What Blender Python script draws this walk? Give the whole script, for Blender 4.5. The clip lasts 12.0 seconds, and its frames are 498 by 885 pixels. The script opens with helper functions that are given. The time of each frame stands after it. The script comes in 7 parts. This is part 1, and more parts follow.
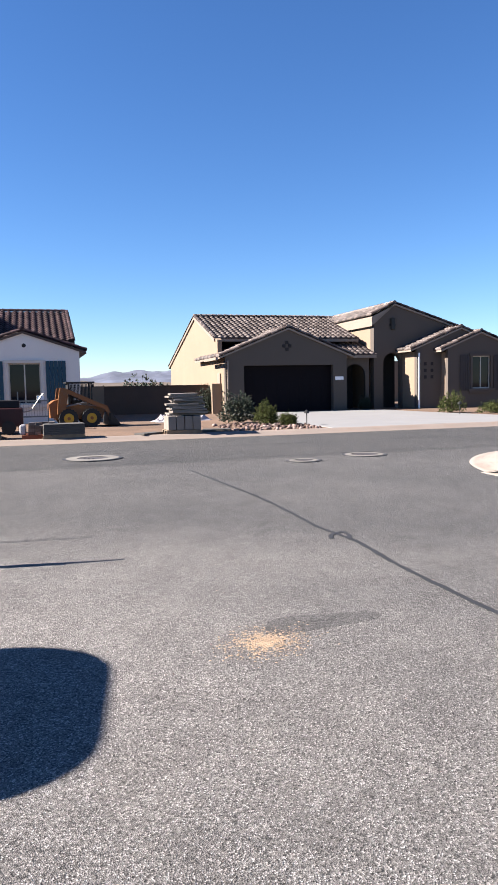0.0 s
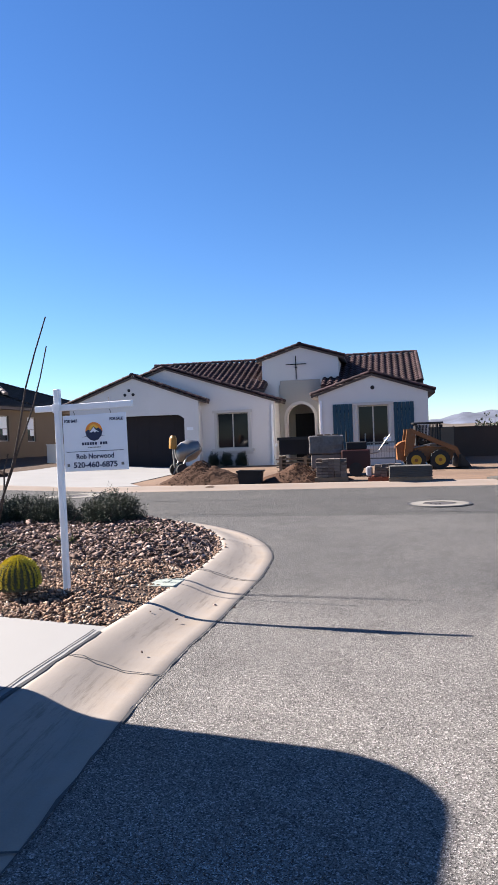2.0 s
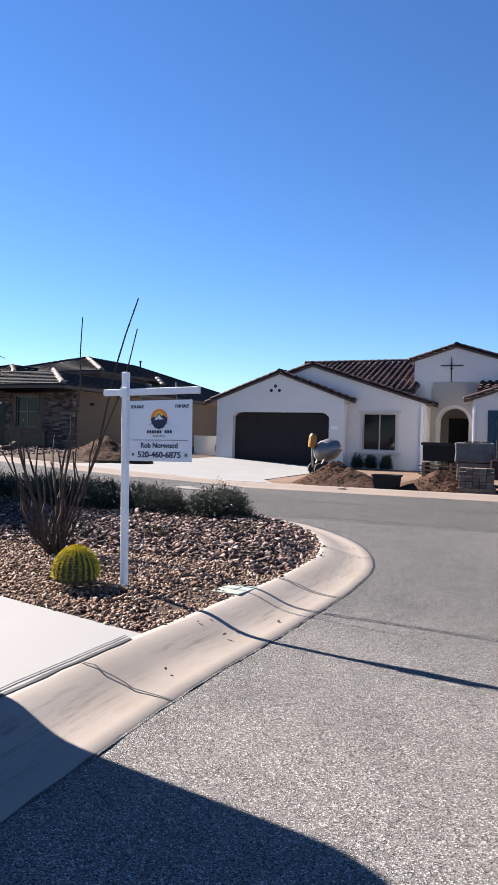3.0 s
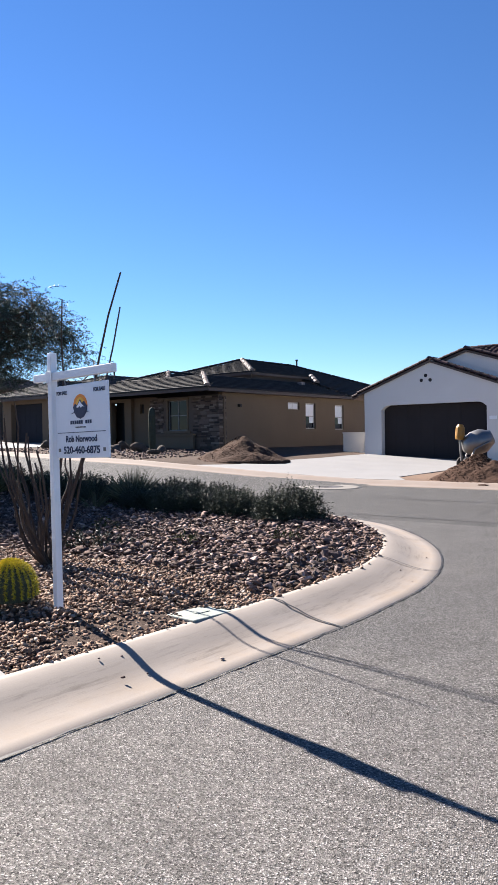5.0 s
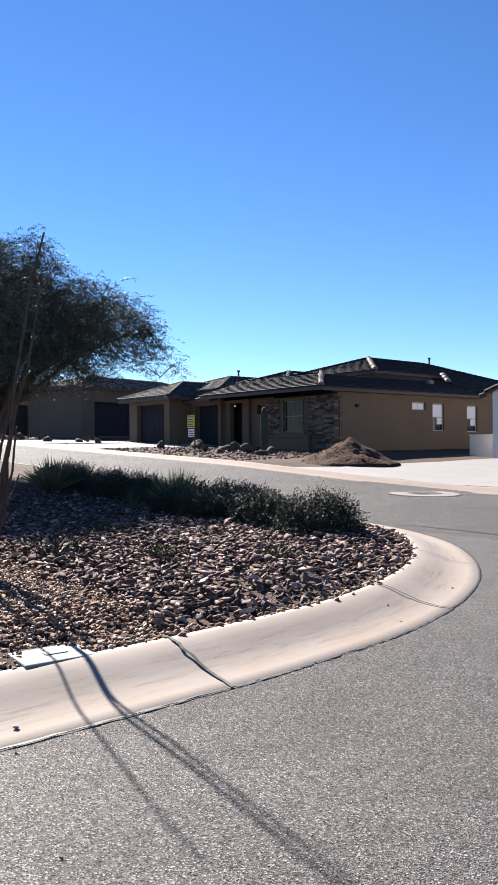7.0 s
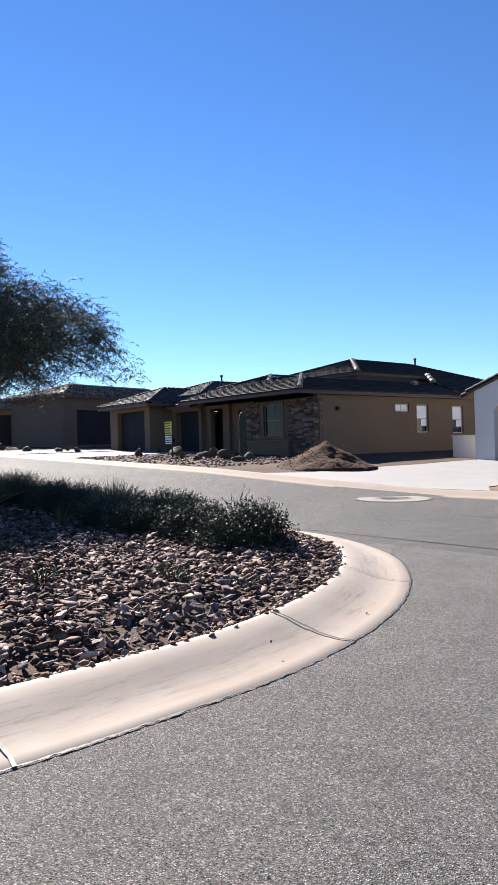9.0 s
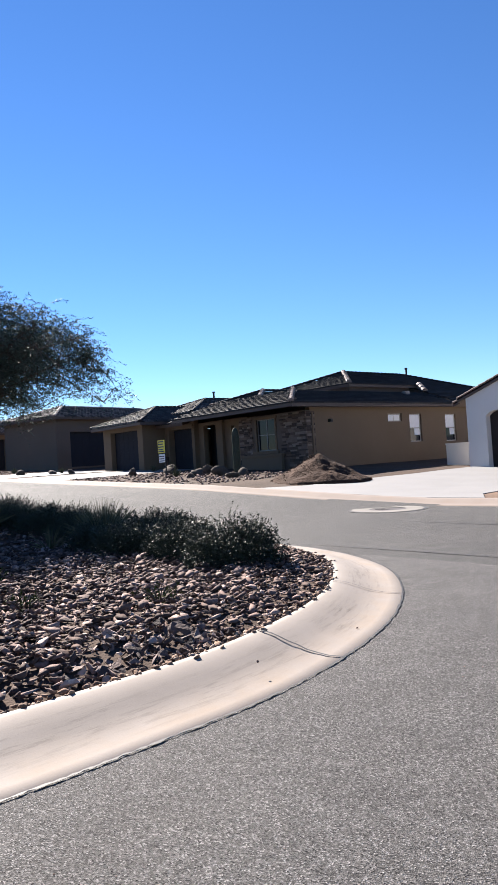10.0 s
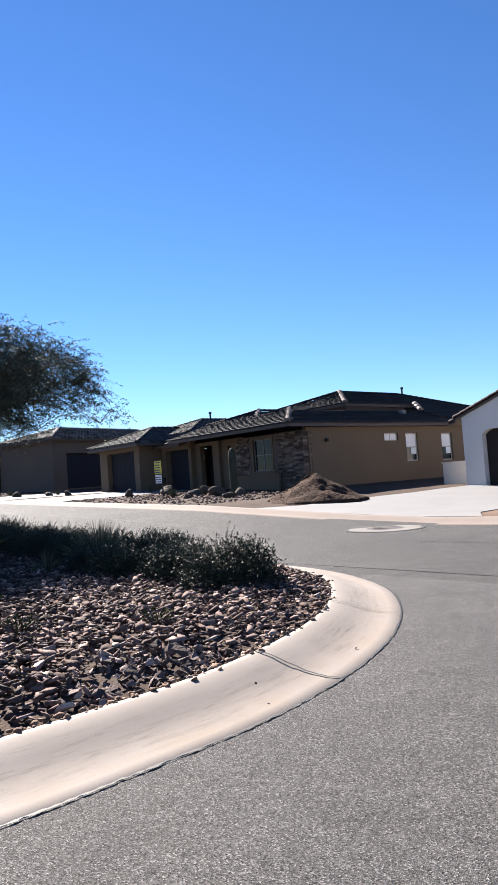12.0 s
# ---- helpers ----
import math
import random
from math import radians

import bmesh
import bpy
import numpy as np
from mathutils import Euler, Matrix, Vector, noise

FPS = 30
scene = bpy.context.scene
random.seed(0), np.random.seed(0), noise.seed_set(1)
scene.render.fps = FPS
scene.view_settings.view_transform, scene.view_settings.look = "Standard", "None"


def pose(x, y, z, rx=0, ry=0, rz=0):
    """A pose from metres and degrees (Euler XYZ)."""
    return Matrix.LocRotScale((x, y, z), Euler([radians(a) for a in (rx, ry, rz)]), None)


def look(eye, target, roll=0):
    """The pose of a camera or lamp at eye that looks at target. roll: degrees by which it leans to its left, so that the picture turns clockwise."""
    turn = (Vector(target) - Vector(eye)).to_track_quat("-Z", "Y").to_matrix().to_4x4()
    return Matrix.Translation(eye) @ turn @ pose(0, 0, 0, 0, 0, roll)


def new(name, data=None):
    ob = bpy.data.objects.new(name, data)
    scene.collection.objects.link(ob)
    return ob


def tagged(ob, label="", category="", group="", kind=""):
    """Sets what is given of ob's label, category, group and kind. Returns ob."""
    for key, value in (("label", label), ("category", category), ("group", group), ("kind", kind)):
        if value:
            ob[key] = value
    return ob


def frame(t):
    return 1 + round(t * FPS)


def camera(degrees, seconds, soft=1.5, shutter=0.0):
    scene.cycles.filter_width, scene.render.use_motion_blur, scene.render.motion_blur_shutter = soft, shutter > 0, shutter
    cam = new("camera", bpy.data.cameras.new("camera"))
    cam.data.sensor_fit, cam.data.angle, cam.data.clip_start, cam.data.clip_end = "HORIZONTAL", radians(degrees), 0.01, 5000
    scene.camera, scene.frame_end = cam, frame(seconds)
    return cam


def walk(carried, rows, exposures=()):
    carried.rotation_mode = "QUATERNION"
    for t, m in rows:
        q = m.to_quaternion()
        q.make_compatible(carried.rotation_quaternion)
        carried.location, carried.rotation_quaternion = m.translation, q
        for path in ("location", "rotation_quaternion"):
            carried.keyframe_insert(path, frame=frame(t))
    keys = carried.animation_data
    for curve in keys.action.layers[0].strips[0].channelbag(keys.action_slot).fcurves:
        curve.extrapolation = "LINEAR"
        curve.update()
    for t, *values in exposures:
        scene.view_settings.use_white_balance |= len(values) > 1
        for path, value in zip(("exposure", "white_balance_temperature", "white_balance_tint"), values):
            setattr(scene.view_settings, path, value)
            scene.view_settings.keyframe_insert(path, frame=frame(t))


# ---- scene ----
import collections

cam = camera(39.1, 12.0, soft=1.1)
PATH = [
    (0, (-1.366, -2.285, 1.539), (-0.086, -0.756, 1.379), -1.1),
    (0.5, (-1.389, -2.18, 1.533), (-0.297, -0.51, 1.387), -2.3),
    (1, (-1.355, -1.96, 1.555), (-0.466, -0.17, 1.463), -4.2),
    (1.5, (-1.134, -1.697, 1.522), (-0.477, 0.192, 1.482), -3.6),
    (2, (-0.849, -1.429, 1.506), (-0.434, 0.527, 1.491), -2.0),
    (2.5, (-0.482, -1.098, 1.542), (-0.312, 0.895, 1.539), -0.7),
    (2.7, (-0.324, -0.986, 1.516), (-0.246, 1.013, 1.51), 0.3),
    (4.3, (0.997, 0.108, 1.42), (0.655, 2.078, 1.378), -0.1),
    (4.5, (1.129, 0.242, 1.408), (0.731, 2.201, 1.382), -0.8),
    (5, (1.452, 0.673, 1.388), (0.904, 2.596, 1.37), -0.9),
    (5.5, (1.737, 1.079, 1.375), (1.065, 2.962, 1.332), -0.6),
    (6, (2.011, 1.579, 1.369), (1.241, 3.424, 1.317), -0.6),
    (6.5, (2.297, 2.024, 1.326), (1.442, 3.832, 1.283), -0.6),
    (7, (2.489, 2.485, 1.294), (1.55, 4.251, 1.289), -0.4),
    (7.5, (2.673, 2.921, 1.254), (1.721, 4.68, 1.274), -0.6),
    (7.7, (2.731, 3.081, 1.252), (1.804, 4.852, 1.273), -0.2),
    (9.3, (2.915, 3.661, 1.287), (1.972, 5.425, 1.304), -2.5),
    (9.5, (2.933, 3.695, 1.287), (1.984, 5.456, 1.315), -3.3),
    (10, (2.943, 3.726, 1.279), (2.022, 5.501, 1.333), -3.7),
    (10.5, (2.939, 3.73, 1.276), (2.06, 5.525, 1.352), -3.7),
    (11, (2.943, 3.724, 1.277), (2.095, 5.533, 1.368), -4.0),
    (11.5, (2.956, 3.714, 1.282), (2.107, 5.522, 1.383), -4.1),
    (12, (2.943, 3.728, 1.274), (2.035, 5.507, 1.385), -4.1),
]
EXPOSURES = [(0, 2.23, 6400, 10), (2.7, 2.18, 6400, 10), (4.3, 2.1, 6400, 10), (12, 2.1, 6400, 10)]
walk(cam, [(t, look(eye, target, roll)) for t, eye, target, roll in PATH], EXPOSURES)

# world, sun and sky
SUN_EL, SUN_AZ = 34.0, 147.5
world = bpy.data.worlds.new("world")
scene.world = world
world.use_nodes = True
sky = world.node_tree.nodes.new("ShaderNodeTexSky")
sky.sky_type, sky.sun_disc = "NISHITA", False
sky.sun_elevation, sky.sun_rotation = radians(SUN_EL), radians(90 - SUN_AZ)
sky.altitude, sky.air_density, sky.dust_density, sky.ozone_density = 600, 1.0, 0.0, 6.0
hs = world.node_tree.nodes.new("ShaderNodeHueSaturation")
hs.inputs["Saturation"].default_value = 1.12
hs.inputs["Hue"].default_value = 0.506
world.node_tree.links.new(sky.outputs[0], hs.inputs["Color"])
world.node_tree.links.new(hs.outputs[0], world.node_tree.nodes["Background"].inputs[0])
world.node_tree.nodes["Background"].inputs[1].default_value = 0.0395
sun_way = Vector((math.cos(radians(SUN_AZ)) * math.cos(radians(SUN_EL)), math.sin(radians(SUN_AZ)) * math.cos(radians(SUN_EL)), math.sin(radians(SUN_EL))))
sun = new("sun", bpy.data.lights.new("sun", "SUN"))
sun.data.energy, sun.data.angle, sun.data.color = 5.0, radians(0.53), (1.0, 0.91, 0.82)
sun.matrix_world = look(sun_way * 60, (0, 0, 0))


# ---- materials ----
def material(name, rough=0.8, metal=0.0, spec=0.4):
    m = bpy.data.materials.new(name)
    m.use_nodes = True
    b = m.node_tree.nodes["Principled BSDF"]
    b.inputs["Roughness"].default_value, b.inputs["Metallic"].default_value = rough, metal
    b.inputs["Specular IOR Level"].default_value = spec
    return m, m.node_tree, b


def ramp(nt, source, stops):
    n = nt.nodes.new("ShaderNodeValToRGB")
    while len(n.color_ramp.elements) < len(stops):
        n.color_ramp.elements.new(0.5)
    for e, (p, c) in zip(n.color_ramp.elements, stops):
        e.position, e.color = p, (*c, 1)
    nt.links.new(source, n.inputs[0])
    return n.outputs[0]


def mix(nt, a, b, fac, mode="MIX"):
    n = nt.nodes.new("ShaderNodeMix")
    n.data_type, n.blend_type = "RGBA", mode
    for sock, val in ((n.inputs[6], a), (n.inputs[7], b), (n.inputs[0], fac)):
        if isinstance(val, (int, float)):
            sock.default_value = val
        elif isinstance(val, tuple):
            sock.default_value = (*val, 1)
        else:
            nt.links.new(val, sock)
    return n.outputs[2]


def coords(nt, scale=(1, 1, 1), world_space=True):
    src = nt.nodes.new("ShaderNodeNewGeometry").outputs["Position"] if world_space else nt.nodes.new("ShaderNodeTexCoord").outputs["Object"]
    mp = nt.nodes.new("ShaderNodeMapping")
    mp.inputs["Scale"].default_value = scale
    nt.links.new(src, mp.inputs[0])
    return mp.outputs[0]


def noise_tex(nt, vec, scale, detail=4.0, rough=0.55):
    n = nt.nodes.new("ShaderNodeTexNoise")
    n.inputs["Scale"].default_value, n.inputs["Detail"].default_value, n.inputs["Roughness"].default_value = scale, detail, rough
    nt.links.new(vec, n.inputs["Vector"])
    return n.outputs[0]


def voronoi(nt, vec, scale, out="Color", feature="F1"):
    n = nt.nodes.new("ShaderNodeTexVoronoi")
    n.feature = feature
    n.inputs["Scale"].default_value = scale
    nt.links.new(vec, n.inputs["Vector"])
    return n.outputs[out]


def bump(nt, b, height, strength=0.3, dist=0.01):
    n = nt.nodes.new("ShaderNodeBump")
    n.inputs["Strength"].default_value, n.inputs["Distance"].default_value = strength, dist
    nt.links.new(height, n.inputs["Height"])
    nt.links.new(n.outputs[0], b.inputs["Normal"])


def rgb(c, k=1.0):
    return tuple(min(1.0, x * k) for x in c)


def grained(name, col, rough=0.85, metal=0.0, spec=0.35, fine=60.0, coarse=1.2, amount=0.18, relief=0.25, vary=0.0, dirt=None, dist=0.004):
    """A plain surface with fine grain, broad stains and a little relief; vary: how far whole objects differ."""
    m, nt, b = material(name, rough, metal, spec)
    v = coords(nt)
    f, c = noise_tex(nt, v, fine, 3), noise_tex(nt, v, coarse, 5)
    out = ramp(nt, c, [(0.25, rgb(col, 1 - amount)), (0.75, rgb(col, 1 + amount))])
    g = ramp(nt, f, [(0.3, (0.78, 0.78, 0.78)), (0.7, (1.0, 1.0, 1.0))])
    out = mix(nt, out, g, min(1.0, amount * 3), "MULTIPLY")
    if dirt:
        d = ramp(nt, noise_tex(nt, v, coarse * 2.7, 8, 0.7), [(0.5, (0, 0, 0)), (0.68, (1, 1, 1))])
        dm = nt.nodes.new("ShaderNodeMath")
        dm.operation = "MULTIPLY"
        dm.inputs[1].default_value = 0.5
        nt.links.new(d, dm.inputs[0])
        out = mix(nt, out, dirt, dm.outputs[0])
    if vary:
        r = nt.nodes.new("ShaderNodeObjectInfo").outputs["Random"]
        out = mix(nt, out, ramp(nt, r, [(0, (1 - vary,) * 3), (1, (1, 1, 1))]), 1.0, "MULTIPLY")
    nt.links.new(out, b.inputs["Base Color"])
    bump(nt, b, f, relief, dist)
    return m


def asphalt(name, lo, mid, hi, patchy, paler=None):
    """Chips in dark binder, worn patches and oily stains; paler round one place, darker away from it."""
    m, nt, b = material(name, 0.9, 0, 0.25)
    v = coords(nt)
    sep = nt.nodes.new("ShaderNodeSeparateColor")
    nt.links.new(voronoi(nt, v, 170), sep.inputs[0])
    grit = ramp(nt, sep.outputs[0], [(0.0, lo), (0.4, mid), (0.82, rgb(mid, 1.45)), (0.94, hi)])
    fine = ramp(nt, noise_tex(nt, v, 210, 3), [(0.32, (0.5, 0.5, 0.51)), (0.6, (1.0, 1.0, 1.0))])
    out = mix(nt, grit, fine, 0.9, "MULTIPLY")
    broad = ramp(nt, noise_tex(nt, v, 0.35, 6, 0.6), [(0.3, (1 - patchy,) * 3), (0.7, (1, 0.985, 0.96))])
    out = mix(nt, out, broad, 1.0, "MULTIPLY")
    streak = ramp(nt, noise_tex(nt, v, 2.6, 8, 0.75), [(0.32, (0.74, 0.73, 0.73)), (0.55, (1, 1, 1)), (0.72, (1.0, 1.0, 1.0))])
    out = mix(nt, out, streak, 0.9, "MULTIPLY")
    spots = ramp(nt, noise_tex(nt, v, 8.0, 8, 0.8), [(0.28, (0.42, 0.4, 0.38)), (0.4, (1, 1, 1))])
    out = mix(nt, out, spots, 0.75, "MULTIPLY")
    worn = ramp(nt, noise_tex(nt, v, 5.0, 8, 0.8), [(0.6, (0, 0, 0)), (0.74, (0.4, 0.4, 0.4))])
    out = mix(nt, out, rgb(mid, 1.7), worn)
    if paler:
        far = nt.nodes.new("ShaderNodeVectorMath")
        far.operation = "DISTANCE"
        far.inputs[1].default_value = paler
        nt.links.new(v, far.inputs[0])
        add = nt.nodes.new("ShaderNodeMath")
        add.operation = "MULTIPLY_ADD"
        add.inputs[1].default_value = 4.0
        nt.links.new(noise_tex(nt, v, 0.5, 6, 0.65), add.inputs[0])
        nt.links.new(far.outputs["Value"], add.inputs[2])
        div = nt.nodes.new("ShaderNodeMath")
        div.operation = "DIVIDE"
        div.inputs[1].default_value = 11.0
        nt.links.new(add.outputs[0], div.inputs[0])
        out = mix(nt, out, ramp(nt, div.outputs[0], [(0.24, (1, 0.98, 0.96)), (0.62, (0.52, 0.525, 0.535))]), 1.0, "MULTIPLY")
    nt.links.new(out, b.inputs["Base Color"])
    bump(nt, b, voronoi(nt, v, 170, "Distance"), 0.9, 0.006)
    return m


def island_mat(name, stops, rough=0.85, relief=0.4, fine=30.0, spec=0.3, dist=0.01):
    """Colours that differ from piece to piece within one mesh, with grain over them."""
    m, nt, b = material(name, rough, 0, spec)
    r = nt.nodes.new("ShaderNodeNewGeometry").outputs["Random Per Island"]
    v = coords(nt)
    f = noise_tex(nt, v, fine, 4)
    out = mix(nt, ramp(nt, r, stops), ramp(nt, f, [(0.3, (0.6, 0.6, 0.6)), (0.7, (1, 1, 1))]), 0.7, "MULTIPLY")
    nt.links.new(out, b.inputs["Base Color"])
    bump(nt, b, f, relief, dist)
    return m


def object_mat(name, stops, rough=0.85, relief=0.4, fine=30.0, dist=0.01):
    m, nt, b = material(name, rough, 0, 0.3)
    r = nt.nodes.new("ShaderNodeObjectInfo").outputs["Random"]
    v = coords(nt)
    f = noise_tex(nt, v, fine, 4)
    out = mix(nt, ramp(nt, r, stops), ramp(nt, f, [(0.3, (0.6, 0.6, 0.6)), (0.7, (1, 1, 1))]), 0.7, "MULTIPLY")
    nt.links.new(out, b.inputs["Base Color"])
    bump(nt, b, f, relief, dist)
    return m


ROAD_OLD = asphalt("weathered_asphalt", (0.03, 0.029, 0.028), (0.172, 0.165, 0.16), (0.52, 0.5, 0.49), 0.3, (0.1, 1.3, 0.0))
ROAD_STAIN = asphalt("stained_asphalt", (0.02, 0.02, 0.02), (0.095, 0.09, 0.087), (0.25, 0.24, 0.23), 0.2)
ROAD_NEW = asphalt("street_asphalt", (0.02, 0.02, 0.021), (0.058, 0.0575, 0.058), (0.2, 0.19, 0.185), 0.25)


def kerb_mat():
    """Pale cream concrete, a little rusty towards the gutter, with broken grey streaks along the middle."""
    m, nt, b = material("kerb_concrete", 0.85, 0, 0.3)
    v = coords(nt)
    out = ramp(nt, noise_tex(nt, v, 1.4, 5), [(0.25, (0.2, 0.172, 0.149)), (0.75, (0.25, 0.22, 0.195))])
    uv = nt.nodes.new("ShaderNodeUVMap").outputs[0]
    sep = nt.nodes.new("ShaderNodeSeparateXYZ")
    nt.links.new(uv, sep.inputs[0])
    rust = ramp(nt, sep.outputs[1], [(0.0, (1, 1, 1)), (0.12, (1, 0.93, 0.84)), (0.25, (1, 0.97, 0.93)), (0.4, (1, 1, 1))])
    out = mix(nt, out, rust, ramp(nt, noise_tex(nt, v, 2.2, 6, 0.7), [(0.4, (0, 0, 0)), (0.62, (1, 1, 1))]), "MULTIPLY")
    mp = nt.nodes.new("ShaderNodeMapping")
    mp.inputs["Scale"].default_value = (2.2, 22.0, 1.0)
    nt.links.new(uv, mp.inputs[0])
    streaks = ramp(nt, noise_tex(nt, mp.outputs[0], 1.0, 10, 0.78), [(0.5, (1, 1, 1)), (0.57, (0.78, 0.77, 0.76)), (0.68, (0.5, 0.49, 0.48))])
    band = ramp(nt, sep.outputs[1], [(0.1, (0, 0, 0)), (0.24, (1, 1, 1)), (0.42, (1, 1, 1)), (0.54, (0, 0, 0))])
    where = mix(nt, band, ramp(nt, noise_tex(nt, v, 1.3, 5), [(0.36, (0.1, 0.1, 0.1)), (0.58, (1, 1, 1))]), 1.0, "MULTIPLY")
    out = mix(nt, out, mix(nt, (1.0, 1.0, 1.0), streaks, where), 1.0, "MULTIPLY")
    pits = ramp(nt, noise_tex(nt, v, 45, 6, 0.8), [(0.27, (0.6, 0.57, 0.54)), (0.36, (1, 1, 1))])
    out = mix(nt, out, pits, 0.7, "MULTIPLY")
    grit = noise_tex(nt, v, 120, 3)
    out = mix(nt, out, ramp(nt, grit, [(0.3, (0.86, 0.86, 0.86)), (0.7, (1, 1, 1))]), 0.6, "MULTIPLY")
    nt.links.new(out, b.inputs["Base Color"])
    bump(nt, b, grit, 0.15, 0.003)
    return m


KERB = kerb_mat()
GUTTER = grained("gutter_concrete", (0.178, 0.144, 0.123), 0.9, fine=90, coarse=0.8, amount=0.12, dirt=(0.178, 0.127, 0.094))
DRIVE = grained("driveway_concrete", (0.178, 0.175, 0.174), 0.85, fine=150, coarse=0.9, amount=0.06)
SAND = grained("desert_dirt", (0.138, 0.0954, 0.0713), 0.95, spec=0.1, fine=14, coarse=0.35, amount=0.25, relief=0.6, dirt=(0.207, 0.1276, 0.0851), dist=0.03)
DIRT = grained("trodden_dirt", (0.062, 0.044, 0.034), 0.95, spec=0.1, fine=14, coarse=0.6, amount=0.3, relief=0.7, dirt=(0.1, 0.065, 0.045), dist=0.03)
SOIL = grained("bare_soil", (0.0638, 0.0435, 0.0338), 0.95, spec=0.1, fine=40, coarse=1.5, amount=0.25, relief=0.6, dist=0.02)
DUG = grained("dug_earth", (0.05, 0.027, 0.018), 0.95, spec=0.1, fine=9, coarse=1.5, amount=0.35, relief=1.0, dirt=(0.045, 0.026, 0.018), dist=0.06)
DUG_DARK = grained("damp_earth", (0.055, 0.03, 0.02), 0.95, spec=0.1, fine=9, coarse=1.5, amount=0.3, relief=1.0, dist=0.06)
STUCCO_W = grained("white_stucco", (0.62, 0.59, 0.56), 0.9, fine=35, coarse=0.5, amount=0.05, relief=0.3)
STUCCO_G = grained("grey_tan_stucco", (0.34, 0.32, 0.28), 0.9, fine=35, coarse=0.5, amount=0.05, relief=0.3)
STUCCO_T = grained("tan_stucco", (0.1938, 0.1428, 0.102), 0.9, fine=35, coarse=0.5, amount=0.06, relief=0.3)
# tan stucco darkened: shade on the tan house's street fronts is in the colour
STUCCO_T_SHADED = grained("tan_stucco_shaded", (0.08, 0.066, 0.056), 0.9, fine=35, coarse=0.5, amount=0.06, relief=0.3)
STUCCO_B = grained("brown_stucco", (0.14, 0.1, 0.066), 0.9, fine=35, coarse=0.5, amount=0.08, relief=0.3)
STUCCO_BD = grained("dark_brown_stucco", (0.11, 0.085, 0.068), 0.9, fine=35, coarse=0.5, amount=0.08, relief=0.3)
TRIM = grained("window_trim_stucco", (0.5, 0.47, 0.43), 0.85, fine=40, coarse=1, amount=0.05)
BLOCKWALL = grained("block_wall", (0.085, 0.058, 0.045), 0.95, fine=20, coarse=0.8, amount=0.12, relief=0.5)
FASCIA = grained("dark_fascia", (0.07, 0.05, 0.042), 0.6, fine=30, amount=0.1)
FASCIA_L = grained("tan_fascia", (0.2, 0.16, 0.13), 0.6, fine=30, amount=0.08)
TILE_W = island_mat("clay_roof_tiles", [(0, (0.02, 0.009, 0.011)), (0.5, (0.038, 0.017, 0.019)), (0.9, (0.06, 0.03, 0.033)), (1, (0.1, 0.06, 0.062))], 0.8)
TILE_T = island_mat("blended_roof_tiles", [(0, (0.029, 0.021, 0.019)), (0.5, (0.064, 0.047, 0.041)), (1, (0.138, 0.111, 0.101))], 0.6)
TILE_B = island_mat("flat_concrete_tiles", [(0, (0.017, 0.015, 0.016)), (0.6, (0.022, 0.02, 0.021)), (1, (0.03, 0.027, 0.028))], 0.75, 0.2, 30.0, 0.2)
TILE_R = island_mat("dark_barrel_tiles", [(0, (0.026, 0.023, 0.024)), (0.6, (0.044, 0.041, 0.042)), (1, (0.08, 0.075, 0.075))], 0.7, 0.2, 30.0, 0.3)
TILE_ONE = object_mat("clay_roof_tile_single", [(0, (0.02, 0.009, 0.011)), (0.5, (0.038, 0.017, 0.019)), (0.9, (0.06, 0.03, 0.033)), (1, (0.1, 0.06, 0.062))], 0.8)
CAPS = island_mat("ridge_tiles", [(0, (0.159, 0.117, 0.101)), (1, (0.292, 0.249, 0.223))], 0.6)
DOOR_DK = grained("dark_garage_door", (0.028, 0.024, 0.025), 0.85, 0.0, 0.15, fine=60, amount=0.06, relief=0.05)
DOOR_BK = grained("black_garage_door", (0.007, 0.006, 0.008), 0.85, 0.0, 0.1, fine=60, amount=0.06, relief=0.05)
DOOR_BL = grained("slate_garage_door", (0.024, 0.025, 0.032), 0.85, 0.0, 0.15, fine=60, amount=0.06, relief=0.05)
SHUTTER = grained("blue_shutter", (0.009, 0.046, 0.075), 0.6, fine=50, amount=0.1)
SHUTTER_DK = grained("dark_shutter", (0.03, 0.024, 0.024), 0.6, fine=50, amount=0.1)
# near-black colour stands in for the shade inside holes, niches and deep recesses
DARK = grained("dark_recess_shade", (0.02, 0.018, 0.018), 0.8, fine=10, amount=0.1)
VINYL = grained("vinyl_frame", (0.42, 0.39, 0.35), 0.4, fine=30, amount=0.04, relief=0.02)
WHITE = grained("white_paint", (0.75, 0.75, 0.76), 0.45, fine=90, coarse=6, amount=0.05, relief=0.05)
METAL_DK = grained("dark_iron", (0.03, 0.03, 0.03), 0.5, 0.6, fine=40, amount=0.1)
COLLAR = grained("old_collar_concrete", (0.159, 0.148, 0.133), 0.9, fine=60, coarse=2, amount=0.2)
STEEL = grained("worn_steel", (0.21, 0.204, 0.198), 0.45, 0.8, fine=30, amount=0.2)
CASTIRON = grained("cast_iron_lid", (0.09, 0.08, 0.075), 0.6, 0.5, fine=30, amount=0.2)
YELLOW = grained("yellow_paint", (0.28, 0.14, 0.021), 0.5, fine=30, coarse=4, amount=0.15, dirt=(0.14, 0.091, 0.049))
ORANGE = grained("ochre_machine_paint", (0.192, 0.072, 0.019), 0.5, fine=30, coarse=3, amount=0.2, dirt=(0.128, 0.08, 0.048))
RIMYEL = grained("yellow_rim_paint", (0.42, 0.252, 0.017), 0.5, fine=30, coarse=6, amount=0.1)
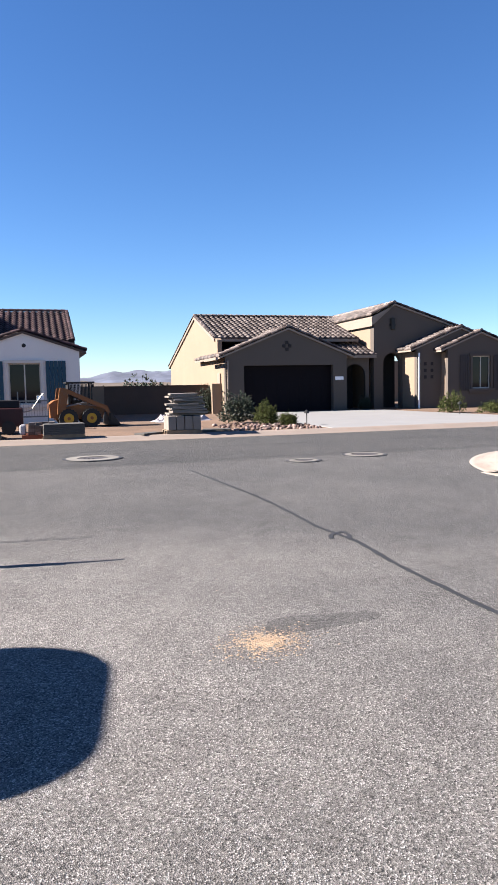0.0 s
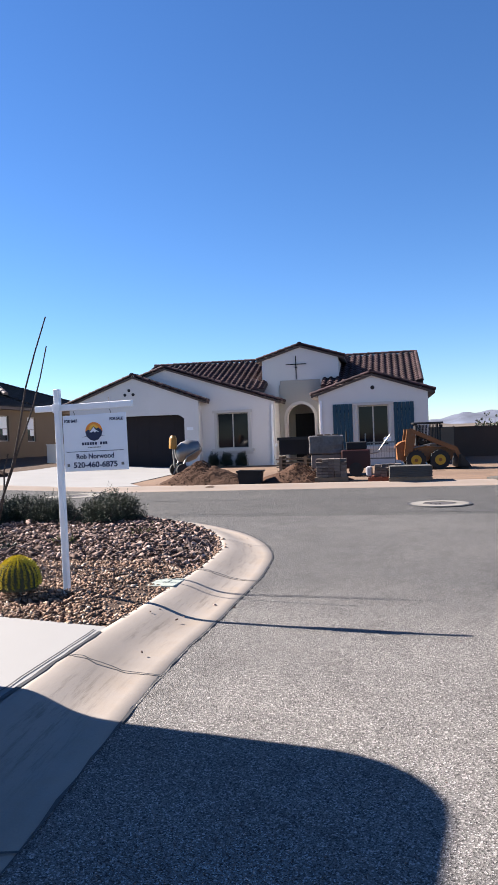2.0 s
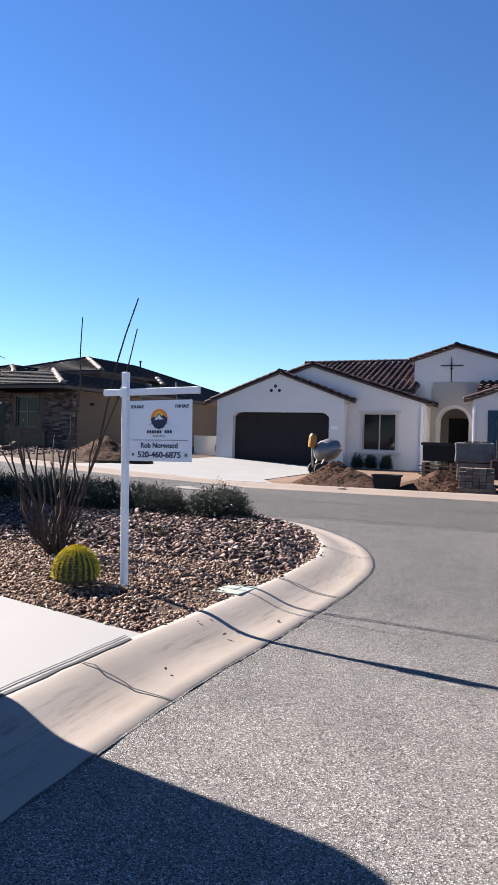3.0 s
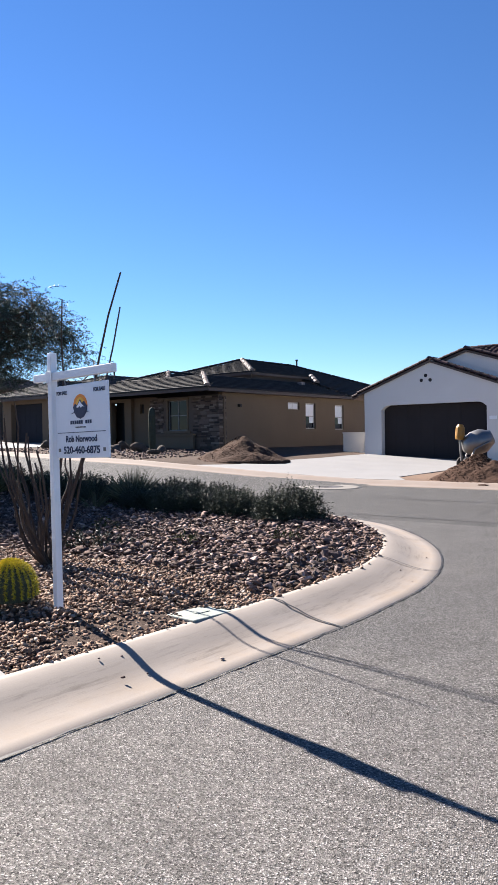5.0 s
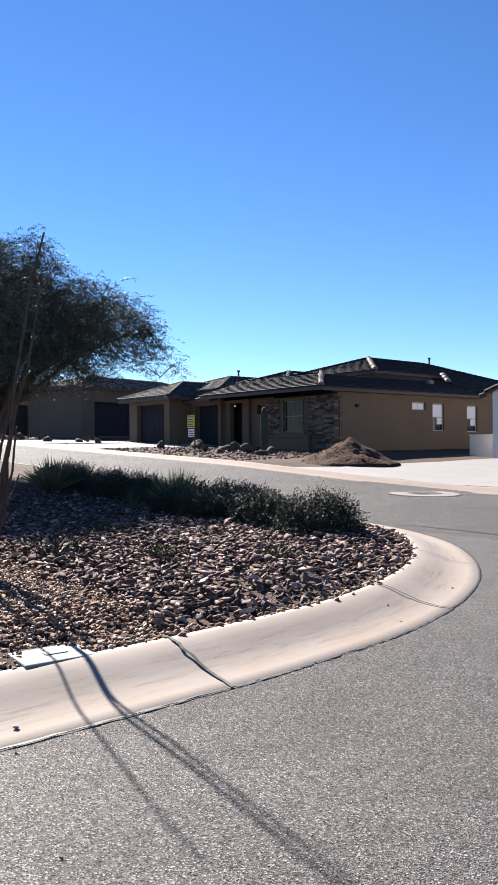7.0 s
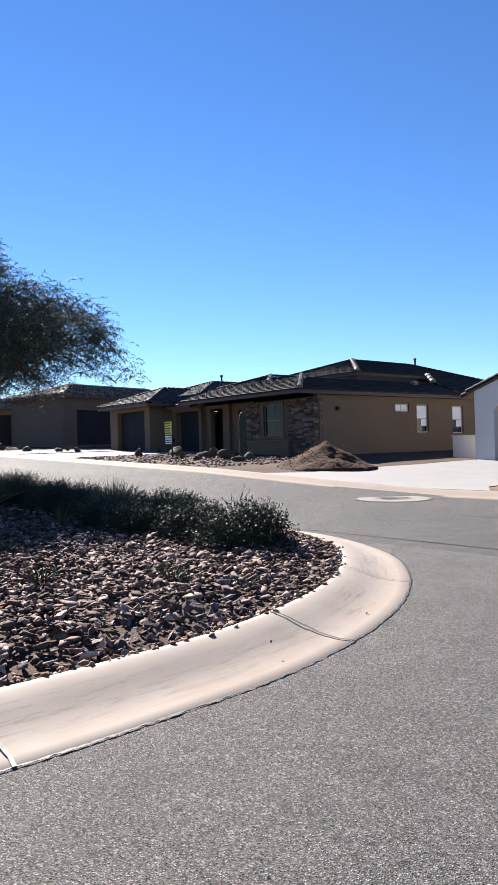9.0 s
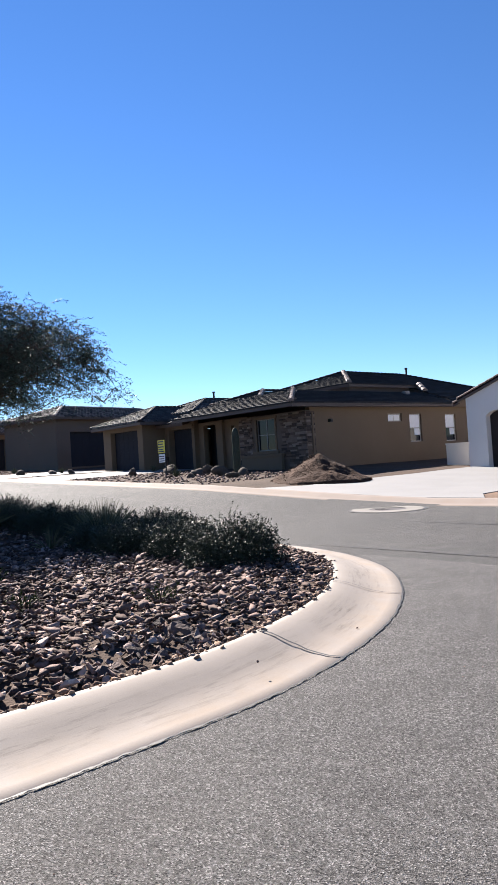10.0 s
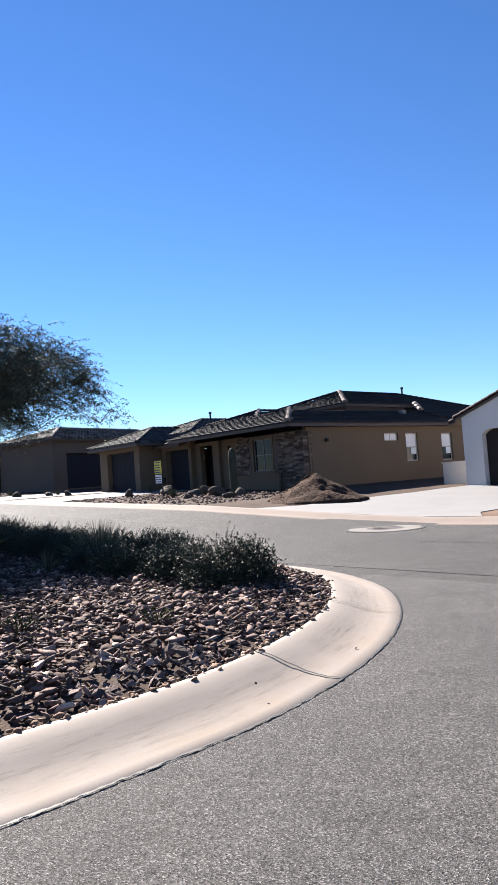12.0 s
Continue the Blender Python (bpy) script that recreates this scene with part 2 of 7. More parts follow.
BLACK = grained("black_rubber", (0.02, 0.02, 0.02), 0.8, fine=60, amount=0.1)
BLACKP = grained("black_plastic", (0.014, 0.014, 0.016), 0.75, spec=0.2, fine=60, amount=0.1)
RED = grained("red_paint", (0.03, 0.006, 0.006), 0.5, fine=30, amount=0.15)
REDWOOD = grained("red_painted_pallet", (0.223, 0.064, 0.032), 0.8, fine=40, amount=0.2)
WOOD = grained("pallet_wood", (0.175, 0.127, 0.085), 0.85, fine=50, coarse=5, amount=0.25)
PAVER = object_mat("concrete_paver_block", [(0, (0.085, 0.064, 0.053)), (0.5, (0.133, 0.101, 0.085)), (1, (0.175, 0.143, 0.122))])
LIMEBLK = grained("pale_block", (0.172, 0.148, 0.129), 0.9, fine=30, coarse=2, amount=0.15, dirt=(0.143, 0.12, 0.095))
WRAP = grained("shrink_wrap", (0.11, 0.1, 0.095), 0.4, spec=0.4, fine=15, coarse=3, amount=0.4, relief=0.8, dist=0.02)
SLAB = grained("grey_slabs", (0.06, 0.056, 0.052), 0.9, fine=50, coarse=3, amount=0.12)
STONES = island_mat("ledge_stone", [(0, (0.04, 0.03, 0.026)), (0.4, (0.1, 0.07, 0.054)), (0.75, (0.17, 0.125, 0.098)), (1, (0.26, 0.21, 0.175))], 0.9, 0.6, 25)
RIPRAP = island_mat("riprap_stone", [(0, (0.044, 0.030, 0.027)), (0.4, (0.106, 0.071, 0.062)), (0.8, (0.207, 0.145, 0.128)), (1, (0.370, 0.282, 0.249))], 0.9, 0.7, 45, 0.15)
RIP_ONE = object_mat("riprap_stone_single", [(0, (0.044, 0.030, 0.027)), (0.4, (0.106, 0.071, 0.062)), (0.8, (0.207, 0.145, 0.128)), (1, (0.370, 0.282, 0.249))], 0.85, 0.7, 45)
GRAVEL = island_mat("tan_gravel", [(0, (0.088, 0.051, 0.037)), (0.4, (0.197, 0.119, 0.082)), (0.8, (0.272, 0.184, 0.129)), (1, (0.408, 0.34, 0.286))], 0.9, 0.4, 60)
BOULDER = grained("boulder_rock", (0.0756, 0.063, 0.0532), 0.9, spec=0.1, fine=12, coarse=2, amount=0.3, relief=0.8, dist=0.02)
LEAF = island_mat("shrub_leaves", [(0, (0.0086, 0.0144, 0.0079)), (0.6, (0.0216, 0.0324, 0.0187)), (1, (0.054, 0.0684, 0.0432))], 0.6, 0.1, 30.0, 0.3)
LEAF_Y = island_mat("yellow_green_leaves", [(0, (0.021, 0.029, 0.008)), (0.6, (0.048, 0.058, 0.016)), (1, (0.095, 0.106, 0.027))], 0.8, 0.1, 30.0, 0.15)
LEAF_T = island_mat("mesquite_leaves", [(0, (0.02, 0.03, 0.02)), (0.6, (0.045, 0.066, 0.046)), (1, (0.12, 0.15, 0.12))], 0.6, 0.1, 30.0, 0.3)
GRASS = island_mat("desert_grass", [(0, (0.049, 0.056, 0.028)), (1, (0.14, 0.14, 0.084))], 0.7, 0.1)
BARK = grained("bark", (0.078, 0.056, 0.042), 0.9, fine=30, coarse=4, amount=0.3, relief=0.8)
CANE = grained("ocotillo_cane", (0.059, 0.043, 0.035), 0.9, fine=60, coarse=8, amount=0.35, relief=0.8)
CACT = grained("cactus_skin", (0.035, 0.042, 0.026), 0.7, fine=30, coarse=5, amount=0.2)
SPINE = grained("golden_spines", (0.496, 0.409, 0.031), 0.5, fine=30, coarse=8, amount=0.2)
TAR = grained("crack_sealant", (0.024, 0.024, 0.026), 0.65, fine=60, coarse=4, amount=0.2)
GRIT = grained("spilled_cement", (0.34, 0.245, 0.165), 0.95, fine=60, coarse=8, amount=0.25, relief=0.5)
BOXLID = grained("meter_box_lid", (0.2253, 0.2482, 0.2253), 0.8, fine=60, coarse=6, amount=0.12, dirt=(0.113, 0.1351, 0.113))
SIGNW = grained("sign_panel", (0.72, 0.74, 0.78), 0.4, fine=40, coarse=3, amount=0.02, relief=0.0)
INK = grained("sign_ink", (0.02, 0.03, 0.07), 0.5, fine=40, amount=0.02)
SUN_O = grained("sign_orange", (0.8, 0.25, 0.03), 0.5, fine=40, amount=0.02)
SUN_Y = grained("sign_amber", (0.85, 0.45, 0.05), 0.5, fine=40, amount=0.02)
SIGNY = grained("yellow_sign", (0.65, 0.55, 0.06), 0.5, fine=40, amount=0.03)
VANW = grained("van_paint", (0.7, 0.7, 0.7), 0.3, fine=20, amount=0.02, relief=0.0)
HILL = grained("far_desert", (0.091, 0.07, 0.055), 1.0, fine=0.06, coarse=0.012, amount=0.25, relief=0.0)
# the blue of distance haze is put into the mountain colour
MOUNT = grained("hazy_far_mountain", (0.0788, 0.0885, 0.1253), 1.0, fine=0.012, coarse=0.002, amount=0.3, relief=0.0)
TARP = grained("pale_tarp", (0.292, 0.276, 0.292), 0.6, fine=20, coarse=3, amount=0.15)


def glass_mat():
    m, nt, b = material("window_glass", 0.04, 0, 0.5)
    b.inputs["Base Color"].default_value = (0.007, 0.009, 0.013, 1)
    b.inputs["Specular IOR Level"].default_value = 0.2
    return m


GLASS = glass_mat()
FRAME_G = grained("grey_window_frame", (0.17, 0.165, 0.16), 0.5, fine=40, amount=0.05, relief=0.02)

# ---- building helpers ----
from mathutils import geometry

AX = radians(-23)
UX, UY = math.cos(AX), math.sin(AX)
OX, OY = -2.315, 32.752


def W(u, v):
    """A place of the street grid (u along the houses, v away from the street) in the world."""
    return OX + u * UX - v * UY, OY + u * UY + v * UX


def UV(x, y):
    dx, dy = x - OX, y - OY
    return dx * UX + dy * UY, -dx * UY + dy * UX


def rise(u):
    """The street climbs gently towards the brown houses."""
    if u > 6.5:
        return 0.0
    if u > 4.5:
        return 0.0125 * (6.5 - u) ** 2
    if u > -3:
        return 0.05 + 0.0534 * (4.5 - u)
    if u > -60:
        return 0.45 + 0.034 * (-3 - u)
    return 2.388


def rise_at(x, y):
    return rise(UV(x, y)[0])


def hp(u, v, z=0.0, turn=0.0):
    x, y = W(u, v)
    return pose(x, y, z, 0, 0, -23 + turn)


def part(name, bm, mat, parent=None, label="", kind="", smooth=False):
    me = bpy.data.meshes.new(name)
    bmesh.ops.recalc_face_normals(bm, faces=bm.faces)
    bm.to_mesh(me)
    bm.free()
    return part_mesh(name, me, mat, parent, label, kind, smooth)


def part_mesh(name, me, mat, parent=None, label="", kind="", smooth=False):
    if mat is not None:
        me.materials.append(mat)
    if smooth:
        me.polygons.foreach_set("use_smooth", [True] * len(me.polygons))
    ob = new(name, me)
    if parent is not None:
        ob.parent = parent
    return tagged(ob, label, "", "", kind)


def thing(name, m, label, category, group="", kind=""):
    ob = new(name)
    ob.matrix_world = m
    ob.matrix_basis = m
    return tagged(ob, label, category, group, kind)


def box(bm, x0, x1, y0, y1, z0, z1, bev=0.0):
    vs = [bm.verts.new((x, y, z)) for x in (x0, x1) for y in (y0, y1) for z in (z0, z1)]
    fs = [bm.faces.new([vs[i] for i in f]) for f in ((0, 1, 3, 2), (4, 6, 7, 5), (0, 4, 5, 1), (2, 3, 7, 6), (0, 2, 6, 4), (1, 5, 7, 3))]
    if bev:
        es = list({e for f in fs for e in f.edges})
        bmesh.ops.bevel(bm, geom=es, offset=bev, segments=2, affect="EDGES", profile=0.5)
    return bm


def boxes(*items, bev=0.0):
    bm = bmesh.new()
    for it in items:
        box(bm, *it, bev=bev)
    return bm


def obox(bm, c, size, rot=(0, 0, 0), bev=0.0):
    """A box with its centre at c, turned by rot in degrees."""
    b2 = bmesh.new()
    box(b2, -size[0] / 2, size[0] / 2, -size[1] / 2, size[1] / 2, -size[2] / 2, size[2] / 2, bev)
    b2.transform(pose(*c, *rot))
    me = bpy.data.meshes.new("tmp")
    b2.to_mesh(me)
    b2.free()
    bm.from_mesh(me)
    bpy.data.meshes.remove(me)
    return bm


def prism(bm, outer, holes, y0, y1):
    """A slab between y0 and y1 whose outline (x, z) has holes."""
    loops = [outer] + list(holes)
    flat = [p for lp in loops for p in lp]
    tris = geometry.tessellate_polygon([[Vector((p[0], p[1], 0)) for p in lp] for lp in loops])
    a = [bm.verts.new((p[0], y0, p[1])) for p in flat]
    b = [bm.verts.new((p[0], y1, p[1])) for p in flat]
    for t in tris:
        if len(set(t)) == 3:
            try:
                bm.faces.new([a[i] for i in t])
                bm.faces.new([b[i] for i in reversed(t)])
            except ValueError:
                pass
    k = 0
    for lp in loops:
        n = len(lp)
        for i in range(n):
            j = (i + 1) % n
            bm.faces.new((a[k + i], a[k + j], b[k + j], b[k + i]))
        k += n
    return bm


def rect(x0, x1, z0, z1):
    return [(x0, z0), (x1, z0), (x1, z1), (x0, z1)]


def arch(x0, x1, z0, z1, n=10):
    r, c = (x1 - x0) / 2, (x0 + x1) / 2
    return [(x0, z0), (x1, z0)] + [(c + r * math.cos(math.pi * i / n), z1 - r + r * math.sin(math.pi * i / n)) for i in range(n + 1)]


def chamfered(x0, x1, z0, z1, c=0.35, n=3):
    out = [(x0, z0), (x1, z0), (x1, z1 - c * 0.55)]
    out += [(x1 - c * 0.45, z1 - c * 0.18), (x1 - c, z1), (x0 + c, z1), (x0 + c * 0.45, z1 - c * 0.18), (x0, z1 - c * 0.55)]
    return out


def tube(bm, pts, radii, n=8, cap=True):
    """A bent, tapered tube along pts."""
    rings = []
    for i, p in enumerate(pts):
        p = Vector(p)
        a, c = Vector(pts[max(0, i - 1)]), Vector(pts[min(len(pts) - 1, i + 1)])
        d = (c - a).normalized()
        x = d.orthogonal().normalized() if i == 0 else (x - d * x.dot(d)).normalized()
        y = d.cross(x)
        r = radii[i] if hasattr(radii, "__len__") else radii
        rings.append([bm.verts.new(p + (x * math.cos(2 * math.pi * k / n) + y * math.sin(2 * math.pi * k / n)) * r) for k in range(n)])
    for a, c in zip(rings, rings[1:]):
        for k in range(n):
            bm.faces.new((a[k], a[(k + 1) % n], c[(k + 1) % n], c[k]))
    if cap:
        bm.faces.new(list(reversed(rings[0])))
        bm.faces.new(rings[-1])
    return bm


def disc_y(bm, c, r, w, n=24, dish=0.0):
    """A wheel-like drum with its axle along y."""
    tube(bm, [(c[0], c[1] - w / 2, c[2]), (c[0], c[1] + w / 2, c[2])], r, n)
    return bm


def pydata(name, V_, F_, mat, parent=None, label="", kind="", smooth=False):
    me = bpy.data.meshes.new(name)
    me.from_pydata([tuple(map(float, p)) for p in V_], [], F_)
    me.update()
    return part_mesh(name, me, mat, parent, label, kind, smooth)


def np_mesh(name, V_, T_, mat, parent=None, label="", kind="", smooth=False):
    """A mesh out of numpy vertices (n, 3) and faces (m, k)."""
    me = bpy.data.meshes.new(name)
    V_, T_ = np.asarray(V_, dtype=np.float32), np.asarray(T_, dtype=np.int32)
    me.vertices.add(len(V_))
    me.vertices.foreach_set("co", V_.ravel())
    m, k = T_.shape
    me.loops.add(m * k)
    me.loops.foreach_set("vertex_index", T_.ravel())
    me.polygons.add(m)
    me.polygons.foreach_set("loop_start", np.arange(0, m * k, k, dtype=np.int32))
    me.update(calc_edges=True)
    me.validate()
    return part_mesh(name, me, mat, parent, label, kind, smooth)


def sheet(name, outline, height, mat, step=1.0, skirt=0.0, parent=None, label="", kind="structure", inside=None):
    """A surface that follows height(x, y), cut to an outline in world x, y: inner grid points and the outline, triangulated."""
    from mathutils.geometry import delaunay_2d_cdt
    full = []
    for i, p in enumerate(outline):
        a, b = Vector(p), Vector(outline[(i + 1) % len(outline)])
        k = max(1, int((b - a).length / (step * 1.5)))
        full += [tuple(a.lerp(b, j / k)) for j in range(k)]
    outline = full
    pts = [Vector(p) for p in outline]
    n = len(pts)
    xs, ys = [p[0] for p in outline], [p[1] for p in outline]
    x = math.floor(min(xs) / step) * step
    while x < max(xs):
        y = math.floor(min(ys) / step) * step
        while y < max(ys):
            pts.append(Vector((x + 0.013, y + 0.017)))
            y += step
        x += step
    vs, es, fs, *_ = delaunay_2d_cdt(pts, [(i, (i + 1) % n) for i in range(n)], [list(range(n))], 1, 1e-4)
    used = sorted({i for f in fs for i in f})
    ren = {o: i for i, o in enumerate(used)}
    V_ = [(vs[i][0], vs[i][1], height(vs[i][0], vs[i][1])) for i in used]
    F_ = [[ren[i] for i in f] for f in fs]
    if skirt:
        cnt = collections.Counter()
        for f in F_:
            for i in range(len(f)):
                cnt[frozenset((f[i], f[(i + 1) % len(f)]))] += 1
        low = {}
        for f in list(F_):
            for i in range(len(f)):
                a, b = f[i], f[(i + 1) % len(f)]
                if cnt[frozenset((a, b))] == 1:
                    for q in (a, b):
                        if q not in low:
                            low[q] = len(V_)
                            V_.append((V_[q][0], V_[q][1], V_[q][2] - skirt))
                    F_.append([b, a, low[a], low[b]])
    return pydata(name, V_, F_, mat, parent, label, kind, False)


def smooth_line(pts, n=6):
    """A Catmull-Rom curve through pts."""
    P = [Vector(p) for p in pts]
    P = [P[0] * 2 - P[1]] + P + [P[-1] * 2 - P[-2]]
    out = []
    for i in range(1, len(P) - 2):
        for k in range(n):
            t = k / n
            a, b, c, d = P[i - 1], P[i], P[i + 1], P[i + 2]
            out.append(0.5 * ((2 * b) + (c - a) * t + (2 * a - 5 * b + 4 * c - d) * t * t + (3 * b - a - 3 * c + d) * t ** 3))
    out.append(P[-2])
    return [tuple(p) for p in out]


def offset_line(line, d):
    """The line moved d to its left."""
    out = []
    for i, p in enumerate(line):
        a, b = Vector(line[max(0, i - 1)]), Vector(line[min(len(line) - 1, i + 1)])
        t = (b - a).normalized()
        out.append((p[0] - t.y * d, p[1] + t.x * d))
    return out


def kerb_strip(name, line, mat, profile, parent=None, label=""):
    """A kerb along a line; profile: (distance to the left, height)."""
    cols = [offset_line(line, d) for d, _ in profile]
    V_, F_ = [], []
    m = len(profile)
    for i in range(len(line)):
        for k in range(m):
            x, y = cols[k][i]
            V_.append((x, y, rise_at(x, y) + profile[k][1]))
    for i in range(len(line) - 1):
        for k in range(m - 1):
            F_.append([i * m + k, (i + 1) * m + k, (i + 1) * m + k + 1, i * m + k + 1])
    ob = pydata(name, V_, F_, mat, parent, label, "structure", True)
    run = [0.0]
    for a, b in zip(line, line[1:]):
        run.append(run[-1] + (Vector(b) - Vector(a)).length)
    layer = ob.data.uv_layers.new(name="UVMap")
    for loop in ob.data.loops:
        layer.data[loop.index].uv = (run[loop.vertex_index // m], profile[loop.vertex_index % m][0])
    return ob

# ---- ground, streets, kerbs ----
def ground_height(x, y):
    u, v = UV(x, y)
    far = max(0.0, math.hypot(x, y) - 90)
    return rise(u) * max(0.0, 1 - far / 400) - 0.10 - 0.012 * far


def build_ground():
    rings = [0, 4, 8, 12, 16, 20, 25, 30, 36, 42, 50, 60, 75, 95, 130, 180, 260, 400, 700, 1200, 2000, 3200, 4600]
    n = 72
    V_, F_ = [(0, 0, ground_height(0, 0))], []
    for r in rings[1:]:
        for k in range(n):
            x, y = r * math.cos(2 * math.pi * k / n), r * math.sin(2 * math.pi * k / n)
            V_.append((x, y, max(-6.0, ground_height(x, y))))
    for k in range(n):
        F_.append([0, 1 + k, 1 + (k + 1) % n])
    for i in range(len(rings) - 2):
        a, b = 1 + i * n, 1 + (i + 1) * n
        for k in range(n):
            F_.append([a + k, b + k, b + (k + 1) % n, a + (k + 1) % n])
    ob = pydata("ground", V_, F_, SAND, None, "", "structure")
    return ob


build_ground()
FAR_KERB, NEAR_KERB, SIDE_L, SIDE_R = -11.3, -17.3, 13.15, 21.8

# the planted corner's gutter edge, from the side street round into the main street
corner = [W(SIDE_L + 0.35, v) for v in (-60, -45, -36, -32)] + [(-0.72, 2.6), (0.04, 4.28), (0.68, 5.67), (0.95, 6.35), (1.2, 7.1), (1.33, 7.9), (1.35, 8.7), (1.26, 9.5),
          (1.02, 10.4), (0.62, 11.3), (0.0, 12.1), (-0.8, 12.8), (-1.9, 13.45)] + [W(u, NEAR_KERB) for u in (6, 3, -2, -10, -30, -70)]
corner = smooth_line(corner, 6)
corner_r = [W(60, NEAR_KERB), W(40, NEAR_KERB), W(28, NEAR_KERB), (13.6, 5.95), (12.4, 6.0), (11.4, 5.75), (10.3, 5.15), (9.4, 4.3), (8.85, 3.5), W(SIDE_R - 0.1, -30), W(SIDE_R - 0.1, -34), W(SIDE_R - 0.1, -45), W(SIDE_R - 0.1, -60)]
corner_r = smooth_line(corner_r, 5)
ROLL = [(-0.03, -0.02), (0.0, 0.01), (0.1, 0.013), (0.18, 0.02), (0.26, 0.034), (0.33, 0.054), (0.4, 0.079), (0.47, 0.104), (0.53, 0.12), (0.58, 0.129), (0.63, 0.132), (0.64, 0.12), (0.645, 0.02)]

road_new = sheet("main_street", [W(-90, FAR_KERB + 0.2), W(90, FAR_KERB + 0.2), W(90, NEAR_KERB - 1.0), W(-90, NEAR_KERB - 1.0)], lambda x, y: rise_at(x, y), ROAD_NEW, 3.0)
road_old = sheet("side_street", [W(SIDE_L - 3, NEAR_KERB - 0.6), W(SIDE_R + 4, NEAR_KERB - 0.6), W(SIDE_R + 4, -60), W(SIDE_L - 3, -60)], lambda x, y: 0.006, ROAD_OLD, 3.0)
kerb_near = kerb_strip("kerb_corner", corner, KERB, ROLL)
kerb_right = kerb_strip("kerb_island", corner_r, KERB, ROLL)
far_line = [W(u, FAR_KERB) for u in (90, 60, 40, 30, 24, 18, 12, 8, 6, 4, 2, 0, -3, -6, -10, -15, -20, -30, -45, -60, -90)][::-1]
kerb_far = kerb_strip("kerb_far", far_line, GUTTER, [(-0.02, -0.02), (0.0, 0.01), (0.2, 0.012), (0.35, 0.05), (0.48, 0.11), (0.6, 0.13), (0.62, 0.02)])


def yard_height(x, y):
    u, v = UV(x, y)
    t = min(1.0, max(0.0, (v - FAR_KERB - 0.5) / 11.0))
    return rise(u) + 0.11 + 0.1 * t + 0.02 * noise.noise((x * 0.6, y * 0.6, 0))


def yard(name, u0, u1, mat, v1=45):
    sheet(name, [W(u0, FAR_KERB + 0.58), W(u1, FAR_KERB + 0.58), W(u1, v1), W(u0, v1)], yard_height, mat, 0.9)


yard("ground_yard_white_house", 0.3, 22.5, SAND)
yard("ground_yard_between_houses", -5.9, 0.3, DIRT)
yard("ground_yard_tan_house", 22.5, 60, SAND)
yard("ground_yard_brown_house", -75, -5.9, SOIL)


def slab_on(name, uv, mat, lift=0.02, thick=0.12, step=1.2):
    return sheet(name, [W(*p) for p in uv], lambda x, y: yard_height(x, y) + lift, mat, step, skirt=thick)


slab_on("driveway_white_house", [(0.3, -0.05), (0.3, -9.5), (-0.4, -10.7), (7.4, -10.7), (6.6, -9.5), (6.6, -0.05)], DRIVE)
slab_on("driveway_tan_house", [(23.6, 0.9), (23.9, -10.7), (33.5, -10.7), (32.6, -5), (31.9, -2.2), (31.6, 0.9)], DRIVE)
slab_on("driveway_brown_house", [(-19.5, -2.9), (-20.2, -10.7), (-14.4, -10.7), (-14.8, -2.9)], DRIVE)
slab_on("driveway_brown_house_wing", [(-26.5, -4.7), (-27.5, -10.7), (-21.6, -10.7), (-20.6, -4.7)], DRIVE)


# the planted corner, behind its kerb
inner = offset_line(corner, 0.63)
KERB_BACK = np.array([tuple(p) for p in inner] + [(-0.9 - 1.2 * k / 8, 3.8 + 1.03 * k / 8) for k in range(9)] + [(-2.1 - 4.9 * k / 24, 4.83 + 4.17 * k / 24) for k in range(25)])


def bed_height(x, y):
    """The bed swells gently up behind the kerb."""
    d = float(np.sqrt(((KERB_BACK - (x, y)) ** 2).sum(axis=1)).min())
    f = min(1.0, max(0.0, (d - 0.1) / 0.6))
    return rise_at(x, y) + 0.115 + 0.08 * f * f * (3 - 2 * f) + 0.03 * noise.noise((x * 0.5, y * 0.5, 3))


i0 = min(range(len(inner)), key=lambda i: (inner[i][0] + 0.9) ** 2 + (inner[i][1] - 3.8) ** 2)
bed_edge = inner[i0:-10]
bed_outline = [tuple(p) for p in bed_edge] + [W(-40, -30), (-7.0, 9.0), (-2.1, 4.83)]
bed = sheet("ground_planting_bed", bed_outline, bed_height, SOIL, 1.0)
lower = [tuple(p) for p in inner[14:i0 + 1]]
drive_near = sheet("driveway_near", lower + [(-2.1, 4.83), (-7.0, 9.0), (-9, 7.0), (-9, -10)], lambda x, y: 0.128, DRIVE, 1.5)
isl = offset_line(corner_r, 0.63)
island = sheet("pavement_island", [tuple(p) for p in isl] + [W(60, -60)], lambda x, y: rise_at(x, y) + 0.128, DRIVE, 3.0)

